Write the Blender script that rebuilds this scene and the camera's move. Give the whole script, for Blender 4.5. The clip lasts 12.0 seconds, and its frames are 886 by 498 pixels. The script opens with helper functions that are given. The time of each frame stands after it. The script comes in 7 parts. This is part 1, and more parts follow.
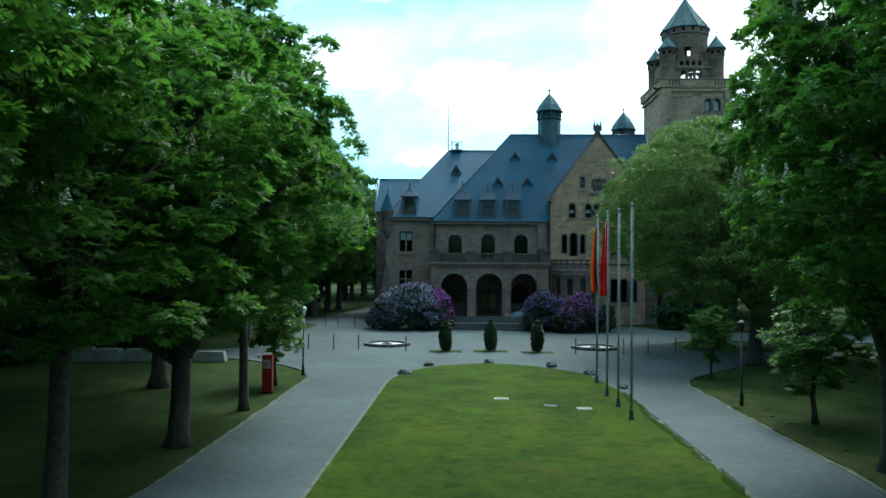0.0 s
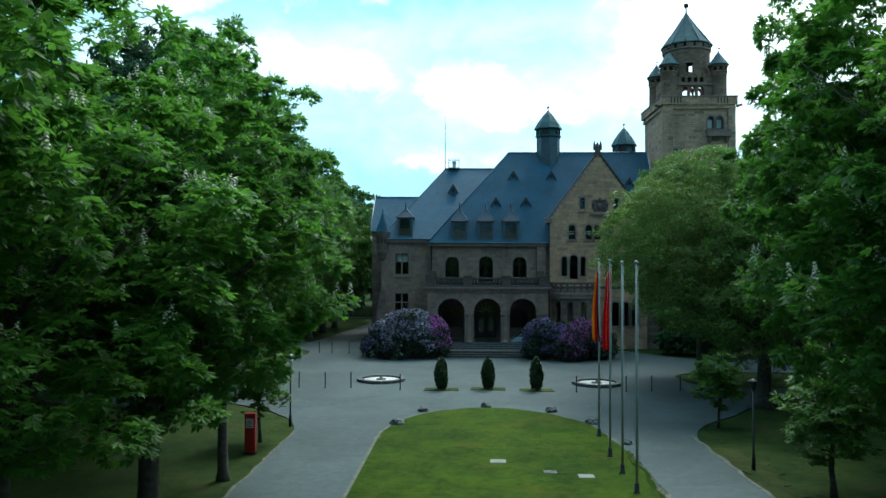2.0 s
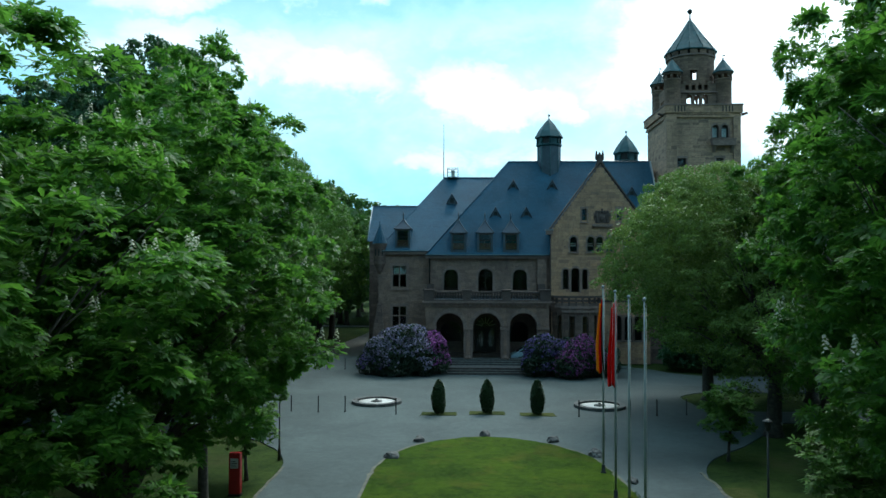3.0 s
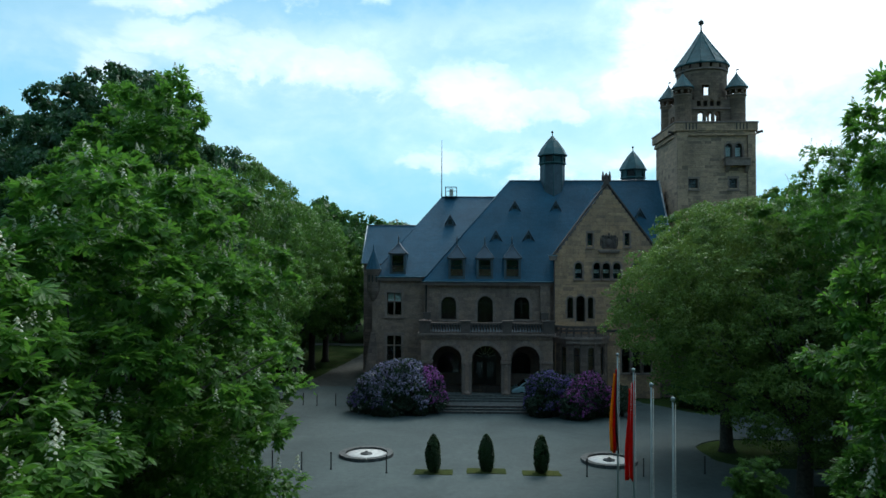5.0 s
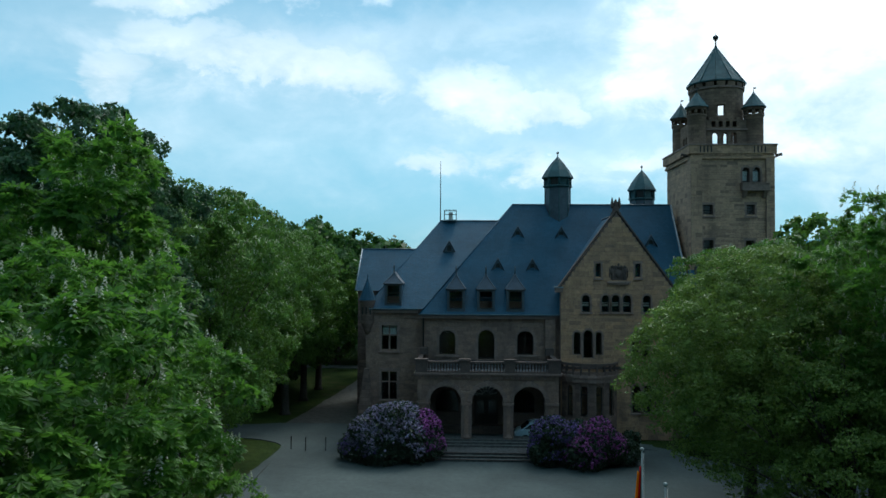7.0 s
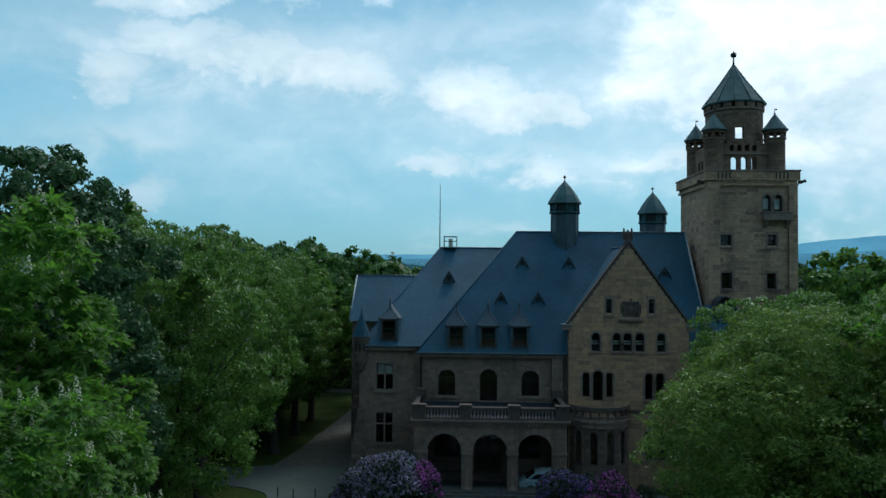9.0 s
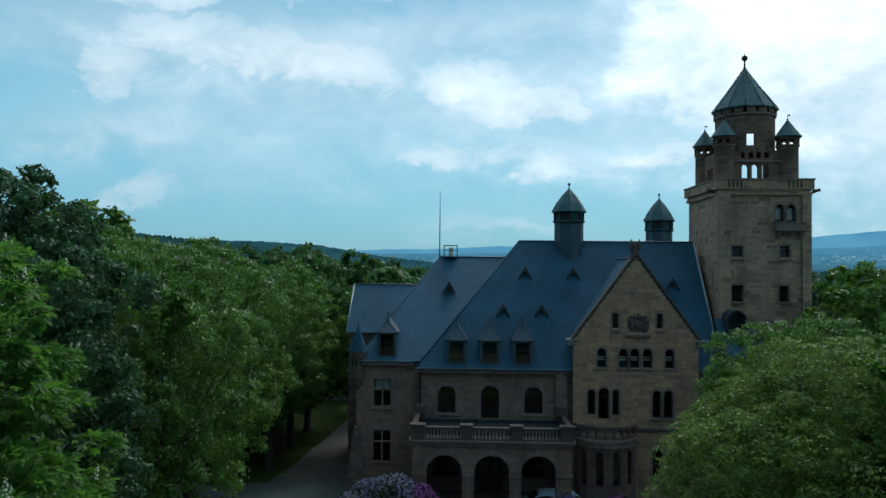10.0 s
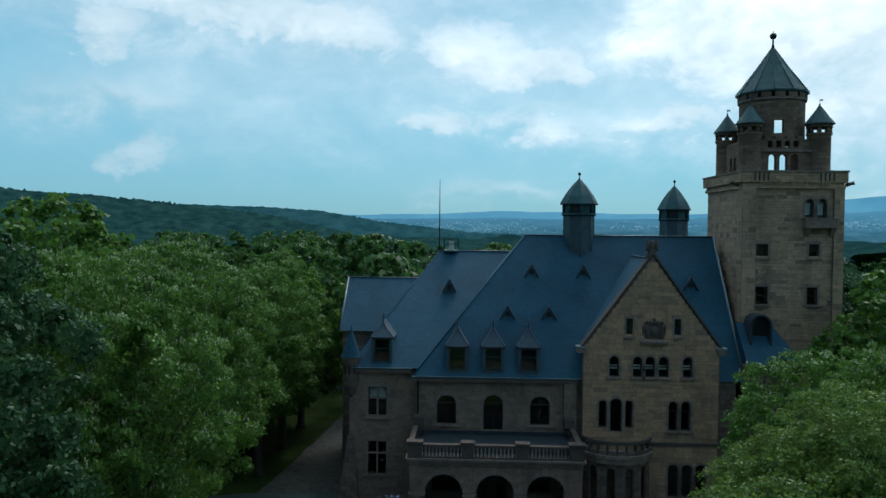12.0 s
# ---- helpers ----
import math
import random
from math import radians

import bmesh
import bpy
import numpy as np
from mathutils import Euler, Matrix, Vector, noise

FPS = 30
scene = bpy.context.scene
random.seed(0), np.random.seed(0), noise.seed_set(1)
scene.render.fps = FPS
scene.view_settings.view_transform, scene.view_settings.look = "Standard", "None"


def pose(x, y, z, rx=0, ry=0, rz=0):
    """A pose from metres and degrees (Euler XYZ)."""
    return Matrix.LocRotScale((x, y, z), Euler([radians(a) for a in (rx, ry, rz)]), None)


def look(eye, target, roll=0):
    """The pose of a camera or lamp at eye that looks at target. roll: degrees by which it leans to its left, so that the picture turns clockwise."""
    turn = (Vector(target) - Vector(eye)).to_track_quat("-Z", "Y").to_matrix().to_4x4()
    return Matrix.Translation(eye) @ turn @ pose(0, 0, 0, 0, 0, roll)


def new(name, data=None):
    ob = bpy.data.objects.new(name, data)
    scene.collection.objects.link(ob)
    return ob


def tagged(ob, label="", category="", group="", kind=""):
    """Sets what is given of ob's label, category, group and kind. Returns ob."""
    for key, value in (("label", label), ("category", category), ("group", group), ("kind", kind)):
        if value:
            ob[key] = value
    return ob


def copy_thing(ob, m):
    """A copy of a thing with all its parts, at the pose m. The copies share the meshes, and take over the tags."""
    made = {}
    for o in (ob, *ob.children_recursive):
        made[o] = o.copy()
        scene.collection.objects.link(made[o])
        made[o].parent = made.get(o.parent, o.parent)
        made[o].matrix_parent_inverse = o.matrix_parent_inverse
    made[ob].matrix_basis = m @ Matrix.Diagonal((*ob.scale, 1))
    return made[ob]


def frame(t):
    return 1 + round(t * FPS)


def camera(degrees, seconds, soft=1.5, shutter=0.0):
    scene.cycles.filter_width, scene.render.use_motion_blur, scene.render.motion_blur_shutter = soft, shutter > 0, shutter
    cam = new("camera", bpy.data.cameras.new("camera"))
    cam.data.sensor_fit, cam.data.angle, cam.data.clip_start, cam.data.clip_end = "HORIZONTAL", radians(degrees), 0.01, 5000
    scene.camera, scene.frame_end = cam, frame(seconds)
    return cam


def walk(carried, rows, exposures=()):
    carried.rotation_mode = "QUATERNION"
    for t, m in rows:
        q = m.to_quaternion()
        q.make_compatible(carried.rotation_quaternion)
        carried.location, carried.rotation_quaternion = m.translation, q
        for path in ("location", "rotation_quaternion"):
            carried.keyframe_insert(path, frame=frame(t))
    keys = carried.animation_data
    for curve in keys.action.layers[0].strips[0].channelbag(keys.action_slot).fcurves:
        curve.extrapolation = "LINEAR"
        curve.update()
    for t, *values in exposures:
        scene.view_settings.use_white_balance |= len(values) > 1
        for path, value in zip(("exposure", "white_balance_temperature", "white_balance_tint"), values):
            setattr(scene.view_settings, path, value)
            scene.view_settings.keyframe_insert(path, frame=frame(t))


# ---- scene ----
# ---- camera ----
cam = camera(62.65, 12.0)
# seconds, eye x, y, z, heading to the left of +y, pitch up, roll
PATH = [
    (0, -0.742, 0.553, 5.024, 2.043, 1.427, 0.434),
    (0.5, -0.704, 0.699, 5.435, 2.022, 1.492, 0.351),
    (1, -0.656, 1.031, 5.899, 2.013, 1.529, 0.284),
    (1.5, -0.601, 1.514, 6.400, 2.015, 1.551, 0.232),
    (2, -0.542, 2.119, 6.928, 2.025, 1.564, 0.193),
    (2.5, -0.483, 2.817, 7.474, 2.039, 1.568, 0.167),
    (3, -0.426, 3.588, 8.031, 2.058, 1.565, 0.153),
    (3.5, -0.373, 4.409, 8.595, 2.078, 1.555, 0.148),
    (5.5, -0.238, 7.943, 10.882, 2.153, 1.535, 0.212),
    (6, -0.227, 8.847, 11.460, 2.165, 1.560, 0.242),
    (6.5, -0.227, 9.753, 12.044, 2.175, 1.602, 0.277),
    (7, -0.235, 10.662, 12.634, 2.182, 1.658, 0.313),
    (9, -0.345, 14.372, 15.067, 2.187, 1.724, 0.464),
    (9.5, -0.382, 15.335, 15.687, 2.188, 1.576, 0.497),
    (10, -0.419, 16.316, 16.305, 2.191, 1.299, 0.526),
    (10.5, -0.452, 17.315, 16.914, 2.197, 0.863, 0.550),
    (11, -0.478, 18.327, 17.506, 2.210, 0.248, 0.568),
    (11.5, -0.494, 19.346, 18.068, 2.232, -0.548, 0.578),
    (12, -0.495, 20.358, 18.585, 2.264, -1.503, 0.580),
]


def heading(yaw, pitch):
    a, b = radians(yaw), radians(pitch)
    return Vector((-math.sin(a) * math.cos(b), math.cos(a) * math.cos(b), math.sin(b)))


walk(cam, [(t, look((x, y, z), Vector((x, y, z)) + 10 * heading(yaw, pitch), roll)) for t, x, y, z, yaw, pitch, roll in PATH],
     [(0.0, 0.98, 5660.0, 1.0), (3.5, 0.48, 5740.0, 4.0), (5.5, 0.2, 5850.0, 9.0), (7.0, 0.05, 5880.0, 9.0), (9.0, -0.15, 5880.0, 9.0), (12.0, -0.15, 5880.0, 9.0)])


# ---- world, sun, exposure ----
SUN_AZ, SUN_EL = 24.0, 50.0          # degrees to the right of +y, above the horizon
SUN_DIR = Vector((math.sin(radians(SUN_AZ)) * math.cos(radians(SUN_EL)), math.cos(radians(SUN_AZ)) * math.cos(radians(SUN_EL)), math.sin(radians(SUN_EL))))

VEIL_DIR = Vector((0.28, 0.414, 0.866))          # the brightest part of the cloud veil


class Nodes:
    """Short hand for building a node tree."""

    def __init__(self, tree):
        self.tree = tree
        tree.nodes.clear()

    def add(self, kind, **values):
        n = self.tree.nodes.new(kind)
        for key, value in values.items():
            if key in n.inputs:
                n.inputs[key].default_value = value
        return n

    def link(self, a, b):
        self.tree.links.new(a, b)

    def math(self, op, a, b=0.0):
        n = self.tree.nodes.new("ShaderNodeMath")
        n.operation = op
        for i, v in enumerate((a, b)):
            if isinstance(v, (int, float)):
                n.inputs[i].default_value = v
            else:
                self.link(v, n.inputs[i])
        return n.outputs[0]

    def ramp(self, fac, stops, smooth=False):
        n = self.tree.nodes.new("ShaderNodeValToRGB")
        if smooth:
            n.color_ramp.interpolation = "EASE"
        e = n.color_ramp.elements
        while len(e) < len(stops):
            e.new(0.5)
        for el, (p, c) in zip(e, stops):
            el.position = p
            el.color = (c, c, c, 1) if isinstance(c, (int, float)) else (*c, 1)
        self.link(fac, n.inputs[0])
        return n.outputs[0]

    def mix(self, fac, a, b, mode="MIX"):
        n = self.tree.nodes.new("ShaderNodeMix")
        n.data_type, n.blend_type = "RGBA", mode
        for v, s in ((fac, n.inputs[0]), (a, n.inputs[6]), (b, n.inputs[7])):
            if isinstance(v, (int, float)):
                s.default_value = v
            elif isinstance(v, tuple):
                s.default_value = (*v, 1)
            else:
                self.link(v, s)
        return n.outputs[2]

    def noise(self, vec, scale, detail=4.0, rough=0.55, distort=0.0):
        n = self.add("ShaderNodeTexNoise", Scale=scale, Detail=detail, Roughness=rough, Distortion=distort)
        if vec is not None:
            self.link(vec, n.inputs["Vector"])
        return n.outputs["Fac"]

    def mapped(self, vec, scale=(1, 1, 1), loc=(0, 0, 0)):
        n = self.add("ShaderNodeMapping", Scale=scale, Location=loc)
        self.link(vec, n.inputs["Vector"])
        return n.outputs[0]


# soft veils and billowing banks of cloud: tangent of azimuth, tangent of height, half width, half height, weight
VEILS = [(-0.57, 0.34, 0.22, 0.055, 0.35), (-0.31, 0.296, 0.17, 0.034, 0.5), (-0.20, 0.268, 0.10, 0.040, 0.45), (0.02, 0.226, 0.11, 0.048, 0.4),
         (0.46, 0.325, 0.23, 0.12, 0.85), (0.54, 0.18, 0.15, 0.11, 0.8), (0.13, 0.145, 0.11, 0.036, 0.35), (-0.50, 0.186, 0.26, 0.045, 0.35), (-0.35, 0.115, 0.11, 0.040, 0.22),
         (0.044, 0.053, 0.085, 0.020, 0.4), (0.27, 0.146, 0.075, 0.030, 0.4), (0.21, 0.236, 0.11, 0.050, 0.35), (-0.13, 0.14, 0.14, 0.05, 0.22), (-0.22, 0.215, 0.26, 0.06, 0.25), (-0.02, 0.33, 0.22, 0.03, 0.3)]
BANKS = [(-0.41, 0.328, 0.08, 0.022, 0.55), (-0.32, 0.302, 0.09, 0.022, 0.7), (-0.235, 0.280, 0.075, 0.026, 0.75), (-0.155, 0.262, 0.055, 0.032, 0.65), (0.47, 0.30, 0.22, 0.13, 0.9), (0.00, 0.245, 0.075, 0.040, 0.75), (0.075, 0.218, 0.07, 0.032, 0.75), (0.124, 0.210, 0.035, 0.026, 0.8),
         (-0.045, 0.147, 0.050, 0.022, 0.75), (0.08, 0.150, 0.095, 0.030, 0.55), (-0.507, 0.273, 0.040, 0.036, 0.75), (-0.453, 0.110, 0.036, 0.030, 0.7), (-0.495, 0.094, 0.024, 0.018, 0.6), (-0.35, 0.40, 0.25, 0.035, 0.55),
         (0.02, 0.049, 0.10, 0.022, 0.35), (-0.58, 0.175, 0.18, 0.032, 0.45), (0.50, 0.08, 0.12, 0.03, 0.3), (0.27, 0.150, 0.06, 0.022, 0.6)]


def build_world():
    world = bpy.data.worlds.new("sky")
    world.use_nodes = True
    scene.world = world
    k = Nodes(world.node_tree)
    out = k.add("ShaderNodeOutputWorld")
    bg = k.add("ShaderNodeBackground", Strength=1.0)
    k.link(bg.outputs[0], out.inputs[0])
    sky = k.add("ShaderNodeTexSky")
    sky.sky_type, sky.sun_disc = "NISHITA", False
    sky.sun_elevation, sky.sun_rotation = radians(SUN_EL), radians(SUN_AZ)
    sky.air_density, sky.dust_density, sky.ozone_density = 1.0, 0.6, 2.0
    vec = k.add("ShaderNodeTexCoord").outputs["Generated"]
    sep = k.add("ShaderNodeSeparateXYZ")
    k.link(vec, sep.inputs[0])
    up = sep.outputs[2]
    haze = k.ramp(up, [(0.0, (0.22, 0.43, 0.55)), (0.06, (0.25, 0.505, 0.635)), (0.16, (0.31, 0.63, 0.745)), (0.4, (0.27, 0.52, 0.65))])
    blue = k.mix(0.78, k.mix(1.0, sky.outputs[0], (0.08, 0.135, 0.13), "MULTIPLY"), haze)
    # how near a direction lies to the veiled sun
    dot = k.add("ShaderNodeVectorMath")
    dot.operation = "DOT_PRODUCT"
    k.link(vec, dot.inputs[0])
    dot.inputs[1].default_value = VEIL_DIR
    glow = k.math("MAXIMUM", dot.outputs["Value"], 0.0)
    # the unseen sky opposite the sun is dimmed to darken what faces it
    side = k.ramp(k.math("ADD", k.math("MULTIPLY", dot.outputs["Value"], 0.5), 0.5), [(0.22, 0.13), (0.42, 0.44), (0.60, 1.0)])
    blue = k.mix(1.0, blue, side, "MULTIPLY")
    flat = k.mapped(vec, (1.0, 1.0, 2.2), (3.1, 0.4, 0.7))
    big = k.noise(flat, 2.6, 5.0, 0.5, 0.4)
    small = k.noise(k.mapped(vec, (1.0, 1.0, 1.7), (0.3, 1.4, 0.2)), 9.0, 7.0, 0.58, 0.25)
    fine = k.noise(k.mapped(vec, (1.0, 1.0, 1.5), (5.3, 2.4, 1.2)), 24.0, 6.0, 0.6, 0.2)
    # direction as tangents, gently warped so that the banks billow
    safe = k.math("MAXIMUM", sep.outputs[1], 0.05)
    u = k.math("ADD", k.math("DIVIDE", sep.outputs[0], safe), k.math("MULTIPLY", k.math("SUBTRACT", small, 0.5), 0.20))
    v = k.math("ADD", k.math("DIVIDE", up, safe), k.math("MULTIPLY", k.math("ADD", k.math("MULTIPLY", k.math("SUBTRACT", fine, 0.5), 0.7), k.math("SUBTRACT", small, 0.5)), 0.09))
    def ellipse(cu, cv, a, b):
        du = k.math("MULTIPLY", k.math("SUBTRACT", u, cu), 1 / a)
        dv = k.math("MULTIPLY", k.math("SUBTRACT", v, cv), 1 / b)
        return k.math("ADD", k.math("MULTIPLY", du, du), k.math("MULTIPLY", dv, dv)), dv

    bank = None
    for cu, cv, a, b, w in BANKS:
        d2, dv = ellipse(cu, cv, a, b)
        f = k.math("MULTIPLY", k.math("MAXIMUM", k.math("SUBTRACT", 1.0, k.math("MULTIPLY", d2, 0.6)), 0.0), w)
        bank = f if bank is None else k.math("MAXIMUM", bank, f)
    # the weather opens low in the south
    open_sky = k.math("MULTIPLY", k.ramp(sep.outputs[1], [(0.55, 0.0), (0.85, 1.0)]), k.ramp(up, [(0.30, 1.0), (0.48, 0.0)]))
    amount = k.math("ADD", k.math("MULTIPLY", big, 0.60), k.math("MULTIPLY", small, 0.30))
    amount = k.math("ADD", amount, k.math("MULTIPLY", k.math("POWER", glow, 4.0), 0.22))
    amount = k.math("ADD", amount, k.math("MULTIPLY", bank, k.math("ADD", 0.10, k.math("MULTIPLY", fine, 0.52))))
    amount = k.math("SUBTRACT", amount, k.ramp(up, [(0.0, 0.10), (0.15, 0.02), (0.5, 0.0)]))
    amount = k.math("SUBTRACT", amount, k.math("MULTIPLY", open_sky, 0.07))
    mask = k.ramp(amount, [(0.40, 0.0), (0.58, 0.62), (0.78, 1.0)], True)
    puff = k.math("ADD", k.math("MULTIPLY", small, 0.40), k.math("MULTIPLY", fine, 0.12))
    lit = k.ramp(k.math("ADD", puff, k.math("MULTIPLY", glow, 0.62)), [(0.16, (0.20, 0.24, 0.26)), (0.46, (0.54, 0.72, 0.77)), (0.64, (0.92, 1.03, 1.04)), (0.84, (1.52, 1.56, 1.52))])
    veil = None
    for cu, cv, a, b, w in VEILS:
        d2, dv = ellipse(cu, cv, a, b)
        f = k.math("MULTIPLY", k.math("POWER", 2.718, k.math("MULTIPLY", d2, -0.8)), w)
        veil = f if veil is None else k.math("SUBTRACT", k.math("ADD", veil, f), k.math("MULTIPLY", veil, f))
    veil = k.math("MINIMUM", k.math("MULTIPLY", veil, k.math("ADD", 0.62, k.math("MULTIPLY", small, 0.76))), 1.0)
    k.link(k.mix(mask, k.mix(veil, blue, lit), lit), bg.inputs[0])


build_world()
sun = new("sun", bpy.data.lights.new("sun", "SUN"))
sun.data.energy, sun.data.angle, sun.data.color = 2.0, radians(26), (1.0, 0.98, 0.86)
sun.matrix_world = look(SUN_DIR * 100, (0, 0, 0))

# ---- materials ----


def material(name, build):
    m = bpy.data.materials.new(name)
    m.use_nodes = True
    k = Nodes(m.node_tree)
    out = k.add("ShaderNodeOutputMaterial")
    b = k.add("ShaderNodeBsdfPrincipled")
    k.link(b.outputs[0], out.inputs[0])
    build(k, b, out)
    return m


def bumped(k, b, height, strength, distance):
    n = k.add("ShaderNodeBump", Strength=strength, Distance=distance)
    k.link(height, n.inputs["Height"])
    k.link(n.outputs[0], b.inputs["Normal"])


def coords(k):
    return k.add("ShaderNodeTexCoord").outputs["Object"]


def plain(name, colour, rough=0.6, metal=0.0, vary=0.25, scale=6.0):
    def build(k, b, out):
        v = coords(k)
        n = k.noise(v, scale, 5.0)
        low = tuple(c * (1 - vary) for c in colour)
        high = tuple(min(1.0, c * (1 + vary)) for c in colour)
        k.link(k.ramp(n, [(0.3, low), (0.7, high)]), b.inputs["Base Color"])
        b.inputs["Metallic"].default_value = metal
        k.link(k.ramp(k.noise(v, scale * 3, 4.0), [(0.3, max(0.05, rough - 0.12)), (0.7, min(1.0, rough + 0.12))]), b.inputs["Roughness"])
        bumped(k, b, k.noise(v, scale * 8, 4.0), 0.25, 0.01)
    return material(name, build)


def stone(name, colours, joints=None):
    """Weathered sandstone; each block has its own tone."""
    def build(k, b, out):
        v = coords(k)
        geo = k.add("ShaderNodeNewGeometry")
        info = k.add("ShaderNodeObjectInfo")
        tone = k.math("FRACT", k.math("ADD", geo.outputs["Random Per Island"], info.outputs["Random"]))
        base = k.ramp(tone, [(i / (len(colours) - 1), c) for i, c in enumerate(colours)])
        if joints:
            sep = k.add("ShaderNodeSeparateXYZ")
            k.link(v, sep.inputs[0])
            com = k.add("ShaderNodeCombineXYZ")
            k.link(k.math("ADD", sep.outputs[0], sep.outputs[1]), com.inputs[0])
            k.link(sep.outputs[2], com.inputs[1])
            br = k.add("ShaderNodeTexBrick", Scale=1.0)
            br.inputs["Brick Width"].default_value, br.inputs["Row Height"].default_value = joints
            br.inputs["Mortar Size"].default_value = 0.012
            br.inputs["Color1"].default_value = (0.75, 0.75, 0.75, 1)
            br.inputs["Color2"].default_value = (1.25, 1.2, 1.15, 1)
            br.inputs["Mortar"].default_value = (0.7, 0.68, 0.64, 1)
            k.link(com.outputs[0], br.inputs["Vector"])
            base = k.mix(1.0, base, br.outputs["Color"], "MULTIPLY")
        grain = k.noise(v, 9.0, 8.0, 0.75)
        mottle = k.noise(k.mapped(v, (1.0, 1.0, 1.6), (4, 2, 9)), 2.1, 6.0, 0.7, 0.5)
        stain = k.noise(k.mapped(v, (1.0, 1.0, 0.35)), 0.55, 6.0, 0.65, 0.3)
        soot = k.noise(k.mapped(v, (1.0, 1.0, 0.5), (1, 8, 3)), 1.7, 7.0, 0.7)
        base = k.mix(1.0, base, k.ramp(grain, [(0.25, 0.66), (0.75, 1.26)]), "MULTIPLY")
        base = k.mix(1.0, base, k.ramp(mottle, [(0.3, (0.76, 0.74, 0.76)), (0.5, 1.0), (0.72, (1.22, 1.17, 1.10))]), "MULTIPLY")
        base = k.mix(k.ramp(stain, [(0.48, 0.0), (0.72, 0.55)]), base, (0.075, 0.062, 0.056))
        base = k.mix(k.ramp(soot, [(0.60, 0.0), (0.76, 0.45)]), base, (0.055, 0.046, 0.042))
        k.link(base, b.inputs["Base Color"])
        b.inputs["Roughness"].default_value = 0.9
        b.inputs["Specular IOR Level"].default_value = 0.25
        bumped(k, b, k.noise(v, 22.0, 8.0, 0.7), 0.55, 0.02)
    return material(name, build)


def slate(name, colour):
    def build(k, b, out):
        v = coords(k)
        sep = k.add("ShaderNodeSeparateXYZ")
        k.link(v, sep.inputs[0])
        com = k.add("ShaderNodeCombineXYZ")
        k.link(k.math("ADD", sep.outputs[0], sep.outputs[1]), com.inputs[0])
        k.link(k.math("MULTIPLY", sep.outputs[2], 1.25), com.inputs[1])
        br = k.add("ShaderNodeTexBrick", Scale=1.0)
        br.inputs["Brick Width"].default_value, br.inputs["Row Height"].default_value = 0.24, 0.15
        br.inputs["Mortar Size"].default_value = 0.010
        br.inputs["Color1"].default_value = (*[c * 0.92 for c in colour], 1)
        br.inputs["Color2"].default_value = (*[c * 1.08 for c in colour], 1)
        br.inputs["Mortar"].default_value = (*[c * 0.68 for c in colour], 1)
        k.link(com.outputs[0], br.inputs["Vector"])
        patch = k.noise(v, 0.45, 6.0, 0.6)
        base = k.mix(1.0, br.outputs["Color"], k.ramp(patch, [(0.3, 0.82), (0.7, 1.22)]), "MULTIPLY")
        streak = k.noise(k.mapped(v, (2.5, 2.5, 0.25)), 0.9, 5.0, 0.6)
        base = k.mix(k.ramp(streak, [(0.55, 0.0), (0.8, 0.22)]), base, (0.030, 0.084, 0.130))
        k.link(base, b.inputs["Base Color"])
        k.link(k.ramp(k.noise(v, 5.0, 5.0), [(0.3, 0.6), (0.7, 0.8)]), b.inputs["Roughness"])
        b.inputs["Specular IOR Level"].default_value = 0.25
        bumped(k, b, br.outputs["Fac"], 0.5, -0.02)
    return material(name, build)


def foliage(name, dark, light, glow, rough=0.46, mixin=0.33, scale=0.35):
    """Leaves: each one its own tone, with drifts of lighter and darker growth; light comes through."""
    def build(k, b, out):
        v = coords(k)
        geo = k.add("ShaderNodeNewGeometry")
        drift = k.noise(v, scale, 3.0)
        tone = k.math("ADD", k.math("MULTIPLY", geo.outputs["Random Per Island"], 0.5), k.math("MULTIPLY", k.math("ADD", drift, k.math("MULTIPLY", k.noise(v, scale * 4.0, 2.0), 0.8)), 0.42))
        base = k.ramp(tone, [(0.2, dark), (0.85, light)])
        k.link(base, b.inputs["Base Color"])
        b.inputs["Roughness"].default_value = rough
        b.inputs["Specular IOR Level"].default_value = 0.22
        tr = k.add("ShaderNodeBsdfTranslucent")
        k.link(k.mix(0.5, base, glow), tr.inputs["Color"])
        mx = k.add("ShaderNodeMixShader", Fac=mixin)
        k.link(b.outputs[0], mx.inputs[1])
        k.link(tr.outputs[0], mx.inputs[2])
        k.link(mx.outputs[0], out.inputs[0])
    return material(name, build)


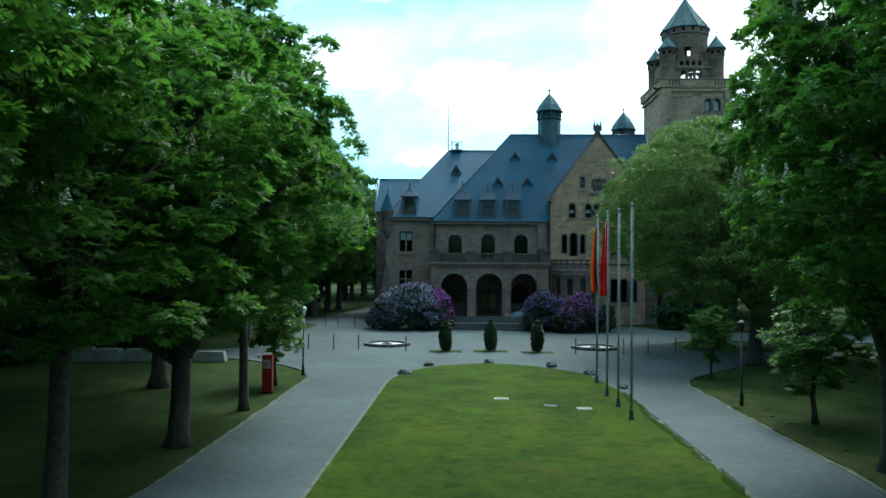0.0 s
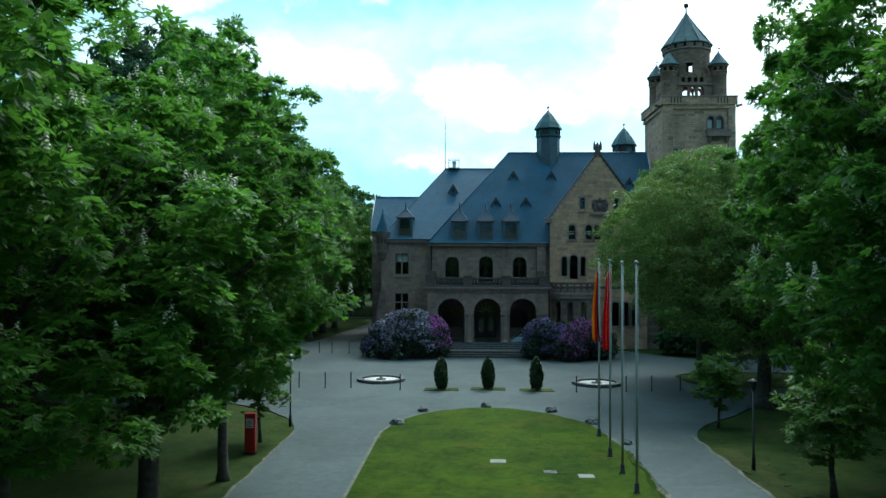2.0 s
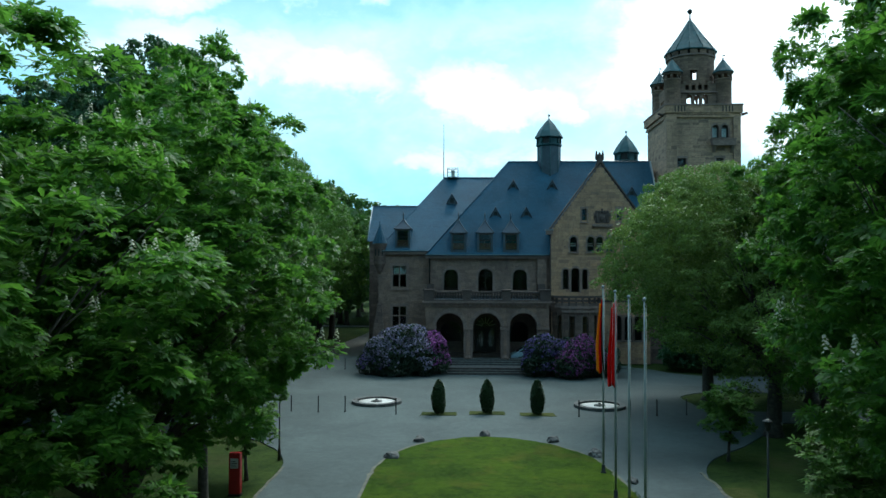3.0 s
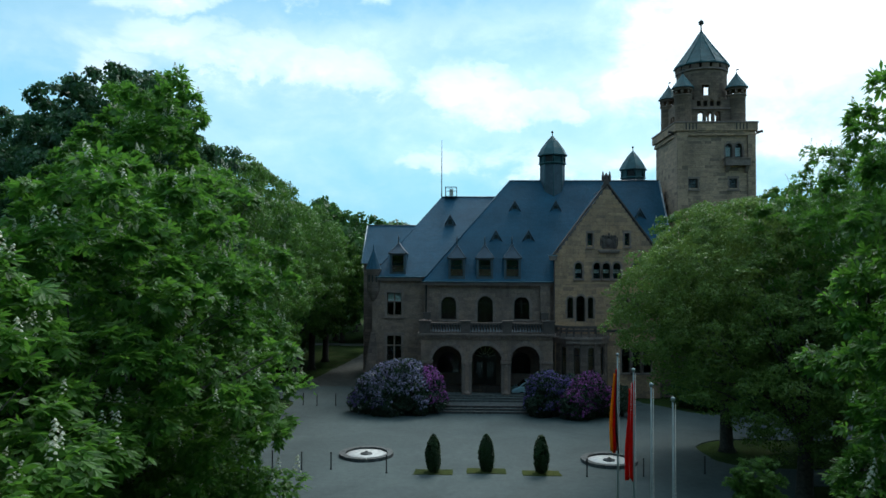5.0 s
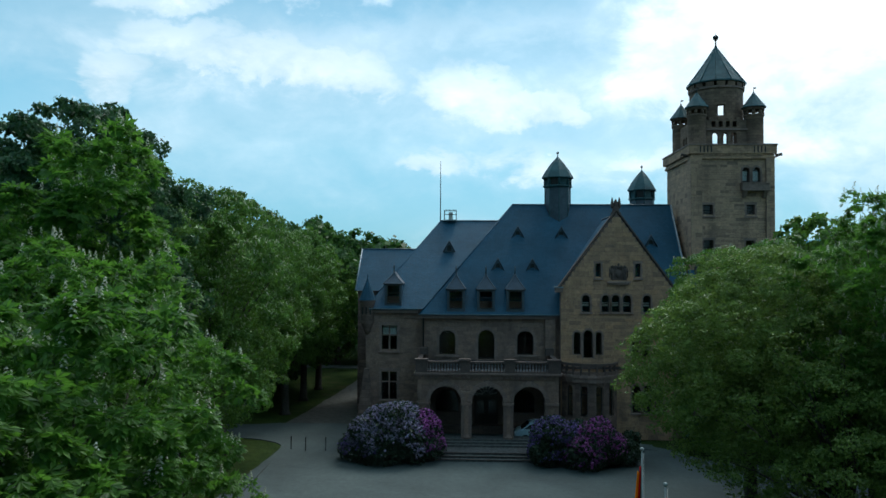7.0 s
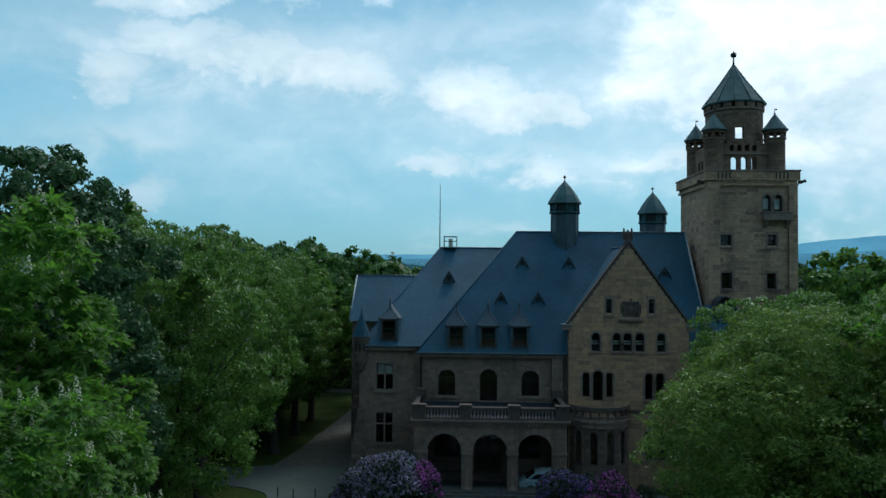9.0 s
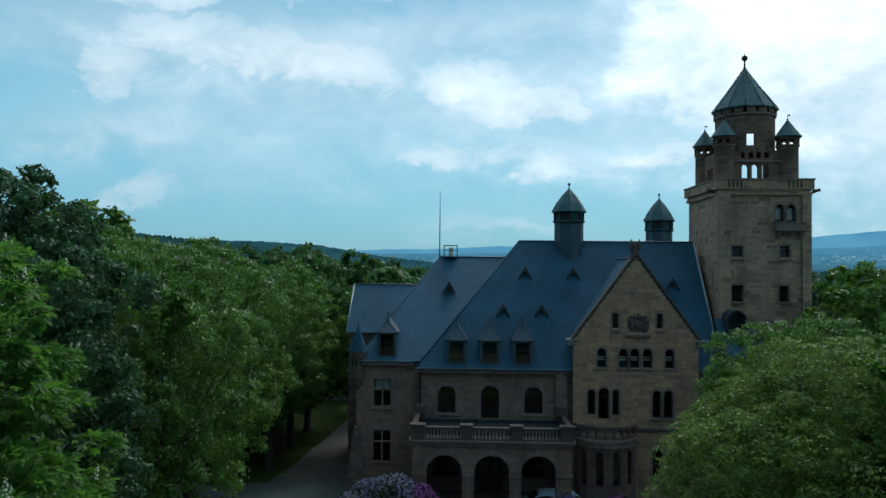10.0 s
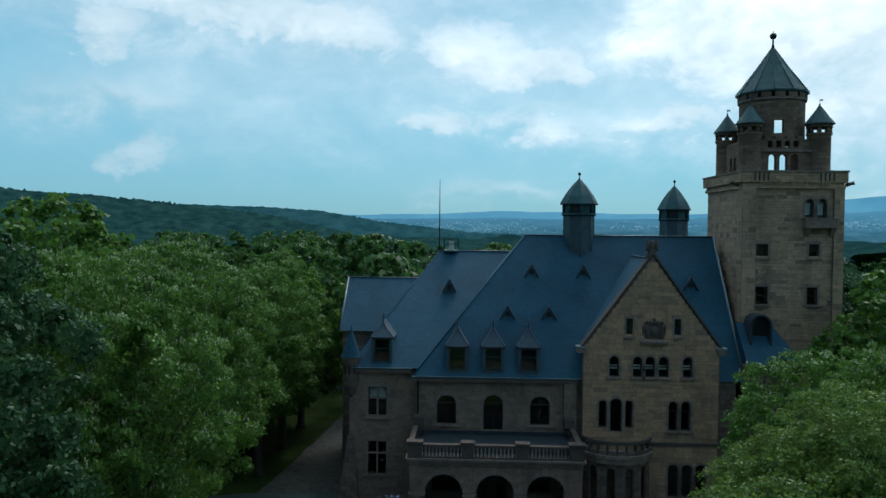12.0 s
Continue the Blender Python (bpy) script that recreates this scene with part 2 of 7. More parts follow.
def turf(name, dark, light, worn):
    def build(k, b, out):
        v = coords(k)
        fine = k.noise(v, 3.2, 8.0, 0.72, 0.4)
        patch = k.noise(v, 0.6, 6.0, 0.62)
        base = k.ramp(k.math("ADD", k.math("MULTIPLY", fine, 0.5), k.math("MULTIPLY", patch, 0.5)), [(0.38, dark), (0.62, light)])
        base = k.mix(k.ramp(k.noise(k.mapped(v, (1, 1, 1), (7, 3, 0)), 0.33, 7.0, 0.65), [(0.54, 0.0), (0.72, 0.8)]), base, worn)
        base = k.mix(k.ramp(k.noise(k.mapped(v, (1, 1, 1), (2, 9, 0)), 1.6, 6.0, 0.7), [(0.60, 0.0), (0.74, 0.55)]), base, worn)
        # broad drifts of richer and thinner growth, with clover spots
        base = k.mix(1.0, base, k.ramp(k.noise(k.mapped(v, (1, 0.7, 1), (11, 5, 0)), 0.22, 5.0, 0.6, 0.5), [(0.35, (0.72, 0.80, 0.80)), (0.65, (1.22, 1.16, 1.1))]), "MULTIPLY")
        base = k.mix(k.ramp(k.noise(k.mapped(v, (1, 1, 1), (4, 1, 0)), 1.1, 4.0, 0.6, 0.6), [(0.60, 0.0), (0.70, 0.5)]), base, dark)
        k.link(base, b.inputs["Base Color"])
        b.inputs["Roughness"].default_value = 0.95
        b.inputs["Specular IOR Level"].default_value = 0.1
        bumped(k, b, k.noise(v, 14.0, 7.0, 0.75), 0.9, 0.05)
    return material(name, build)


def paving(name):
    """Worn grey asphalt strewn with fine grit, tyre-polished along its middle."""
    def build(k, b, out):
        v = coords(k)
        fine = k.noise(v, 60.0, 6.0, 0.8)
        mid = k.noise(v, 3.0, 7.0, 0.65)
        wide = k.noise(v, 0.22, 6.0, 0.6, 0.6)
        grit = k.noise(v, 16.0, 8.0, 0.8)
        t = k.math("ADD", k.math("ADD", k.math("MULTIPLY", fine, 0.18), k.math("MULTIPLY", grit, 0.34)), k.math("ADD", k.math("MULTIPLY", mid, 0.2), k.math("MULTIPLY", wide, 0.28)))
        base = k.ramp(t, [(0.38, (0.021, 0.032, 0.032)), (0.5, (0.046, 0.066, 0.066)), (0.62, (0.084, 0.114, 0.112))])
        base = k.mix(k.ramp(k.noise(v, 1.1, 8.0, 0.75), [(0.62, 0.0), (0.75, 0.55)]), base, (0.100, 0.105, 0.088))
        k.link(base, b.inputs["Base Color"])
        b.inputs["Roughness"].default_value = 0.85
        bumped(k, b, fine, 0.5, 0.01)
    return material(name, build)


def glazing(name):
    def build(k, b, out):
        b.inputs["Base Color"].default_value = (0.86, 0.92, 0.92, 1)
        b.inputs["Transmission Weight"].default_value = 1.0
        b.inputs["IOR"].default_value = 1.45
        k.link(k.ramp(k.noise(coords(k), 1.5, 2.0), [(0.3, 0.02), (0.7, 0.07)]), b.inputs["Roughness"])
    return material(name, build)


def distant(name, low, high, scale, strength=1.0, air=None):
    """Far land seen through air: daylight and haze are put into a glowing colour."""
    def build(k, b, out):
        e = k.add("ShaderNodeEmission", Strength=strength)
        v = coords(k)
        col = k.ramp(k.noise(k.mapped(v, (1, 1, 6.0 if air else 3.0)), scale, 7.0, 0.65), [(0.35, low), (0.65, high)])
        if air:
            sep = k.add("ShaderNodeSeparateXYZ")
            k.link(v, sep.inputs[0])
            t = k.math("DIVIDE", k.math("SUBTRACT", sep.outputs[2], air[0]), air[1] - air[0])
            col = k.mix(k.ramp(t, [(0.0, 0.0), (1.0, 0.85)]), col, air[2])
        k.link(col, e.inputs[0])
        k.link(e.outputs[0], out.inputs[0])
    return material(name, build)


M = {
    "sandstone": stone("sandstone", [(0.222, 0.149, 0.119), (0.268, 0.181, 0.140), (0.310, 0.209, 0.158), (0.250, 0.170, 0.138), (0.290, 0.191, 0.140)]),
    "gable_stone": stone("ochre_sandstone", [(0.390, 0.239, 0.151), (0.450, 0.276, 0.167), (0.510, 0.313, 0.184), (0.305, 0.193, 0.134), (0.462, 0.282, 0.170), (0.475, 0.280, 0.161)]),
    "mortar": stone("mortar_bed", [(0.205, 0.149, 0.127), (0.230, 0.164, 0.138)]),
    "dressed": stone("dressed_sandstone", [(0.240, 0.172, 0.146), (0.285, 0.204, 0.171), (0.262, 0.183, 0.151)]),
    "weathered": stone("blackened_sandstone", [(0.095, 0.073, 0.066), (0.122, 0.091, 0.078)]),
    "coursed": stone("coursed_sandstone", [(0.180, 0.130, 0.112), (0.225, 0.162, 0.137)], (0.62, 0.3)),
    "tower_stone": stone("tower_sandstone", [(0.240, 0.162, 0.121), (0.430, 0.280, 0.189), (0.500, 0.324, 0.212), (0.460, 0.297, 0.199), (0.540, 0.345, 0.223), (0.400, 0.264, 0.184), (0.490, 0.318, 0.208)]),
    "tower_course": stone("coursed_tower_stone", [(0.385, 0.251, 0.170), (0.455, 0.295, 0.195)], (0.6, 0.24)),
    "crown_stone": stone("sooty_tower_stone", [(0.165, 0.114, 0.088), (0.240, 0.164, 0.120)], (0.5, 0.22)),
    "slate": slate("roof_slate", (0.019, 0.075, 0.121)),
    "pale_lead": plain("pale_lead_sheet", (0.022, 0.046, 0.070), 0.6, 0.1, 0.25, 2.5),
    "bitumen": plain("dark_roofing_felt", (0.026, 0.034, 0.042), 0.9, 0.0, 0.3, 2.0),
    "cover": plain("dull_stone_cover", (0.22, 0.225, 0.20), 0.95, 0.0, 0.2, 2.5),
    "unseen_tree_leaf": foliage("far_wood_leaf", (0.020, 0.060, 0.016), (0.062, 0.145, 0.022), (0.10, 0.25, 0.03), mixin=0.36, scale=0.10),
    "lead": plain("weathered_lead", (0.055, 0.08, 0.10), 0.5, 0.2, 0.25, 2.0),
    "zinc": plain("pale_zinc", (0.22, 0.27, 0.29), 0.45, 0.3, 0.2, 3.0),
    "copper": plain("dull_copper_sheet", (0.026, 0.080, 0.088), 0.65, 0.1, 0.35, 1.2),
    "glass": glazing("window_glass"),
    "dark_wood": plain("dark_stained_wood", (0.045, 0.035, 0.028), 0.55, 0.0, 0.3, 8.0),
    "cream": plain("cream_paint", (0.55, 0.53, 0.47), 0.5, 0.0, 0.15, 4.0),
    "curtain": plain("dull_red_curtain", (0.10, 0.05, 0.035), 0.9, 0.0, 0.3, 4.0),
    "blind": plain("pale_blind", (0.6, 0.6, 0.56), 0.8, 0.0, 0.1, 3.0),
    # plaster coloured very dark, which puts the rooms' lack of light into it
    "room": plain("darkened_plaster", (0.06, 0.052, 0.048), 0.9, 0.0, 0.2, 2.0),
    "asphalt": paving("grit_strewn_asphalt"),
    "path_gravel": plain("brown_path_gravel", (0.068, 0.070, 0.062), 0.95, 0.0, 0.4, 2.0),
    "lawn": turf("mown_lawn", (0.017, 0.038, 0.002), (0.054, 0.092, 0.004), (0.092, 0.080, 0.011)),
    "shade_grass": turf("rough_shade_grass", (0.016, 0.034, 0.008), (0.046, 0.070, 0.014), (0.060, 0.056, 0.024)),
    "dry_grass": turf("dry_trodden_grass", (0.026, 0.042, 0.010), (0.064, 0.074, 0.020), (0.086, 0.074, 0.032)),
    "kerb": plain("sandy_edging", (0.105, 0.102, 0.078), 0.95, 0.0, 0.45, 3.0),
    "granite": plain("dark_boulder_stone", (0.085, 0.088, 0.085), 0.85, 0.0, 0.5, 5.0),
    "basin": plain("pale_basin_stone", (0.5, 0.5, 0.48), 0.7, 0.0, 0.2, 4.0),
    "iron": plain("black_painted_iron", (0.025, 0.027, 0.026), 0.45, 0.4, 0.3, 12.0),
    "pole": plain("dull_grey_aluminium", (0.24, 0.27, 0.265), 0.6, 0.2, 0.15, 4.0),
    "red": plain("red_enamel", (0.30, 0.012, 0.015), 0.4, 0.0, 0.2, 3.0),
    "flag_red": foliage("flag_red_cloth", (0.527, 0.021, 0.017), (0.62, 0.025, 0.02), (0.62, 0.025, 0.02), rough=0.8, mixin=0.5, scale=3.0),
    "flag_gold": foliage("flag_gold_cloth", (0.637, 0.306, 0.013), (0.75, 0.36, 0.015), (0.75, 0.36, 0.015), rough=0.8, mixin=0.5, scale=3.0),
    "flag_black": plain("black_flag_cloth", (0.015, 0.015, 0.015), 0.85, 0.0, 0.12, 5.0),
    "flag_white": foliage("flag_white_cloth", (0.637, 0.637, 0.629), (0.75, 0.75, 0.74), (0.75, 0.75, 0.74), rough=0.8, mixin=0.5, scale=3.0),
    "bark": plain("furrowed_bark", (0.06, 0.052, 0.042), 0.95, 0.0, 0.5, 7.0),
    "chestnut_leaf": foliage("chestnut_leaf", (0.008, 0.027, 0.011), (0.120, 0.228, 0.038), (0.19, 0.40, 0.05), mixin=0.31),
    "near_leaf": foliage("broad_fingered_leaf", (0.009, 0.034, 0.010), (0.088, 0.198, 0.026), (0.180, 0.425, 0.042), mixin=0.47, scale=0.5),
    "linden_leaf": foliage("linden_leaf", (0.028, 0.062, 0.017), (0.150, 0.236, 0.050), (0.240, 0.380, 0.065), mixin=0.38, scale=0.8),
    "dark_leaf": foliage("dark_leaf", (0.014, 0.046, 0.024), (0.050, 0.115, 0.044), (0.08, 0.18, 0.05)),
    "wood_leaf": foliage("woodland_leaf", (0.018, 0.052, 0.018), (0.068, 0.145, 0.034), (0.11, 0.25, 0.045), mixin=0.38, scale=0.12),
    "blade": foliage("lawn_blade", (0.024, 0.058, 0.004), (0.050, 0.098, 0.006), (0.08, 0.14, 0.012), mixin=0.25, scale=0.5),
    "shade_blade": foliage("shade_blade", (0.014, 0.030, 0.008), (0.036, 0.060, 0.014), (0.04, 0.07, 0.015), mixin=0.25, scale=0.6),
    "blossom": foliage("white_blossom", (0.30, 0.32, 0.21), (0.60, 0.60, 0.45), (0.6, 0.6, 0.4), mixin=0.2),
    "thuja": foliage("thuja_scale_leaf", (0.012, 0.032, 0.012), (0.035, 0.065, 0.02), (0.04, 0.09, 0.02), mixin=0.15, scale=1.5),
    "rhodo_leaf": foliage("rhododendron_leaf", (0.012, 0.028, 0.017), (0.050, 0.078, 0.048), (0.06, 0.11, 0.03), rough=0.4, mixin=0.15),
    "lilac": foliage("pale_violet_flower", (0.13, 0.12, 0.22), (0.36, 0.33, 0.47), (0.3, 0.26, 0.4), mixin=0.2, scale=0.7),
    "violet": foliage("violet_flower", (0.080, 0.050, 0.20), (0.24, 0.17, 0.43), (0.2, 0.13, 0.38), mixin=0.2, scale=0.7),
    "magenta": foliage("magenta_flower", (0.20, 0.040, 0.21), (0.42, 0.13, 0.42), (0.36, 0.08, 0.32), mixin=0.2, scale=0.7),
    "car_paint": plain("pale_blue_car_paint", (0.42, 0.58, 0.64), 0.25, 0.0, 0.05, 2.0),
    "car_glass": plain("car_window", (0.02, 0.025, 0.028), 0.08, 0.0, 0.1, 2.0),
    "rubber": plain("tyre_rubber", (0.02, 0.02, 0.02), 0.85, 0.0, 0.2, 10.0),
    "lamp_glass": plain("opal_lamp_glass", (0.75, 0.78, 0.78), 0.25, 0.0, 0.05, 4.0),
    # far land and houses glow, with daylight and haze set into their colours
    "far_hill": distant("far_haze_blue_hill", (0.105, 0.32, 0.47), (0.135, 0.38, 0.53), 0.004),
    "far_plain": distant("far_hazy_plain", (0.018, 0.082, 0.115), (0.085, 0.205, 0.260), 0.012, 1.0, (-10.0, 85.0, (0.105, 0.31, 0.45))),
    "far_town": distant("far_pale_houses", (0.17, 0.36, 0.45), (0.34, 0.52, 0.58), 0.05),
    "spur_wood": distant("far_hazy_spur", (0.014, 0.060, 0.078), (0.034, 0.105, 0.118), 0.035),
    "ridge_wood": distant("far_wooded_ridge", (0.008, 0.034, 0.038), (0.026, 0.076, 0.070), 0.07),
}

# ---- building helpers ----


def part(name, bm, mat, parent=None, label=""):
    """Links a bmesh as one mesh object, under a thing or a part where one is given."""
    me = bpy.data.meshes.new(name)
    bm.to_mesh(me)
    bm.free()
    me.materials.append(M[mat])
    ob = new(name, me)
    if parent is not None:
        ob.parent = parent
    return tagged(ob, label)


def thing(name, label, category, at=(0, 0, 0), group="", kind=""):
    ob = new(name)
    ob.location = at
    ob.empty_display_size = 0.3
    return tagged(ob, label, category, group, kind)


def smooth(ob):
    for p in ob.data.polygons:
        p.use_smooth = True
    return ob


def box(bm, x0, x1, y0, y1, z0, z1):
    v = [bm.verts.new(c) for c in ((x0, y0, z0), (x1, y0, z0), (x1, y1, z0), (x0, y1, z0), (x0, y0, z1), (x1, y0, z1), (x1, y1, z1), (x0, y1, z1))]
    for f in ((3, 2, 1, 0), (4, 5, 6, 7), (0, 1, 5, 4), (1, 2, 6, 5), (2, 3, 7, 6), (3, 0, 4, 7)):
        bm.faces.new([v[i] for i in f])
    return bm


def boxes(*list_of):
    bm = bmesh.new()
    for b in list_of:
        box(bm, *b)
    return bm


def solid(bm, bottom, top):
    """A closed solid between two loops of points with the same count."""
    a, b = [bm.verts.new(p) for p in bottom], [bm.verts.new(p) for p in top]
    bm.faces.new(a[::-1])
    bm.faces.new(b)
    n = len(a)
    for i in range(n):
        bm.faces.new((a[i], a[(i + 1) % n], b[(i + 1) % n], b[i]))
    return bm


def lathe(bm, profile, cx, cy, n=16, start=0.0, smooth_it=True):
    """Turns (radius, z) pairs round an upright axis."""
    rings = []
    for r, z in profile:
        if r < 1e-4:
            rings.append([bm.verts.new((cx, cy, z))])
        else:
            rings.append([bm.verts.new((cx + r * math.cos(start + 2 * math.pi * i / n), cy + r * math.sin(start + 2 * math.pi * i / n), z)) for i in range(n)])
    for a, b in zip(rings, rings[1:]):
        for i in range(n):
            j = (i + 1) % n
            if len(a) == 1 and len(b) == 1:
                continue
            if len(a) == 1:
                f = bm.faces.new((a[0], b[j], b[i]))
            elif len(b) == 1:
                f = bm.faces.new((a[i], a[j], b[0]))
            else:
                f = bm.faces.new((a[i], a[j], b[j], b[i]))
            f.smooth = smooth_it
    for ring, flip in ((rings[0], True), (rings[-1], False)):
        if len(ring) > 1:
            bm.faces.new(ring[::-1] if flip else ring)
    return bm


def tube(bm, points, radii, n=8):
    """A tapered limb along points."""
    rings = []
    pts = [Vector(p) for p in points]
    for i, p in enumerate(pts):
        d = (pts[min(i + 1, len(pts) - 1)] - pts[max(i - 1, 0)]).normalized()
        u = d.orthogonal().normalized()
        w = d.cross(u)
        rings.append([bm.verts.new(p + radii[i] * (math.cos(2 * math.pi * j / n) * u + math.sin(2 * math.pi * j / n) * w)) for j in range(n)])
    for a, b in zip(rings, rings[1:]):
        k0 = min(range(n), key=lambda s: (b[s].co - a[0].co).length)
        for j in range(n):
            f = bm.faces.new((a[j], a[(j + 1) % n], b[(k0 + j + 1) % n], b[(k0 + j) % n]))
            f.smooth = True
    bm.faces.new(rings[0][::-1])
    bm.faces.new(rings[-1])
    return bm


def opening_loop(o, grow=0.0, steps=10):
    """The outline (x, z) of an opening (x0, x1, z0, z1, arched), anticlockwise."""
    x0, x1, z0, z1, arched = o
    x0, x1, z0, z1 = x0 - grow, x1 + grow, z0, z1 + grow
    if not arched:
        return [(x0, z0), (x1, z0), (x1, z1), (x0, z1)]
    r, c = (x1 - x0) / 2, (x0 + x1) / 2
    return [(x0, z0), (x1, z0)] + [(c + r * math.cos(a), z1 - r + r * math.sin(a)) for a in [math.pi * i / steps for i in range(steps + 1)]]


def pierced(bm, outline, holes, place, depth):
    """A wall slab: an outline (u, z) with holes, laid by place(u, d, z), with d from 0 (face) to depth."""
    from mathutils.geometry import tessellate_polygon
    loops = [outline] + holes
    flat = [p for loop in loops for p in loop]
    tris = tessellate_polygon([[Vector((u, z, 0)) for u, z in loop] for loop in loops])
    front = [bm.verts.new(place(u, 0.0, z)) for u, z in flat]
    back = [bm.verts.new(place(u, depth, z)) for u, z in flat]
    for a, b, c in tris:
        for ring in ((front[a], front[b], front[c]), (back[c], back[b], back[a])):
            try:
                bm.faces.new(ring)
            except ValueError:
                pass
    at = 0
    for loop in loops:
        n = len(loop)
        for i in range(n):
            j = (i + 1) % n
            try:
                bm.faces.new((front[at + i], front[at + j], back[at + j], back[at + i]))
            except ValueError:
                pass
        at += n
    bmesh.ops.recalc_face_normals(bm, faces=bm.faces)
    return bm


def facing_front(y):
    return lambda u, d, z: (u, y + d, z)


def facing_left(x):
    return lambda u, d, z: (x + d, u, z)


def facing_right(x):
    return lambda u, d, z: (x - d, u, z)


def width_at(o, z, grow):
    """The stretch that an opening takes out of a course at height z, or None."""
    x0, x1, z0, z1, arched = o
    x0, x1, z1 = x0 - grow, x1 + grow, z1 + grow
    if z <= z0 - 0.001 or z >= z1:
        return None
    r, c = (x1 - x0) / 2, (x0 + x1) / 2
    if arched and z > z1 - r:
        h = math.sqrt(max(0.0, r * r - (z - z1 + r) ** 2))
        return c - h, c + h
    return x0, x1


def block_spans(u0, u1, z0, z1, holes, rng, course=0.3, length=(0.45, 0.95), limits=None, grow=0.0):
    """Courses of squared stones: rows of (u0, u1, z0, z1), cut round the openings."""
    spans, z, row = [], z0, 0
    while z < z1 - 0.05:
        h = min(course * rng.uniform(0.62, 1.3), z1 - z)
        if z1 - z - h < 0.12:
            h = z1 - z
        lo, hi = (u0, u1) if limits is None else limits(z + h / 2)
        cuts = sorted(w for w in (width_at(o, z + h * 0.4, grow) for o in holes) if w)
        free, at = [], lo
        for a, b in cuts:
            if a > at:
                free.append((at, min(a, hi)))
            at = max(at, b)
        if hi > at:
            free.append((at, hi))
        for a, b in free:
            u = a
            while u < b - 0.02:
                w = rng.uniform(length[0] * 0.7, length[1] * 1.15) * (0.6 if u == a and row % 2 else 1)
                if b - u - w < 0.22:
                    w = b - u
                spans.append((u, u + w, z, z + h))
                u += w
        z += h
        row += 1
    return spans


def stones(bm, spans, place, rng, proud=0.013, gap=0.008):
    """Thin squared facing stones with chamfered faces, standing a little proud of their bed."""
    for a, b, c, d in spans:
        p = -proud * rng.uniform(0.5, 1.35)
        g, e = gap / 2, 0.010
        if b - a < 0.06 or d - c < 0.05:
            e = 0.004
        back = [bm.verts.new(place(u, 0.004, z)) for u, z in ((a + g, c + g), (b - g, c + g), (b - g, d - g), (a + g, d - g))]
        face = [bm.verts.new(place(u, p, z)) for u, z in ((a + g + e, c + g + e), (b - g - e, c + g + e), (b - g - e, d - g - e), (a + g + e, d - g - e))]
        bm.faces.new(face)
        for i in range(4):
            bm.faces.new((back[i], back[(i + 1) % 4], face[(i + 1) % 4], face[i]))
    bmesh.ops.recalc_face_normals(bm, faces=bm.faces)
    return bm


def surround(parent, o, place, width=0.16, proud=0.05, sill=True, deep=0.10):
    """Dressed stones round an opening, one by one: jambs, lintel or voussoirs, and a sill."""
    x0, x1, z0, z1, arched = o

    def piece(quad, out=proud):
        a = [place(u, deep, z) for u, z in quad]
        b = [place(u, -out, z) for u, z in quad]
        bm = solid(bmesh.new(), a, b)
        bmesh.ops.recalc_face_normals(bm, faces=bm.faces)
        part("surround_stone", bm, "dressed", parent)

    r, c = (x1 - x0) / 2, (x0 + x1) / 2
    spring = z1 - r if arched else z1
    n = max(2, round((spring - z0) / 0.34))
    for side in (0, 1):
        for i in range(n):
            w = width * (1.25 if i % 2 else 0.9)
            a, b = z0 + (spring - z0) * i / n + 0.004, z0 + (spring - z0) * (i + 1) / n - 0.004
            q = ((x0 - w, a), (x0, a), (x0, b), (x0 - w, b)) if side == 0 else ((x1, a), (x1 + w, a), (x1 + w, b), (x1, b))
            piece(q, proud * (0.9 if i % 2 else 1.0))
    if arched:
        m = max(5, round(math.pi * r / 0.3) | 1)
        for i in range(m):
            a, b = math.pi * (i + 0.02) / m, math.pi * (i + 0.98) / m
            R = r + width * (1.2 if i == m // 2 else 1.0)
            piece([(c + r * math.cos(a), spring + r * math.sin(a)), (c + R * math.cos(a), spring + R * math.sin(a)),
                   (c + R * math.cos(b), spring + R * math.sin(b)), (c + r * math.cos(b), spring + r * math.sin(b))], proud)
    else:
        piece(((x0 - width * 1.2, z1), (x1 + width * 1.2, z1), (x1 + width * 1.2, z1 + width * 1.3), (x0 - width * 1.2, z1 + width * 1.3)), proud)
    if sill:
        piece(((x0 - width * 1.3, z0 - 0.13), (x1 + width * 1.3, z0 - 0.13), (x1 + width * 1.3, z0), (x0 - width * 1.3, z0)), proud + 0.07)


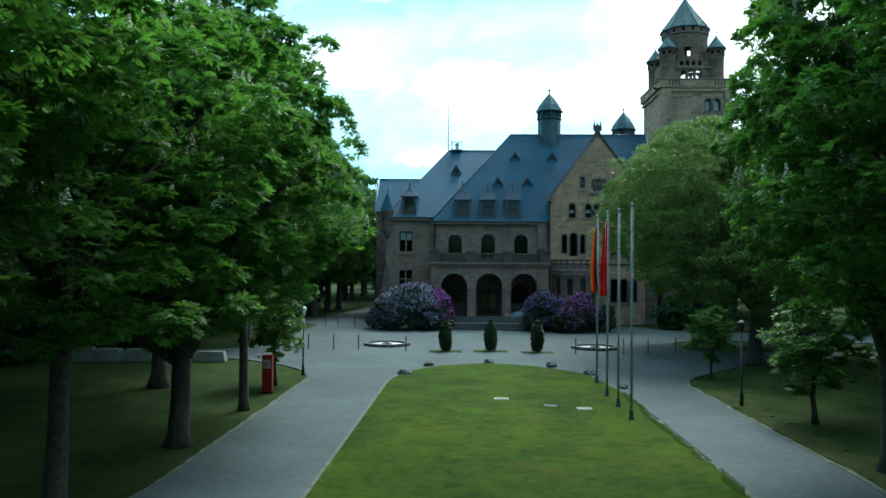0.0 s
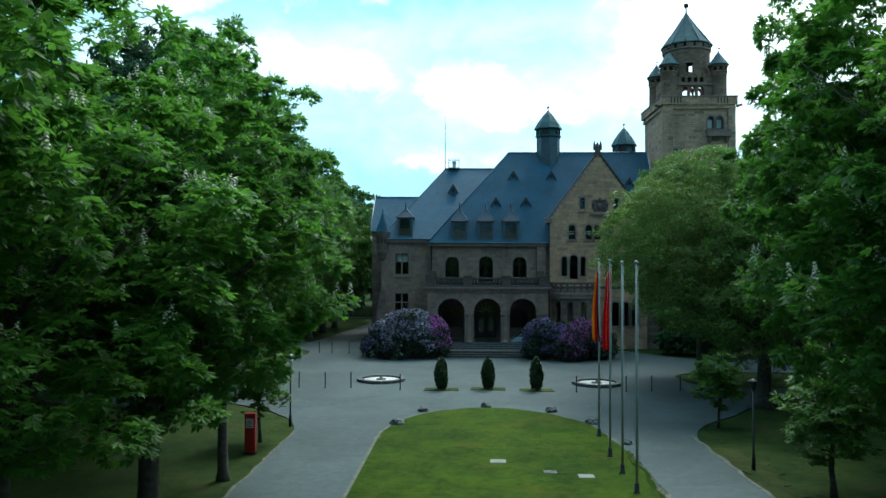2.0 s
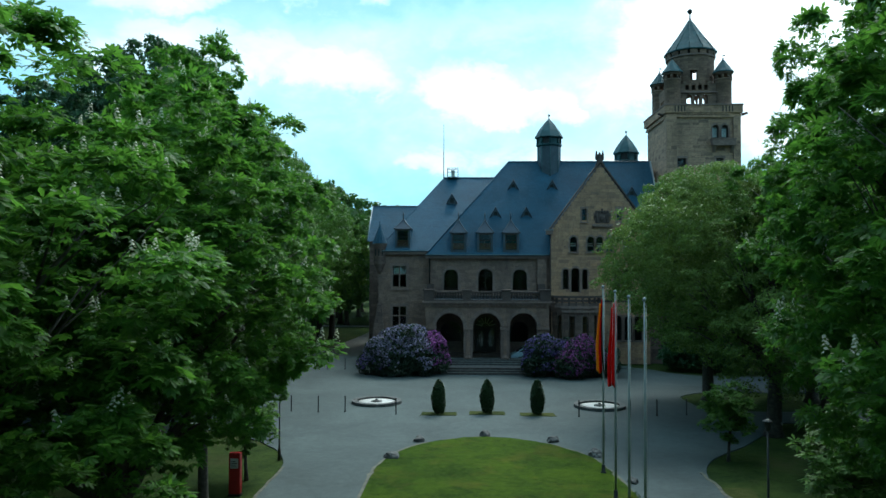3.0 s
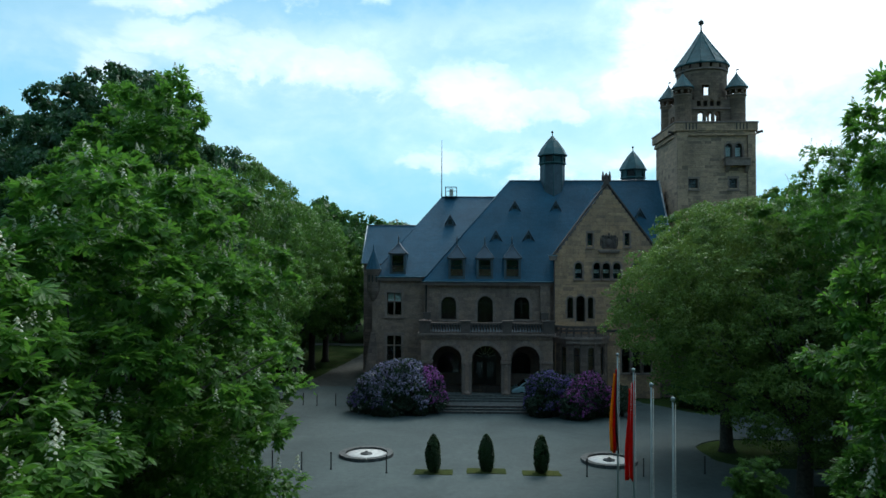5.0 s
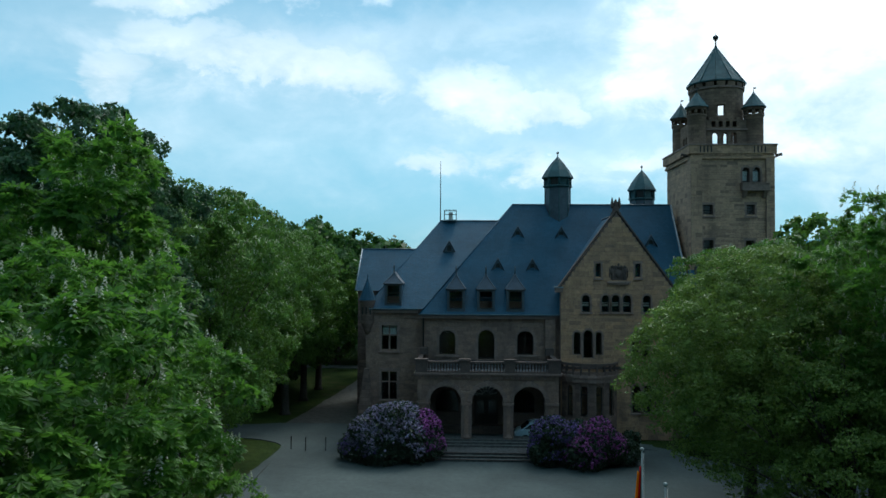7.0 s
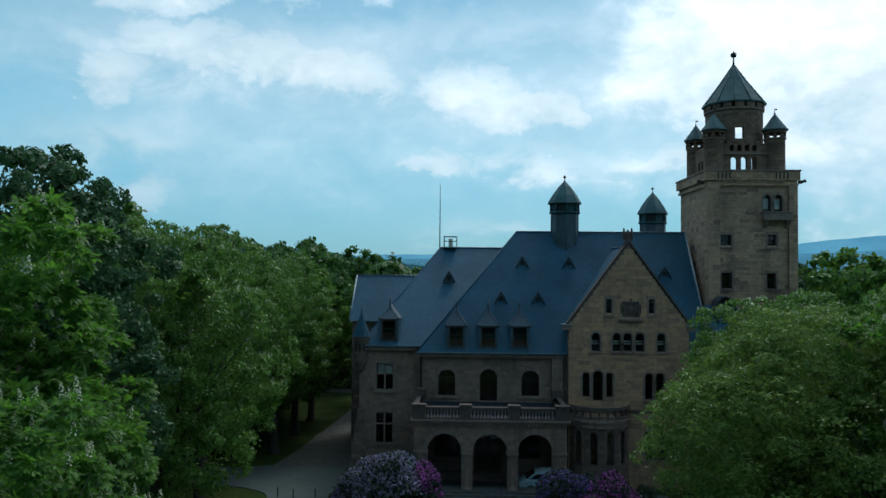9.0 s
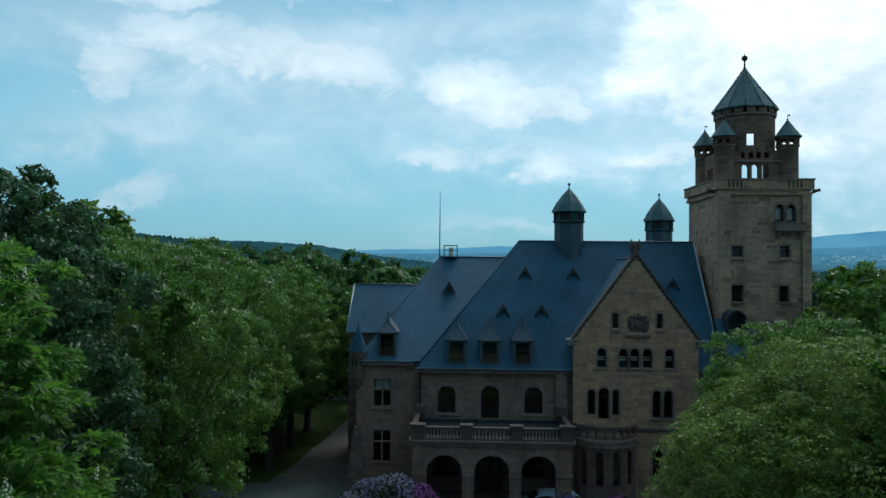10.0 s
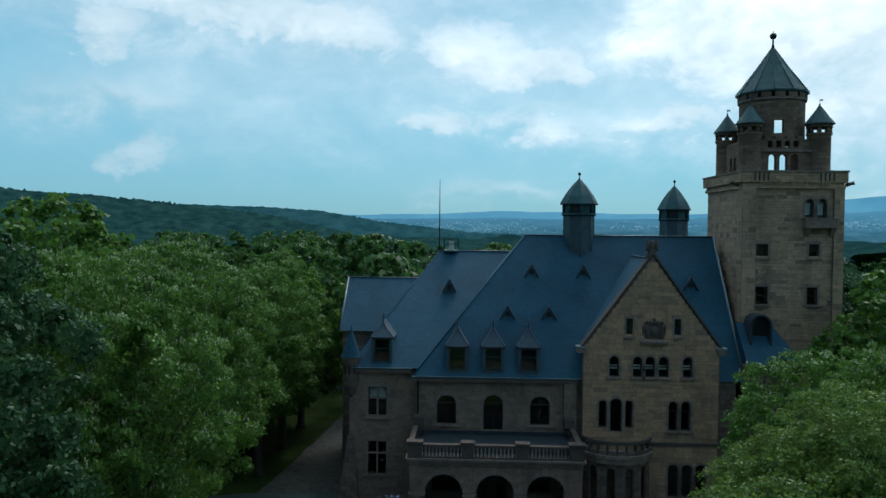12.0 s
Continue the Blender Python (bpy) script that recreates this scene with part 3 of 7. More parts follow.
def window(parent, o, place, inset=0.22, bars=(1, 1), blind=0.0, frame_mat="dark_wood", transom=None, label=""):
    """A casement in an opening: frame, glazing bars, panes, and a blind where one is drawn."""
    x0, x1, z0, z1, arched = o
    f = 0.06
    outer = opening_loop(o)
    inner = opening_loop((x0 + f, x1 - f, z0 + f, z1 - f, arched))
    win = part("window", pierced(bmesh.new(), outer, [inner], lambda u, d, z: place(u, inset + d, z), 0.07), frame_mat, parent, label)
    nx, nz = bars
    for i in range(1, nx):
        u = x0 + (x1 - x0) * i / nx
        top = z1 - f if not arched else z1 - (x1 - x0) / 2 + math.sqrt(max(0, ((x1 - x0) / 2) ** 2 - (u - (x0 + x1) / 2) ** 2)) - f
        bm = bmesh.new()
        solid(bm, [place(u + s, inset + d, z0 + f) for s, d in ((-0.025, 0.005), (0.025, 0.005), (0.025, 0.06), (-0.025, 0.06))],
              [place(u + s, inset + d, top) for s, d in ((-0.025, 0.005), (0.025, 0.005), (0.025, 0.06), (-0.025, 0.06))])
        bmesh.ops.recalc_face_normals(bm, faces=bm.faces)
        part("glazing_bar", bm, frame_mat, win)
    levels = [z0 + (z1 - z0) * i / nz for i in range(1, nz)] if transom is None else [transom]
    for z in levels:
        bm = bmesh.new()
        solid(bm, [place(u, inset + d, z - 0.03) for u, d in ((x0 + f, 0.0), (x1 - f, 0.0), (x1 - f, 0.065), (x0 + f, 0.065))],
              [place(u, inset + d, z + 0.03) for u, d in ((x0 + f, 0.0), (x1 - f, 0.0), (x1 - f, 0.065), (x0 + f, 0.065))])
        bmesh.ops.recalc_face_normals(bm, faces=bm.faces)
        part("transom_bar", bm, frame_mat, win)
    loop = opening_loop((x0 + f * 0.8, x1 - f * 0.8, z0 + f * 0.8, z1 - f * 0.8, arched))
    bm = bmesh.new()
    solid(bm, [place(u, inset + 0.045, z) for u, z in loop], [place(u, inset + 0.038, z) for u, z in loop])
    bmesh.ops.recalc_face_normals(bm, faces=bm.faces)
    pane = part("pane", bm, "glass", win)
    pane.visible_shadow = False
    if blind:
        zb = z0 + (z1 - z0) * (1 - blind)
        lo = zb if not arched else min(zb, z1 - (x1 - x0) / 2 - 0.02)
        hi = z1 - f if not arched else z1 - (x1 - x0) / 2
        bm = bmesh.new()
        solid(bm, [place(u, inset + d, lo) for u, d in ((x0 + f, 0.10), (x1 - f, 0.10), (x1 - f, 0.115), (x0 + f, 0.115))],
              [place(u, inset + d, hi) for u, d in ((x0 + f, 0.10), (x1 - f, 0.10), (x1 - f, 0.115), (x0 + f, 0.115))])
        bmesh.ops.recalc_face_normals(bm, faces=bm.faces)
        part("blind", bm, "blind", win)
    return win

# ---- ground ----


def slab(bm, outline, z0, z1):
    """A flat-topped slab over an outline (x, y), anticlockwise."""
    from mathutils.geometry import tessellate_polygon
    tris = tessellate_polygon([[Vector((x, y, 0)) for x, y in outline]])
    top = [bm.verts.new((x, y, z1)) for x, y in outline]
    low = [bm.verts.new((x, y, z0)) for x, y in outline]
    for t in tris:
        bm.faces.new([top[i] for i in t])
    n = len(outline)
    for i in range(n):
        j = (i + 1) % n
        bm.faces.new((low[i], low[j], top[j], top[i]))
    bmesh.ops.recalc_face_normals(bm, faces=bm.faces)
    return bm


def rounded(points, radius=2.0, steps=6):
    """An outline with its corners eased; a point may carry its own radius."""
    out, n = [], len(points)
    for i in range(n):
        p, r = Vector(points[i][:2]), points[i][2] if len(points[i]) > 2 else radius
        a, b = Vector(points[i - 1][:2]), Vector(points[(i + 1) % n][:2])
        if r <= 0:
            out.append(tuple(p))
            continue
        da, db = (a - p), (b - p)
        ra, rb = min(r, da.length * 0.45), min(r, db.length * 0.45)
        s, e = p + da.normalized() * ra, p + db.normalized() * rb
        for k in range(steps + 1):
            t = k / steps
            out.append(tuple((1 - t) ** 2 * s + 2 * t * (1 - t) * p + t * t * e))
    return out


def roughened(outline, amount, step=0.5, seed=1.0):
    """Breaks an outline into short runs with a worn, uneven edge."""
    out = []
    n = len(outline)
    for i in range(n):
        a, b = Vector(outline[i]), Vector(outline[(i + 1) % n])
        m = max(1, int((b - a).length / step))
        if (b - a).length > 60:
            m = 1
        for k in range(m):
            p = a.lerp(b, k / m)
            q = noise.noise_vector(Vector((p.x * 1.7, p.y * 1.7, seed)))
            out.append((p.x + q.x * amount, p.y + q.y * amount))
    return out


def land_height(x, y):
    """The plateau falls away beyond the park to a wide valley."""
    r = math.hypot(x, y - 60)
    t = min(1.0, max(0.0, (r - 260) / 900))
    return -0.05 - 60 * t * t * (3 - 2 * t)


def build_ground():
    bm = bmesh.new()
    radii = [0, 60, 130, 260, 330, 420, 520, 650, 800, 1000, 1300, 1800, 2600, 3600, 4800]
    n, rings = 48, []
    for r in radii:
        if r == 0:
            rings.append([bm.verts.new((0, 60, -0.05))])
            continue
        ring = []
        for i in range(n):
            a = 2 * math.pi * i / n
            x, y = r * math.cos(a), 60 + r * math.sin(a)
            ring.append(bm.verts.new((x, y, land_height(x, y))))
        rings.append(ring)
    for a, b in zip(rings, rings[1:]):
        for i in range(n):
            j = (i + 1) % n
            bm.faces.new((a[0], b[i], b[j]) if len(a) == 1 else (a[i], b[i], b[j], a[j]))
    bmesh.ops.recalc_face_normals(bm, faces=bm.faces)
    tagged(part("ground", bm, "shade_grass"), "rough shaded grass and earth under the park trees", "ground", kind="structure")

    court = rounded([(-8.0, -30, 0), (8.75, -30, 0), (8.78, 33.9, 2.6), (13.4, 38.9, 2), (15.6, 42.7, 1), (34, 43.4, 0), (34, 45.6, 0), (14.5, 45.7, 1), (12.9, 46.9, 1), (12.8, 50.6, 1.2), (15, 52.2, 1), (36, 52.0, 0), (36, 58.5, 0), (16, 59.6, 2), (13.5, 64, 2), (6.0, 66.5, 0),
                     (-8.6, 66.5, 0), (-9.0, 70.5, 0), (-15.4, 70.5, 1), (-18.6, 69.6, 1), (-34, 70.4, 0), (-34, 66.0, 0), (-16.4, 64.9, 1), (-13.5, 63.2, 2),
                     (-14.0, 54, 4), (-14.6, 43.8, 3), (-36, 42.4, 0), (-36, 40.6, 0), (-13.6, 40.0, 2), (-9.6, 37.0, 2), (-7.9, 33.8, 2.2)])
    tagged(part("forecourt", slab(bmesh.new(), roughened(court, 0.10, 0.6, 3.1), -0.05, 0.0), "asphalt"), "grey grit-strewn asphalt drive and forecourt", "road", kind="structure")
    side = rounded([(-9.0, 70.5, 0), (-9.3, 74, 1), (-10.2, 88, 2), (-9.8, 104.0, 1), (-9.8, 106.5, 0), (-42, 107.5, 0), (-42, 105.2, 0), (-13.0, 103.6, 1), (-13.3, 91, 3), (-14.7, 75.6, 3), (-15.4, 70.5, 0)])
    tagged(part("side_path", slab(bmesh.new(), roughened(side, 0.15, 0.6, 5.5), -0.05, -0.004), "path_gravel"), "grey-brown gravel path along the castle into the wood", "path", kind="structure")
    lawn = rounded([(-4.25, -30, 0), (5.45, -30, 0), (5.48, 31.2, 3.0), (4.6, 36.4, 3.0), (0.6, 39.2, 4.5), (-3.1, 37.0, 2.4), (-4.25, 33.2, 1.6)], steps=9)
    tagged(part("lawn", slab(bmesh.new(), roughened(lawn, 0.15, 0.22, 7.7), -0.05, 0.035), "lawn"), "mown green lawn with worn yellowish patches and uneven edges", "lawn", kind="structure")
    for name, label, pts in (("edging", "sandy worn strip along the lawn's edge", lawn),):
        bm = bmesh.new()
        rim = roughened(lawn, 0.13, 0.3, 2.2)
        c = Vector((0.6, 10))
        slab(bm, [(c.x + (x - c.x) * 1.026, c.y + (y - c.y) * 1.004) for x, y in rim], -0.05, 0.006)
        tagged(part(name, bm, "kerb"), label, "edging", kind="structure")
    # worn sandy margins between the drives and the tree lawns
    for x0, x1, seed in ((-7.98, -7.88, 4.0), (8.70, 8.84, 5.0)):
        strip = roughened([(x0, -10), (x1, -10), (x1, 33.0), (x0, 33.0)], 0.12, 0.4, seed)
        tagged(part("verge_strip", slab(bmesh.new(), strip, -0.05, 0.008), "kerb"), "sandy trodden margin beside the drive", "verge", kind="structure")
    for x0, x1, seed, label in ((8.8, 10.0, 8.0, "dry yellowish trodden grass beside the drive"),):
        strip = roughened([(x0, -10), (x1, -10), (x1, 31.0), (x0, 31.0)], 0.55, 0.3, seed)
        tagged(part("verge_grass", slab(bmesh.new(), strip, -0.08, -0.028), "dry_grass"), label, "verge", kind="structure")


build_ground()

# ---- castle ----
RNG = random.Random(4)
FLOOR = 0.85
Y_PORCH, Y_MAIN, Y_GABLE, Y_LEFT, Y_TOWER = 62.0, 66.8, 66.0, 67.5, 68.5


def faced_wall(parent, outline, holes, place, depth, spans, mat="sandstone", label="", single=False):
    """A wall with its openings, faced with squared stones and dressed surrounds."""
    w = part("wall", pierced(bmesh.new(), outline, [opening_loop(o) for o in holes], place, depth), "mortar", parent, label)
    near = [s for s in spans if single is not False and s[2] >= single][:290]
    for s in near:
        part("stone", stones(bmesh.new(), [s], place, RNG), mat, w)
    rest = [s for s in spans if s not in near]
    if rest:
        facing(w, rest, place, mat)
    return w


def facing(parent, spans, place, mat):
    tagged(part("stone_facing", stones(bmesh.new(), spans, place, RNG), mat, parent), kind="stuff")


def baluster_row(parent, x0, x1, y, z0, z1, count):
    prof = [(0.06, 0.0), (0.05, 0.06), (0.03, 0.12), (0.035, 0.24), (0.085, 0.46), (0.08, 0.64), (0.055, 0.8), (0.085, 0.9), (0.085, 1.0)]
    first = None
    for i in range(count):
        x = x0 + (x1 - x0) * (i + 0.5) / count
        if first is None:
            bm = lathe(bmesh.new(), [(r, z * (z1 - z0)) for r, z in prof], 0, 0, 8)
            first = part("baluster", bm, "weathered", parent)
            first.location = (x, y, z0)
        else:
            b = new("baluster", first.data)
            b.parent, b.location = parent, (x, y, z0)


def dormer(parent, x0, x1, y, z0, z1, tip, back, slope):
    """A slate-hung dormer with a swept pyramid roof and a finial."""
    c, h = (x0 + x1) / 2, (x1 - x0) / 2
    o = (x0 + 0.17, x1 - 0.17, z0 + 0.14, z1 - 0.12, False)
    d = part("dormer", pierced(bmesh.new(), [(x0, z0 - 0.4), (x1, z0 - 0.4), (x1, z1), (x0, z1)], [opening_loop(o)], facing_front(y), 0.14), "lead", parent, "lead-clad dormer with a swept slate roof")
    for xa, xb in ((x0, x0 + 0.08), (x1 - 0.08, x1)):
        bm = bmesh.new()
        solid(bm, [(xa, y + 0.14, z0 - 0.4), (xb, y + 0.14, z0 - 0.4), (xb, back, z0 + 0.4), (xa, back, z0 + 0.4)],
              [(xa, y + 0.14, z1), (xb, y + 0.14, z1), (xb, back, z1), (xa, back, z1)])
        bmesh.ops.recalc_face_normals(bm, faces=bm.faces)
        part("cheek", bm, "slate", d)
    # the roof sweeps up to its point
    bm = bmesh.new()
    rings = []
    half = back - y
    for t, s in ((0.0, 1.0), (0.10, 0.88), (0.26, 0.70), (0.46, 0.46), (0.68, 0.24), (0.86, 0.10), (1.0, 0.03)):
        zz, e = z1 + t * (tip - 0.55 - z1), (h + 0.11) * s
        f = y - 0.10 + (1 - s) * (h + 0.11)
        rings.append([bm.verts.new(p) for p in ((c - e, f, zz), (c + e, f, zz), (c + e, back + 0.6, zz), (c - e, back + 0.6, zz))])
    for a, b in zip(rings, rings[1:]):
        for i in range(4):
            bm.faces.new((a[i], a[(i + 1) % 4], b[(i + 1) % 4], b[i]))
    bm.faces.new(rings[0][::-1])
    bm.faces.new(rings[-1])
    hips = [[r[i].co.copy() for r in rings] for i in (0, 1)]
    part("dormer_roof", bm, "pale_lead", d)
    for line in hips:
        part("hip_lead", tube(bmesh.new(), line, [0.04] * len(line), 5), "lead", d)
    bm = bmesh.new()
    box(bm, x0 - 0.10, x1 + 0.10, y - 0.09, y + 0.06, z1 - 0.07, z1 + 0.012)
    part("cornice", bm, "iron", d)
    f = y - 0.10 + 0.97 * (h + 0.11)
    part("finial", lathe(bmesh.new(), [(0.07, tip - 0.62), (0.045, tip - 0.35), (0.095, tip - 0.17), (0.045, tip - 0.09), (0.02, tip + 0.08), (0, tip + 0.14)], c, f, 8), "lead", d)
    window(d, o, facing_front(y), 0.05, (1, 1), 0.0, "dark_wood", transom=z0 + 0.98)
    for zz in (z0 + 0.98, o[2] + 0.03):
        part("window_ledge", boxes((o[0], o[1], y - 0.025, y + 0.03, zz - 0.025, zz + 0.025)), "iron", d)
    part("curtain", boxes((o[0] + 0.06, o[1] - 0.06, y + 0.2, y + 0.21, o[2] + 0.06, z0 + 0.72)), "curtain", d)
    return d


def vent_dormer(parent, x, y, z, slope):
    """A small triangular roof vent; z is its tip."""
    w, h = 0.5, 1.0
    tip, a, b = (x, y, z), (x - w, y - 0.05, z - h), (x + w, y - 0.05, z - h)
    back = (x, y + h / slope + 0.35, z - 0.05)
    bm = bmesh.new()
    v = [bm.verts.new(p) for p in (tip, a, b, back)]
    bm.faces.new((v[0], v[1], v[3]))
    bm.faces.new((v[2], v[0], v[3]))
    p = part("roof_vent", bm, "slate", parent, "small triangular slate roof vent with a dark slot")
    slot = opening_loop((x - 0.17, x + 0.17, z - h * 0.88, z - h * 0.42, True), steps=6)
    face = pierced(bmesh.new(), [(x - w * 0.94, z - h), (x + w * 0.94, z - h), (x, z - 0.06)], [slot], facing_front(y + 0.02), 0.05)
    part("vent_face", face, "lead", p)
    # black plate behind the hole gives the vent's inner shade
    part("vent_slot", boxes((x - 0.2, x + 0.2, y + 0.12, y + 0.14, z - h * 0.9, z - h * 0.4)), "iron", p)
    for s in (-1, 1):
        part("ridge_lead", tube(bmesh.new(), [(x + s * w, y - 0.08, z - h), (x, y - 0.05, z + 0.02)], [0.035, 0.03], 5), "pale_lead", p)


def ridge_cap(parent, a, b, r=0.06, mat="lead"):
    part("ridge_cap", tube(bmesh.new(), [a, b], [r, r], 6), mat, parent)


def gutter(parent, x0, x1, y, z):
    bm = bmesh.new()
    box(bm, x0, x1, y - 0.10, y + 0.10, z - 0.10, z + 0.0)
    part("gutter", bm, "lead", parent)
    part("gutter_lip", boxes((x0, x1, y - 0.125, y - 0.10, z - 0.03, z + 0.012)), "zinc", parent)
    bm = bmesh.new()
    box(bm, x0 + 0.05, x1 - 0.05, y + 0.02, y + 0.30, z - 0.32, z - 0.12)
    part("eaves_cornice", bm, "dressed", parent)


def build_house():
    house = thing("castle_house", "grey-brown sandstone castle house with steep blue slate roofs", "castle")
    # inner walls and floors added behind the glass, dark so the rooms look unlit
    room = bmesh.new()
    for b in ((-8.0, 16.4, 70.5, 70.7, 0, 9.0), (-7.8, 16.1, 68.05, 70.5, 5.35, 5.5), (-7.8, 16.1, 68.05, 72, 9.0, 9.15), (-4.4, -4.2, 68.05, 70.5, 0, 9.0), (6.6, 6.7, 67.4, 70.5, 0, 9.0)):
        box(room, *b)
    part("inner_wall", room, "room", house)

    # main front over the porch
    holes = [(-2.63, -1.38, 6.1, 8.03, True), (0.36, 1.62, 5.72, 8.07, True), (3.34, 4.6, 6.15, 8.04, True), (0.1, 1.9, FLOOR, 3.95, True)]
    low = [(-2.9, -1.1, FLOOR + 0.9, 3.5, True), (3.1, 4.7, FLOOR + 0.9, 3.5, True)]
    allh = holes + low
    out = [(-4.0, 0), (6.6, 0), (6.6, 9.3), (-4.0, 9.3)]
    spans = block_spans(-4.0, 6.6, 5.6, 9.0, holes[:3], RNG, grow=0.05)
    w = faced_wall(house, out, allh, facing_front(Y_MAIN), 0.5, spans, label="squared sandstone front wall with round-arched windows")
    for o in holes[:3]:
        surround(w, o, facing_front(Y_MAIN), 0.2, 0.045, sill=o[2] > 6)
    for o in (holes[0], holes[2]):
        window(house, o, facing_front(Y_MAIN), 0.2, (2, 1), 0.0, transom=7.42)
    window(house, holes[1], facing_front(Y_MAIN), 0.2, (2, 1), 0.0, transom=7.45, label="tall arched balcony door")
    for o in low:
        window(house, o, facing_front(Y_MAIN), 0.2, (2, 2), 0.0)
    door = part("entrance_door", boxes((0.12, 0.98, Y_MAIN + 0.2, Y_MAIN + 0.26, FLOOR, 2.9), (1.02, 1.88, Y_MAIN + 0.2, Y_MAIN + 0.26, FLOOR, 2.9)), "dark_wood", house, "double dark wood entrance door with pale glass")
    for x in (0.28, 1.18):
        part("door_pane", boxes((x, x + 0.54, Y_MAIN + 0.185, Y_MAIN + 0.198, FLOOR + 0.5, 2.7)), "glass", door)
    arc = [(1.0 + 0.9 * math.cos(a), 3.05 + 0.9 * math.sin(a)) for a in [math.pi * i / 16 for i in range(17)]]
    bm = solid(bmesh.new(), [(u, Y_MAIN + 0.24, z) for u, z in arc], [(u, Y_MAIN + 0.22, z) for u, z in arc])
    bmesh.ops.recalc_face_normals(bm, faces=bm.faces)
    part("door_fanlight", bm, "glass", door)
    part("fanlight_rail", boxes((0.1, 1.9, Y_MAIN + 0.17, Y_MAIN + 0.25, 2.93, 3.05)), "dark_wood", door)
    for i in range(7):
        a = math.pi * (i + 0.5) / 7
        c, sn = math.cos(a), math.sin(a)
        part("fanlight_bar", tube(bmesh.new(), [(1.0 + 0.3 * c, Y_MAIN + 0.2, 3.05 + 0.3 * sn), (1.0 + 0.86 * c, Y_MAIN + 0.2, 3.05 + 0.86 * sn)], [0.022, 0.022], 6), "cream", door)
    ring = [(1.0 + 0.3 * math.cos(math.pi * i / 10), Y_MAIN + 0.2, 3.05 + 0.3 * math.sin(math.pi * i / 10)) for i in range(11)]
    part("fanlight_ring", tube(bmesh.new(), ring, [0.022] * 11, 6), "cream", door)
    # tall projecting pier at the wall's end
    pier = part("pier", boxes((5.45, 6.25, Y_MAIN - 0.32, Y_MAIN, 6.0, 8.9), (5.55, 6.15, Y_MAIN - 0.28, Y_MAIN, 8.9, 9.1)), "mortar", house, "stone pier at the end of the main front")
    facing(pier, block_spans(5.45, 6.25, 6.0, 8.9, [], RNG), facing_front(Y_MAIN - 0.32), "sandstone")
    part("downpipe", tube(bmesh.new(), [(-3.85, 66.55, 9.15), (-3.85, 66.7, 8.8), (-3.85, 66.7, 0.2)], [0.06, 0.06, 0.06], 8), "iron", house)

    # wing beside it
    holes = [(-7.15, -5.95, 6.3, 8.3, False), (-7.15, -5.95, 2.55, 4.75, False)]
    out = [(-8.4, 0), (-4.0, 0), (-4.0, 9.6), (-8.4, 9.6)]
    spans = block_spans(-8.4, -4.0, 0.0, 9.25, holes, RNG, grow=0.05)
    w = faced_wall(house, out, holes, facing_front(Y_LEFT), 0.5, spans, label="plain sandstone wing wall with mullioned windows")
    for o in holes:
        surround(w, o, facing_front(Y_LEFT), 0.18, 0.045)
    for o in holes:
        window(house, o, facing_front(Y_LEFT), 0.2, (2, 1), 0.38 if o[2] > 5 else 0.0, transom=o[2] + (o[3] - o[2]) * 0.62)
        part("mullion", boxes((-6.60, -6.50, Y_LEFT + 0.02, Y_LEFT + 0.2, o[2], o[3]), (o[0], o[1], Y_LEFT + 0.03, Y_LEFT + 0.19, o[2] + (o[3] - o[2]) * 0.60, o[2] + (o[3] - o[2]) * 0.64)), "dressed", house)
    side = part("wall", pierced(bmesh.new(), [(68.0, 0), (83.0, 0), (83.0, 9.6), (68.0, 9.6)], [], facing_left(-8.4), 0.5), "mortar", house)
    facing(side, block_spans(68.0, 83.0, 0, 9.4, [], RNG, length=(0.6, 1.2)), facing_left(-8.4), "sandstone")
    # battered foot of the corner
    bm = bmesh.new()
    solid(bm, [(-9.15, 67.0, 0), (-7.6, 67.0, 0), (-7.6, 68.6, 0), (-9.15, 68.6, 0)], [(-8.5, 67.4, 4.9), (-8.1, 67.4, 4.9), (-8.1, 68.1, 4.9), (-8.5, 68.1, 4.9)])
    part("buttress", bm, "coursed", house, "battered stone foot of the corner")
    # corner turret with a small spire
    tur = part("corner_turret", lathe(bmesh.new(), [(0.12, 7.6), (0.3, 7.9), (0.36, 8.15), (0.45, 8.3), (0.55, 8.55), (0.55, 10.0), (0.62, 10.1), (0.62, 10.25)], -8.3, 67.55, 14), "coursed", house, "slim corbelled corner turret with a slate spire")
    part("spire", lathe(bmesh.new(), [(0.70, 10.25), (0.62, 10.4), (0.36, 11.1), (0.12, 11.75), (0.03, 12.05), (0.05, 12.15), (0.0, 12.35)], -8.3, 67.55, 12, smooth_it=False), "slate", tur)
    # slits are black strips in the solid turret, dark in place of shaded openings
    for a in (-2.2, -1.6, -1.0):
        x, y = -8.3 + 0.53 * math.cos(a), 67.55 + 0.53 * math.sin(a)
        part("slit", boxes((x - 0.05, x + 0.05, y - 0.05, y + 0.05, 9.15, 9.75)), "iron", tur)

    # gable wing
    apex, sh, xl, xr = (10.75, 17.05), 11.35, 6.55, 14.95
    slits = [(9.18, 9.58, 12.08, 13.2, False), (12.14, 12.53, 12.1, 13.2, False)]
    row = [(a - 0.03, b - 0.03, 9.52, 10.83, True) for a, b in ((8.2, 8.8), (9.67, 10.24), (10.42, 11.02), (11.25, 11.87), (12.75, 13.33))]
    tall = [(7.55, 8.05, 6.33, 8.05, True), (8.27, 8.98, 6.02, 8.18, True), (9.2, 9.65, 6.33, 8.05, True), (11.88, 12.44, 6.18, 8.05, True), (12.64, 13.22, 6.18, 8.05, True)]
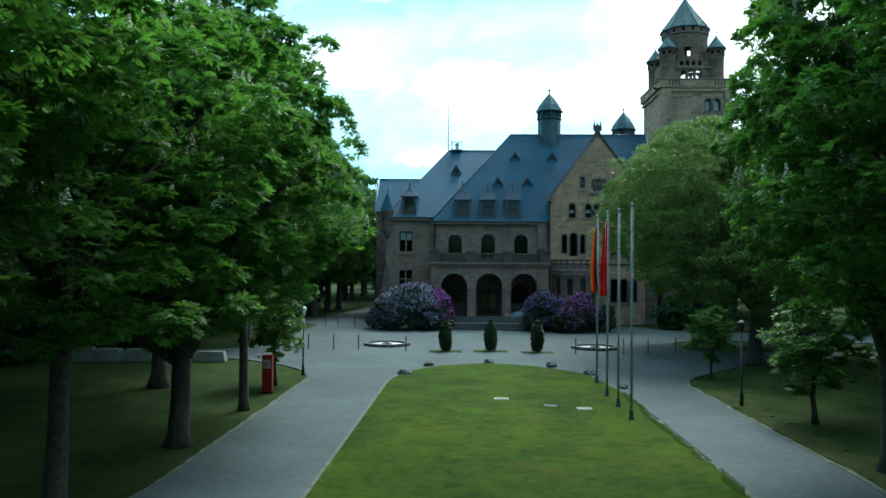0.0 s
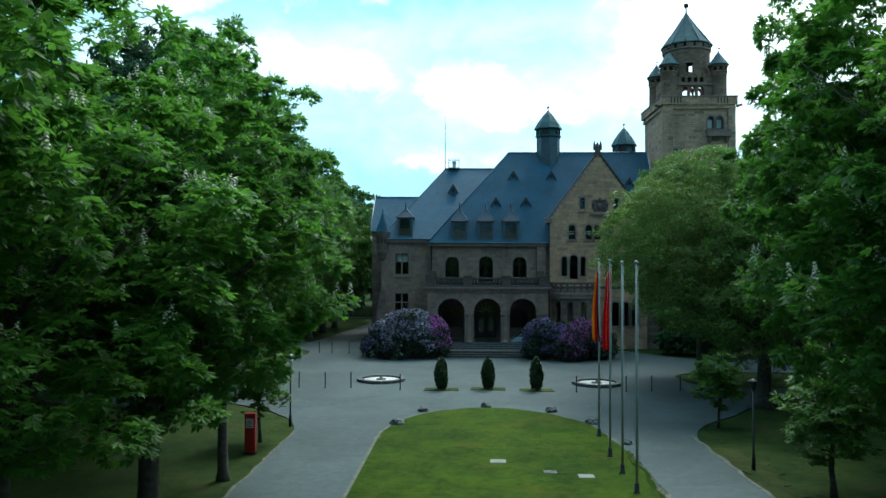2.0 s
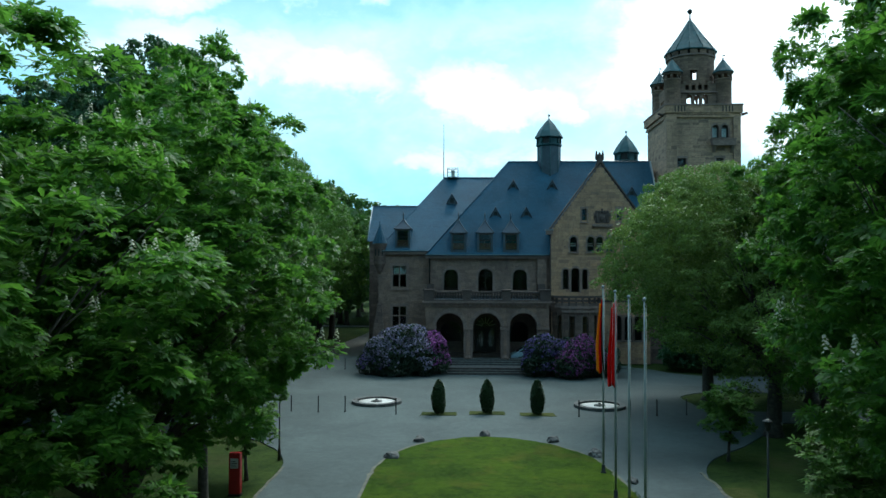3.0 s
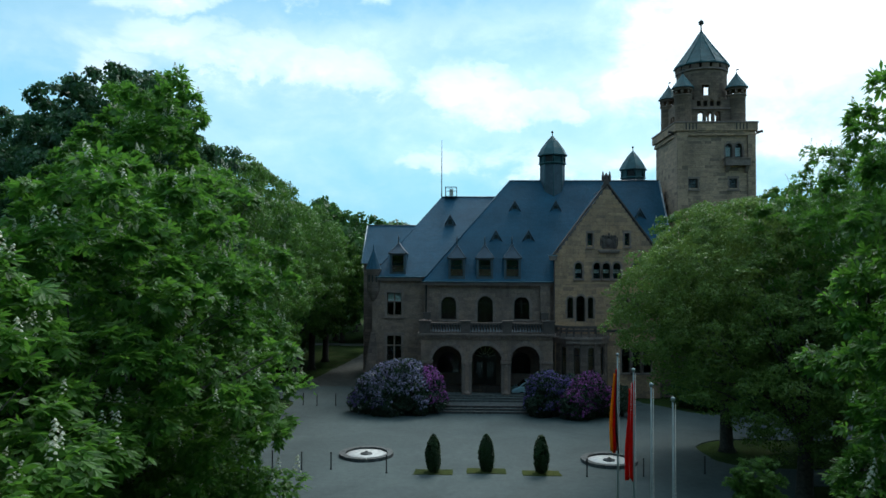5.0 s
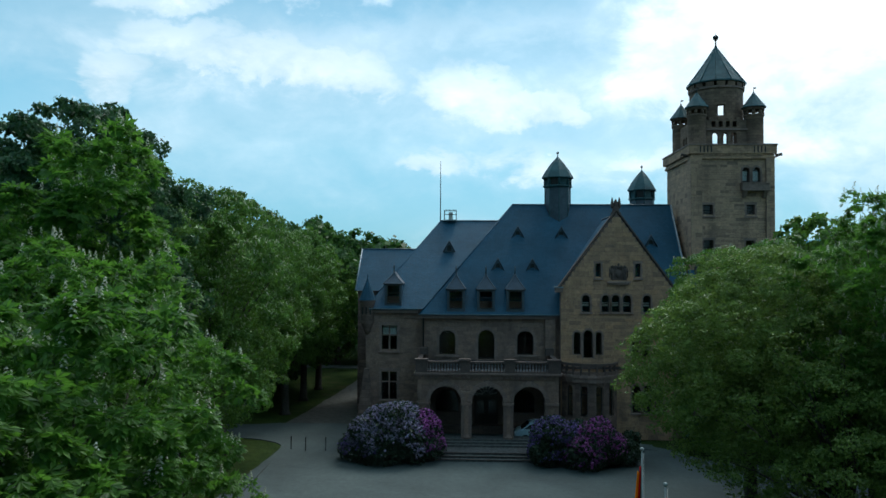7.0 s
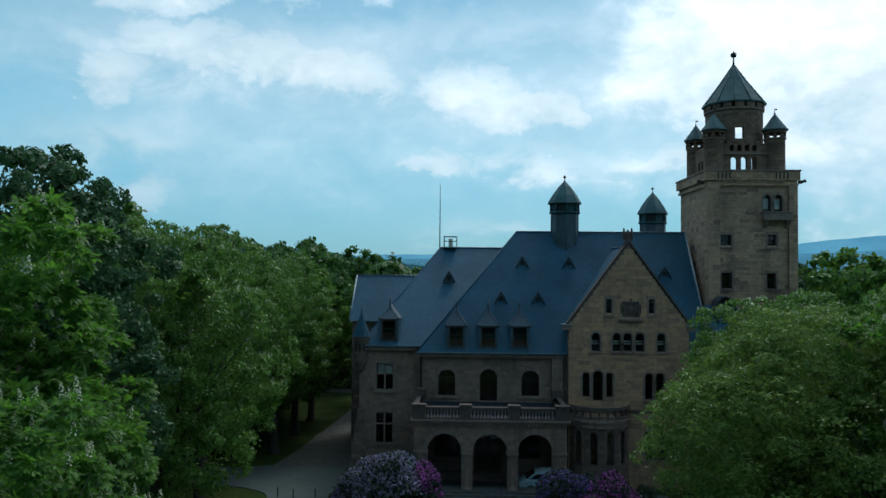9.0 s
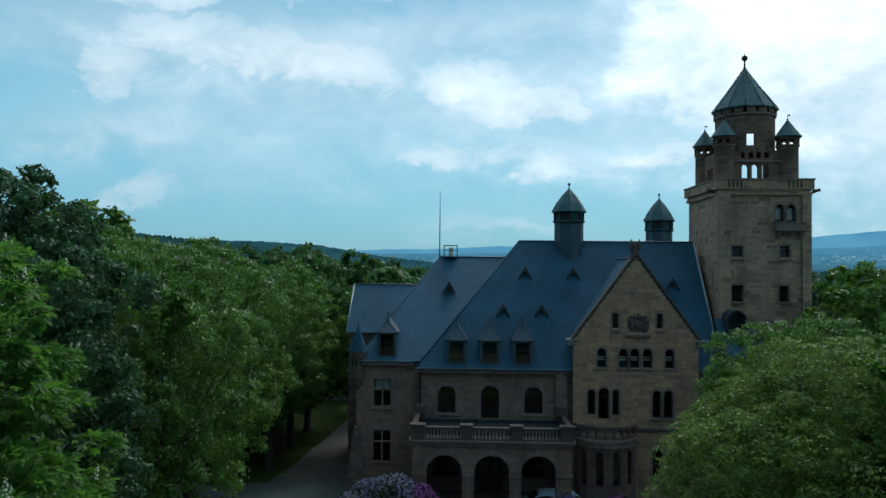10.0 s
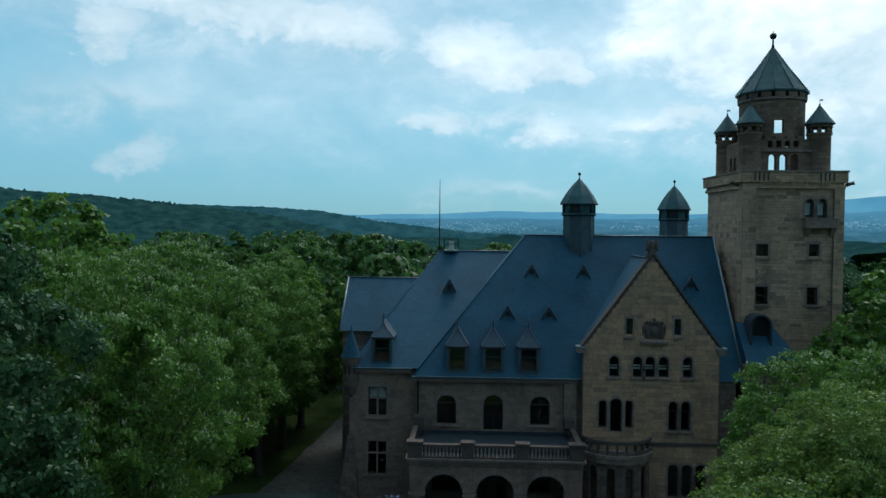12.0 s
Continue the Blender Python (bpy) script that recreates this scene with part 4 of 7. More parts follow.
    ground = [(11.9, 12.55, 2.0, 4.1, True), (12.75, 13.4, 2.0, 4.1, True), (13.6, 14.25, 2.0, 4.1, True)]
    holes = slits + row + tall + ground
    out = [(xl, 0), (xr, 0), (xr, sh), (apex[0], apex[1]), (xl, sh)]

    def inside(z):
        t = min(1.0, max(0.0, (z + 0.05 - sh) / (apex[1] - sh)))
        return xl + (apex[0] - xl) * t + 0.02, xr + (apex[0] - xr) * t - 0.02

    spans = block_spans(xl, xr, 0.0, 16.7, holes, RNG, limits=inside, grow=0.04)
    w = faced_wall(house, out, holes, facing_front(Y_GABLE), 0.5, spans, mat="gable_stone", label="tall ochre sandstone gable wall with rows of arched windows", single=9.0)
    for o in holes:
        surround(w, o, facing_front(Y_GABLE), 0.13, 0.04, sill=o not in tall[:3])
    for o in slits:
        window(house, o, facing_front(Y_GABLE), 0.22, (1, 2))
    for o in row:
        window(house, o, facing_front(Y_GABLE), 0.2, (1, 1), 0.0, transom=10.15)
        part("blind", boxes((o[0] + 0.07, o[1] - 0.07, Y_GABLE + 0.285, Y_GABLE + 0.30, 9.98, 10.26)), "blind", house)
    for o in tall + ground:
        window(house, o, facing_front(Y_GABLE), 0.22, (1, 1), 0.0, transom=o[3] - 0.65)
    part("string_course", boxes((xl - 0.05, xr + 0.05, Y_GABLE - 0.07, Y_GABLE - 0.001, 5.25, 5.45)), "weathered", house)
    # coping stones along the gable, one by one
    for (ax, az), (bx, bz) in (((xl - 0.12, sh - 0.05), (apex[0], apex[1] + 0.12)), ((xr + 0.12, sh - 0.05), (apex[0], apex[1] + 0.12))):
        n = 9
        nx, nz = -(bz - az), bx - ax
        ln = math.hypot(nx, nz)
        s = 1 if nz * nx < 0 and nz > 0 else -1
        nx, nz = s * nx / ln * 0.12, s * nz / ln * 0.12
        if nz < 0:
            nx, nz = -nx, -nz
        for i in range(n):
            t0, t1 = (i + 0.01) / n, (i + 0.99) / n
            p, q = (ax + (bx - ax) * t0, az + (bz - az) * t0), (ax + (bx - ax) * t1, az + (bz - az) * t1)
            bm = bmesh.new()
            loop = [p, q, (q[0] + nx, q[1] + nz), (p[0] + nx, p[1] + nz)]
            solid(bm, [(u, Y_GABLE - 0.10, v) for u, v in loop], [(u, Y_GABLE + 0.55, v) for u, v in loop])
            bmesh.ops.recalc_face_normals(bm, faces=bm.faces)
            part("coping_stone", bm, "weathered", w)
    for x, s in ((xl - 0.1, -1), (xr + 0.1, 1)):
        part("kneeler", boxes((x - 0.28, x + 0.28, Y_GABLE - 0.14, Y_GABLE + 0.5, sh - 0.35, sh - 0.02)), "dressed", w)
        part("kneeler_cap", boxes((x - 0.36, x + 0.32, Y_GABLE - 0.2, Y_GABLE + 0.5, sh - 0.02, sh + 0.07)), "zinc", w)
    # carved relief on a bracket between the slit windows
    relief = part("carved_relief", boxes((10.3, 11.5, Y_GABLE - 0.03, Y_GABLE, 11.95, 13.0)), "weathered", house, "weathered carved stone crest in relief")

    def boss(x, z, rx, rz, depth):
        bm = lathe(bmesh.new(), [(0, -1.0), (0.62, -0.78), (0.95, -0.3), (1.0, 0.2), (0.7, 0.75), (0, 1.0)], 0, 0, 10)
        for v in bm.verts:
            v.co = Vector((v.co.x * rx + x, v.co.y * depth + Y_GABLE - 0.02, v.co.z * rz + z))
        part("carved_boss", bm, "weathered", relief)

    boss(10.9, 12.40, 0.24, 0.36, 0.12)
    for s in (-1, 1):
        boss(10.9 + s * 0.42, 12.25, 0.10, 0.34, 0.13)
        boss(10.9 + s * 0.50, 12.62, 0.13, 0.26, 0.13)
        boss(10.9 + s * 0.46, 12.95, 0.09, 0.12, 0.12)
        boss(10.9 + s * 0.68, 12.50, 0.05, 0.40, 0.07)
        boss(10.9 + s * 0.22, 12.92, 0.07, 0.18, 0.08)
    boss(10.9, 12.92, 0.13, 0.14, 0.12)
    boss(10.9, 13.12, 0.09, 0.10, 0.10)
    part("relief_shelf", boxes((10.05, 11.75, Y_GABLE - 0.28, Y_GABLE, 11.72, 11.85), (10.15, 11.65, Y_GABLE - 0.2, Y_GABLE, 11.6, 11.72)), "dressed", house)
    # weathered crest on the gable's tip
    bm = boxes((10.40, 11.10, 66.02, 66.55, 16.85, 17.08))
    solid(bm, [(10.5, 66.06, 17.08), (11.0, 66.06, 17.08), (11.0, 66.48, 17.08), (10.5, 66.48, 17.08)], [(10.56, 66.1, 17.55), (10.94, 66.1, 17.55), (10.94, 66.44, 17.55), (10.56, 66.44, 17.55)])
    for dx, z1, r in ((-0.27, 18.16, 0.12), (0.0, 18.02, 0.18), (0.27, 18.16, 0.12)):
        lathe(bm, [(r * 0.8, 17.40), (r, 17.6), (r * 0.9, 17.85), (r * 0.4, z1), (0, z1 + 0.1)], 10.75 + dx, 66.27, 8)
    bmesh.ops.recalc_face_normals(bm, faces=bm.faces)
    part("gable_crest", bm, "weathered", house, "weathered carved stone crest on the gable")

    # bowed bay with a balcony below the gable windows
    bm = bmesh.new()
    cx, cy, n = 8.7, 66.9, 9
    bay_r = 2.25
    arc = [(cx + bay_r * math.cos(a), cy + bay_r * math.sin(a)) for a in [math.radians(204 + 132 * i / n) for i in range(n + 1)]]
    bay = part("bay", slab(bm, arc, 0.0, 1.9), "coursed", house, "bowed stone bay with slim windows under a balcony")
    for i in range(n):
        (xa, ya), (xb, yb) = arc[i], arc[i + 1]
        bm = bmesh.new()
        if i % 2 == 0:
            solid(bm, [(xa, ya, 1.9), (xb, yb, 1.9), (xb * 0.9 + cx * 0.1, yb * 0.9 + cy * 0.1, 1.9), (xa * 0.9 + cx * 0.1, ya * 0.9 + cy * 0.1, 1.9)],
                  [(xa, ya, 4.4), (xb, yb, 4.4), (xb * 0.9 + cx * 0.1, yb * 0.9 + cy * 0.1, 4.4), (xa * 0.9 + cx * 0.1, ya * 0.9 + cy * 0.1, 4.4)])
            bmesh.ops.recalc_face_normals(bm, faces=bm.faces)
            part("bay_pier", bm, "coursed", bay)
        else:
            f = 0.94
            p, q = (xa * f + cx * (1 - f), ya * f + cy * (1 - f)), (xb * f + cx * (1 - f), yb * f + cy * (1 - f))
            d = (Vector(q) - Vector(p))
            nrm = Vector((d.y, -d.x)).normalized()
            ln = d.length

            def place(u, dd, z, p=p, d=d, ln=ln, nrm=nrm):
                g = Vector(p) + d * (u / ln) - nrm * dd
                return (g.x, g.y, z)

            window(bay, (0.02, ln - 0.02, 1.9, 4.15, True), place, 0.0, (1, 1), transom=3.5)
            head = opening_loop((0.02, ln - 0.02, 1.9, 4.15, True))
            bm = pierced(bmesh.new(), [(0, 4.4), (0, 1.85), (ln, 1.85), (ln, 4.4)][::-1], [head], lambda u, dd, z, place=place: place(u, dd - 0.08, z), 0.06)
            part("bay_arch", bm, "dressed", bay)
    big = [(cx + (x - cx) * 1.05, cy + (y - cy) * 1.05) for x, y in arc]
    part("bay_cornice", slab(bmesh.new(), big, 4.4, 4.75), "dressed", bay)
    part("bay_floor", slab(bmesh.new(), [(cx + (x - cx) * 1.09, cy + (y - cy) * 1.09) for x, y in arc], 4.75, 4.95), "dressed", bay)
    for i in range(n):
        (xa, ya), (xb, yb) = big[i], big[i + 1]
        k = 0.92
        ia, ib = (cx + (xa - cx) * k, cy + (ya - cy) * k), (cx + (xb - cx) * k, cy + (yb - cy) * k)
        for name, mat, t1, z0, z1 in (("bay_rail", "weathered", 1.0, 5.62, 5.8), ("bay_parapet_pier", "weathered", 0.22, 4.95, 5.62), ("bay_parapet_panel", "coursed", 1.0, 4.95, 5.2)):
            f = 0.0 if t1 < 1 or name == "bay_rail" else 0.24
            q = [(xa + (xb - xa) * f, ya + (yb - ya) * f), (xa + (xb - xa) * t1, ya + (yb - ya) * t1), (ia[0] + (ib[0] - ia[0]) * t1, ia[1] + (ib[1] - ia[1]) * t1), (ia[0] + (ib[0] - ia[0]) * f, ia[1] + (ib[1] - ia[1]) * f)]
            bm = solid(bmesh.new(), [(*p, z0) for p in q], [(*p, z1) for p in q])
            bmesh.ops.recalc_face_normals(bm, faces=bm.faces)
            part(name, bm, mat, bay)

    # roofs
    ea, ra, ya = (66.45, 9.25), (73.0, 18.25), 79.55
    bm = bmesh.new()
    v = [bm.verts.new(p) for p in ((-4.15, ea[0], ea[1]), (16.7, ea[0], ea[1]), (16.7, ya, ea[1]), (-4.15, ya, ea[1]), (3.3, ra[0], ra[1]), (16.7, ra[0], ra[1]))]
    for f in ((0, 1, 5, 4), (2, 3, 4, 5), (3, 0, 4), (1, 2, 5), (0, 3, 2, 1)):
        bm.faces.new([v[i] for i in f])
    roof = part("roof", bm, "slate", house, "steep blue-grey slate roof")
    ridge_cap(roof, (3.3, 73, 18.27), (16.7, 73, 18.27))
    ridge_cap(roof, (-4.15, ea[0], ea[1] + 0.02), (3.3, 73, 18.27), 0.045, "slate")
    ridge_cap(roof, (16.7, ea[0], ea[1] + 0.02), (16.7, 73, 18.27), 0.08, "zinc")
    bm = bmesh.new()
    v = [bm.verts.new(p) for p in ((-8.5, 67.2, 9.6), (4.0, 67.2, 9.6), (4.0, 83.2, 9.6), (-8.5, 83.2, 9.6), (-2.9, 75.2, 17.0), (3.0, 75.2, 17.0))]
    for f in ((0, 1, 5, 4), (2, 3, 4, 5), (3, 0, 4), (1, 2, 5), (0, 3, 2, 1)):
        bm.faces.new([v[i] for i in f])
    roof2 = part("roof", bm, "slate", house)
    ridge_cap(roof2, (-2.9, 75.2, 17.02), (2.4, 75.2, 17.02))
    ridge_cap(roof2, (-8.5, 67.2, 9.62), (-2.9, 75.2, 17.02), 0.03, "slate")
    # rear wing
    bm = bmesh.new()
    solid(bm, [(-10.6, 75.9, 10.75), (-10.6, 84.1, 10.75), (-10.6, 80, 14.6)], [(-4.2, 75.9, 10.75), (-4.2, 84.1, 10.75), (-4.2, 80, 14.6)])
    bmesh.ops.recalc_face_normals(bm, faces=bm.faces)
    roof3 = part("roof", bm, "slate", house)
    ridge_cap(roof3, (-10.6, 75.9, 10.77), (-10.6, 80, 14.62), 0.06, "zinc")
    ridge_cap(roof3, (-10.6, 80, 14.62), (-4.8, 80, 14.62), 0.06)
    part("wall", boxes((-10.4, -8.0, 76.3, 83.7, 0, 10.8)), "coursed", house)
    # gable roof
    bm = bmesh.new()
    solid(bm, [(xl - 0.1, 66.45, 11.2), (xr + 0.1, 66.45, 11.2), (apex[0], 66.45, 16.9)], [(xl - 0.1, 73.0, 11.2), (xr + 0.1, 73.0, 11.2), (apex[0], 73.0, 16.9)])
    bmesh.ops.recalc_face_normals(bm, faces=bm.faces)
    roof4 = part("roof", bm, "slate", house)
    ridge_cap(roof4, (apex[0], 66.5, 16.92), (apex[0], 72.0, 16.92), 0.07)
    # sides and rear, closed
    part("wall", boxes((16.2, 16.6, 66.6, 79.4, 0, 9.3), (-3.9, 16.4, 79.0, 79.4, 0, 9.3), (-8.4, 4.0, 82.6, 83.0, 0, 9.6), (xr - 0.4, 16.6, 66.6, 67.0, 0, 9.3)), "coursed", house)
    bm = bmesh.new()
    solid(bm, [(16.45, 66.7, 9.2), (16.45, 79.3, 9.2), (16.45, 73, 18.0)], [(16.62, 66.7, 9.2), (16.62, 79.3, 9.2), (16.62, 73, 18.0)])
    bmesh.ops.recalc_face_normals(bm, faces=bm.faces)
    part("wall", bm, "coursed", house)
    gutter(house, -4.2, 6.5, 66.42, 9.27)
    gutter(house, -8.2, -4.3, 67.16, 9.62)
    for x in (-1.35, 0.95, 3.2):
        dormer(house, x - 0.68, x + 0.68, 66.6, 9.55, 11.17, 12.95, 67.9, 1.374)
    dormer(house, -6.95, -5.6, 67.45, 9.85, 11.55, 13.05, 69.3, 0.925)
    for x, y, z in ((3.65, 70.94, 16.32), (7.22, 70.94, 16.3), (1.94, 68.96, 13.62), (4.69, 68.96, 13.62), (14.4, 70.4, 15.6)):
        vent_dormer(house, x, y, z, 1.374)
    vent_dormer(house, -2.05, 71.97, 15.15, 0.925)
    # rear range under the second lantern
    bm = bmesh.new()
    solid(bm, [(11.5, 79.0, 10.5), (11.5, 87.0, 10.5), (11.5, 82.5, 17.6)], [(24.0, 79.0, 10.5), (24.0, 87.0, 10.5), (24.0, 82.5, 17.6)])
    bmesh.ops.recalc_face_normals(bm, faces=bm.faces)
    part("roof", bm, "slate", house)
    part("wall", boxes((11.8, 23.7, 79.4, 86.6, 0, 10.6)), "coursed", house)
    # lean-to between the gable wing and the tower
    part("wall", boxes((16.62, 19.9, 66.4, 68.3, 0, 10.3)), "coursed", house)
    bm = bmesh.new()
    solid(bm, [(16.72, 66.1, 10.3), (20.2, 66.1, 10.3), (20.2, 68.3, 10.3), (16.72, 68.3, 10.3)], [(16.72, 66.11, 10.4), (20.2, 66.11, 10.4), (18.9, 68.3, 12.75), (16.72, 68.3, 12.75)])
    part("roof", bm, "slate", house)
    bm = bmesh.new()
    o = (17.35, 18.45, 11.0, 13.3, True)
    pierced(bm, opening_loop((17.27, 18.53, 11.0, 13.36, True), 0.05), [opening_loop(o)], facing_front(67.1), 1.2)
    hood = part("roof_hood", bm, "bitumen", house, "dark arched slate hood at the tower's foot")
    # black sheet stands in for the shade within the hood
    loop = opening_loop(o)
    bm = bmesh.new()
    solid(bm, [(u, 67.6, z) for u, z in loop], [(u, 67.7, z) for u, z in loop])
    bmesh.ops.recalc_face_normals(bm, faces=bm.faces)
    part("hood_back", bm, "iron", hood)
    # roof mast with its platform
    part("mast", tube(bmesh.new(), [(-2.95, 75.5, 16.8), (-2.95, 75.5, 19.5), (-2.95, 75.5, 22.4)], [0.05, 0.04, 0.02], 6), "iron", house, "thin roof mast")
    plat = part("roof_platform", boxes((-2.6, -1.5, 74.7, 75.7, 17.0, 17.08)), "zinc", house, "small railed roof platform with a pale box")
    for x in (-2.6, -1.55):
        for y in (74.7, 75.65):
            part("post", boxes((x, x + 0.05, y, y + 0.05, 17.08, 17.95)), "iron", plat)
    for y, z in ((74.7, 17.9), (75.66, 17.9), (74.7, 17.5)):
        part("rail", boxes((-2.6, -1.5, y, y + 0.04, z, z + 0.05)), "iron", plat)
    part("box", boxes((-2.2, -1.85, 75.0, 75.4, 17.08, 17.75)), "cream", plat)
    return house


def lantern(name, x, y, zb, body, z1, z2, tip, r):
    t = thing(name, "eight-sided lead-clad roof lantern with a pointed cap", "roof lantern", (0, 0, 0), "roof lanterns")
    s = 0.0
    part("shaft", lathe(bmesh.new(), [(body, zb - 1.0), (body, z1)], x, y, 8, s, False), "lead", t)
    for i in range(8):
        a = s + 2 * math.pi * i / 8
        part("seam", tube(bmesh.new(), [(x + body * 1.0 * math.cos(a), y + body * 1.0 * math.sin(a), zb - 1.0), (x + body * math.cos(a), y + body * math.sin(a), z1)], [0.04, 0.04], 5), "copper", t)
    part("band", lathe(bmesh.new(), [(body + 0.02, z1 - 0.1), (body + 0.16, z1), (body + 0.16, z1 + 0.1), (body + 0.06, z1 + 0.14)], x, y, 8, s, False), "copper", t)
    for i in range(8):
        a = s + 2 * math.pi * i / 8
        c = (x + (body + 0.02) * math.cos(a), y + (body + 0.02) * math.sin(a))
        part("louvre_post", tube(bmesh.new(), [(*c, z1 + 0.1), (*c, z2)], [0.09, 0.09], 5), "copper", t)
        b = a + math.pi / 8
        q = (x + (body - 0.12) * math.cos(b), y + (body - 0.12) * math.sin(b))
        bm = boxes((-0.3, 0.3, -0.03, 0.03, z1 + 0.1, z2))
        p = part("louvre", bm, "iron" if i % 2 else "copper", t)
        p.location, p.rotation_euler = (*q, 0), (0, 0, b + math.pi / 2)
    part("cap", lathe(bmesh.new(), [(r * 0.98, z2 - 0.08), (r, z2), (r * 0.75, z2 + (tip - z2) * 0.28), (r * 0.4, z2 + (tip - z2) * 0.58), (0.06, z2 + (tip - z2) * 0.82), (0.04, tip - 0.3)], x, y, 8, s, False), "copper", t)
    part("finial", lathe(bmesh.new(), [(0.04, tip - 0.35), (0.035, tip - 0.2), (0.11, tip - 0.1), (0.11, tip - 0.02), (0.03, tip + 0.05), (0, tip + 0.1)], x, y, 8), "iron", t)
    return t


def build_porch():
    porch = thing("entrance_porch", "three-arched sandstone entrance porch with a balustraded balcony", "porch")
    xl, xr = -3.95, 5.95
    arches = [(-3.08, -0.86, FLOOR - 0.02, 4.5, True), (-0.12, 2.1, FLOOR - 0.02, 4.52, True), (2.8, 5.0, FLOOR - 0.02, 4.53, True)]
    out = [(xl, FLOOR - 0.02), (arches[0][0], FLOOR - 0.02)]
    # front wall with the arches cut up from its foot
    r_top = [(xr, 5.2), (xl, 5.2)]
    base = [(xl, FLOOR - 0.05)]
    for o in arches:
        x0, x1, z0, z1, _ = o
        r, c = (x1 - x0) / 2, (x0 + x1) / 2
        base += [(x0, FLOOR - 0.05)] + [(c - r * math.cos(a), z1 - r + r * math.sin(a)) for a in [math.pi * i / 14 for i in range(15)]] + [(x1, FLOOR - 0.05)]
    base += [(xr, FLOOR - 0.05)]
    wall = part("wall", pierced(bmesh.new(), base + r_top, [], facing_front(Y_PORCH), 0.6), "mortar", porch, "sandstone arcade wall")
    spans = block_spans(xl, xr, FLOOR, 5.18, arches, RNG, 0.32, (0.4, 0.8), grow=0.22)
    place = facing_front(Y_PORCH)
    for s in spans[:280]:
        part("stone", stones(bmesh.new(), [s], place, RNG), "sandstone", wall)
    # voussoirs, one by one
    for o in arches:
        x0, x1, z0, z1, _ = o
        r, c = (x1 - x0) / 2, (x0 + x1) / 2
        m = 13
        for i in range(m):
            a, b = math.pi * (i + 0.02) / m, math.pi * (i + 0.98) / m
            R = r + (0.30 if i != m // 2 else 0.38)
            q = [(c + r * math.cos(a), z1 - r + r * math.sin(a)), (c + R * math.cos(a), z1 - r + R * math.sin(a)), (c + R * math.cos(b), z1 - r + R * math.sin(b)), (c + r * math.cos(b), z1 - r + r * math.sin(b))]
            bm = bmesh.new()
            solid(bm, [(u, Y_PORCH + 0.3, z) for u, z in q], [(u, Y_PORCH - 0.06, z) for u, z in q])
            bmesh.ops.recalc_face_normals(bm, faces=bm.faces)
            part("voussoir", bm, "dressed", wall)
    # columns before the piers
    for x in (-0.49, 2.45):
        col = part("column", lathe(bmesh.new(), [(0.36, FLOOR), (0.36, FLOOR + 0.14), (0.30, FLOOR + 0.2), (0.31, FLOOR + 0.28), (0.25, FLOOR + 0.36), (0.235, 2.85), (0.27, 2.9), (0.25, 2.95), (0.36, 3.18)], x, Y_PORCH + 0.25, 16), "dressed", porch, "stout round stone column")
        part("capital", boxes((x - 0.40, x + 0.40, Y_PORCH - 0.10, Y_PORCH + 0.65, 3.18, 3.36)), "dressed", col)
    for x0, x1 in ((xl, arches[0][0]), (arches[2][1], xr)):
        part("impost", boxes((x0 - 0.05, x1 + 0.04, Y_PORCH - 0.08, Y_PORCH + 0.62, 3.2, 3.36)), "dressed", porch)
    # open sides for the drive through
    for place, x in ((facing_left(xl), xl), (facing_right(xr), xr)):
        o = (63.0, 66.2, FLOOR - 0.02, 4.3, True)
        c, r = 64.6, 1.6
        loop = [(Y_PORCH + 0.6, FLOOR - 0.05), (63.0, FLOOR - 0.05)] + [(c - r * math.cos(a), 2.7 + r * math.sin(a)) for a in [math.pi * i / 12 for i in range(13)]] + [(66.2, FLOOR - 0.05), (Y_MAIN, FLOOR - 0.05), (Y_MAIN, 5.2), (Y_PORCH + 0.6, 5.2)]
        part("wall", pierced(bmesh.new(), loop, [], place, 0.5), "coursed", porch)
    part("vault", boxes((xl + 0.5, xr - 0.5, Y_PORCH + 0.6, Y_MAIN, 4.75, 5.2)), "coursed", porch)
    # balcony: cornice, floor, piers and balusters
    part("cornice", boxes((xl - 0.14, xr + 0.14, Y_PORCH - 0.18, Y_MAIN, 5.2, 5.32), (xl - 0.22, xr + 0.22, Y_PORCH - 0.26, Y_MAIN, 5.32, 5.44)), "dressed", porch, "moulded stone cornice")
    n = 26
    for i in range(n):
        x = xl + (xr - xl) * (i + 0.5) / n
        part("corbel", boxes((x - 0.09, x + 0.09, Y_PORCH - 0.15, Y_PORCH, 5.06, 5.2)), "dressed", porch)
    part("balcony_floor", boxes((xl, xr, Y_PORCH + 0.2, Y_MAIN, 5.44, 5.5), (xl + 0.3, xr - 0.3, Y_MAIN - 0.12, Y_MAIN - 0.03, 5.5, 5.74)), "bitumen", porch, "dark felted balcony floor")
    part("plinth_rail", boxes((xl - 0.1, xr + 0.1, Y_PORCH - 0.12, Y_PORCH + 0.2, 5.44, 5.54)), "weathered", porch)
    part("top_rail", boxes((xl - 0.1, xr + 0.1, Y_PORCH - 0.14, Y_PORCH + 0.22, 6.1, 6.24)), "weathered", porch)
    piers = [(xl - 0.12, xl + 0.72), (-0.95, -0.25), (2.2, 2.9), (xr - 0.72, xr + 0.12)]
    for a, b in piers:
        p = part("balcony_pier", boxes((a, b, Y_PORCH - 0.17, Y_PORCH + 0.32, 5.44, 6.28)), "weathered", porch)
        part("pier_cap", boxes((a - 0.06, b + 0.06, Y_PORCH - 0.23, Y_PORCH + 0.38, 6.28, 6.4)), "weathered", p)
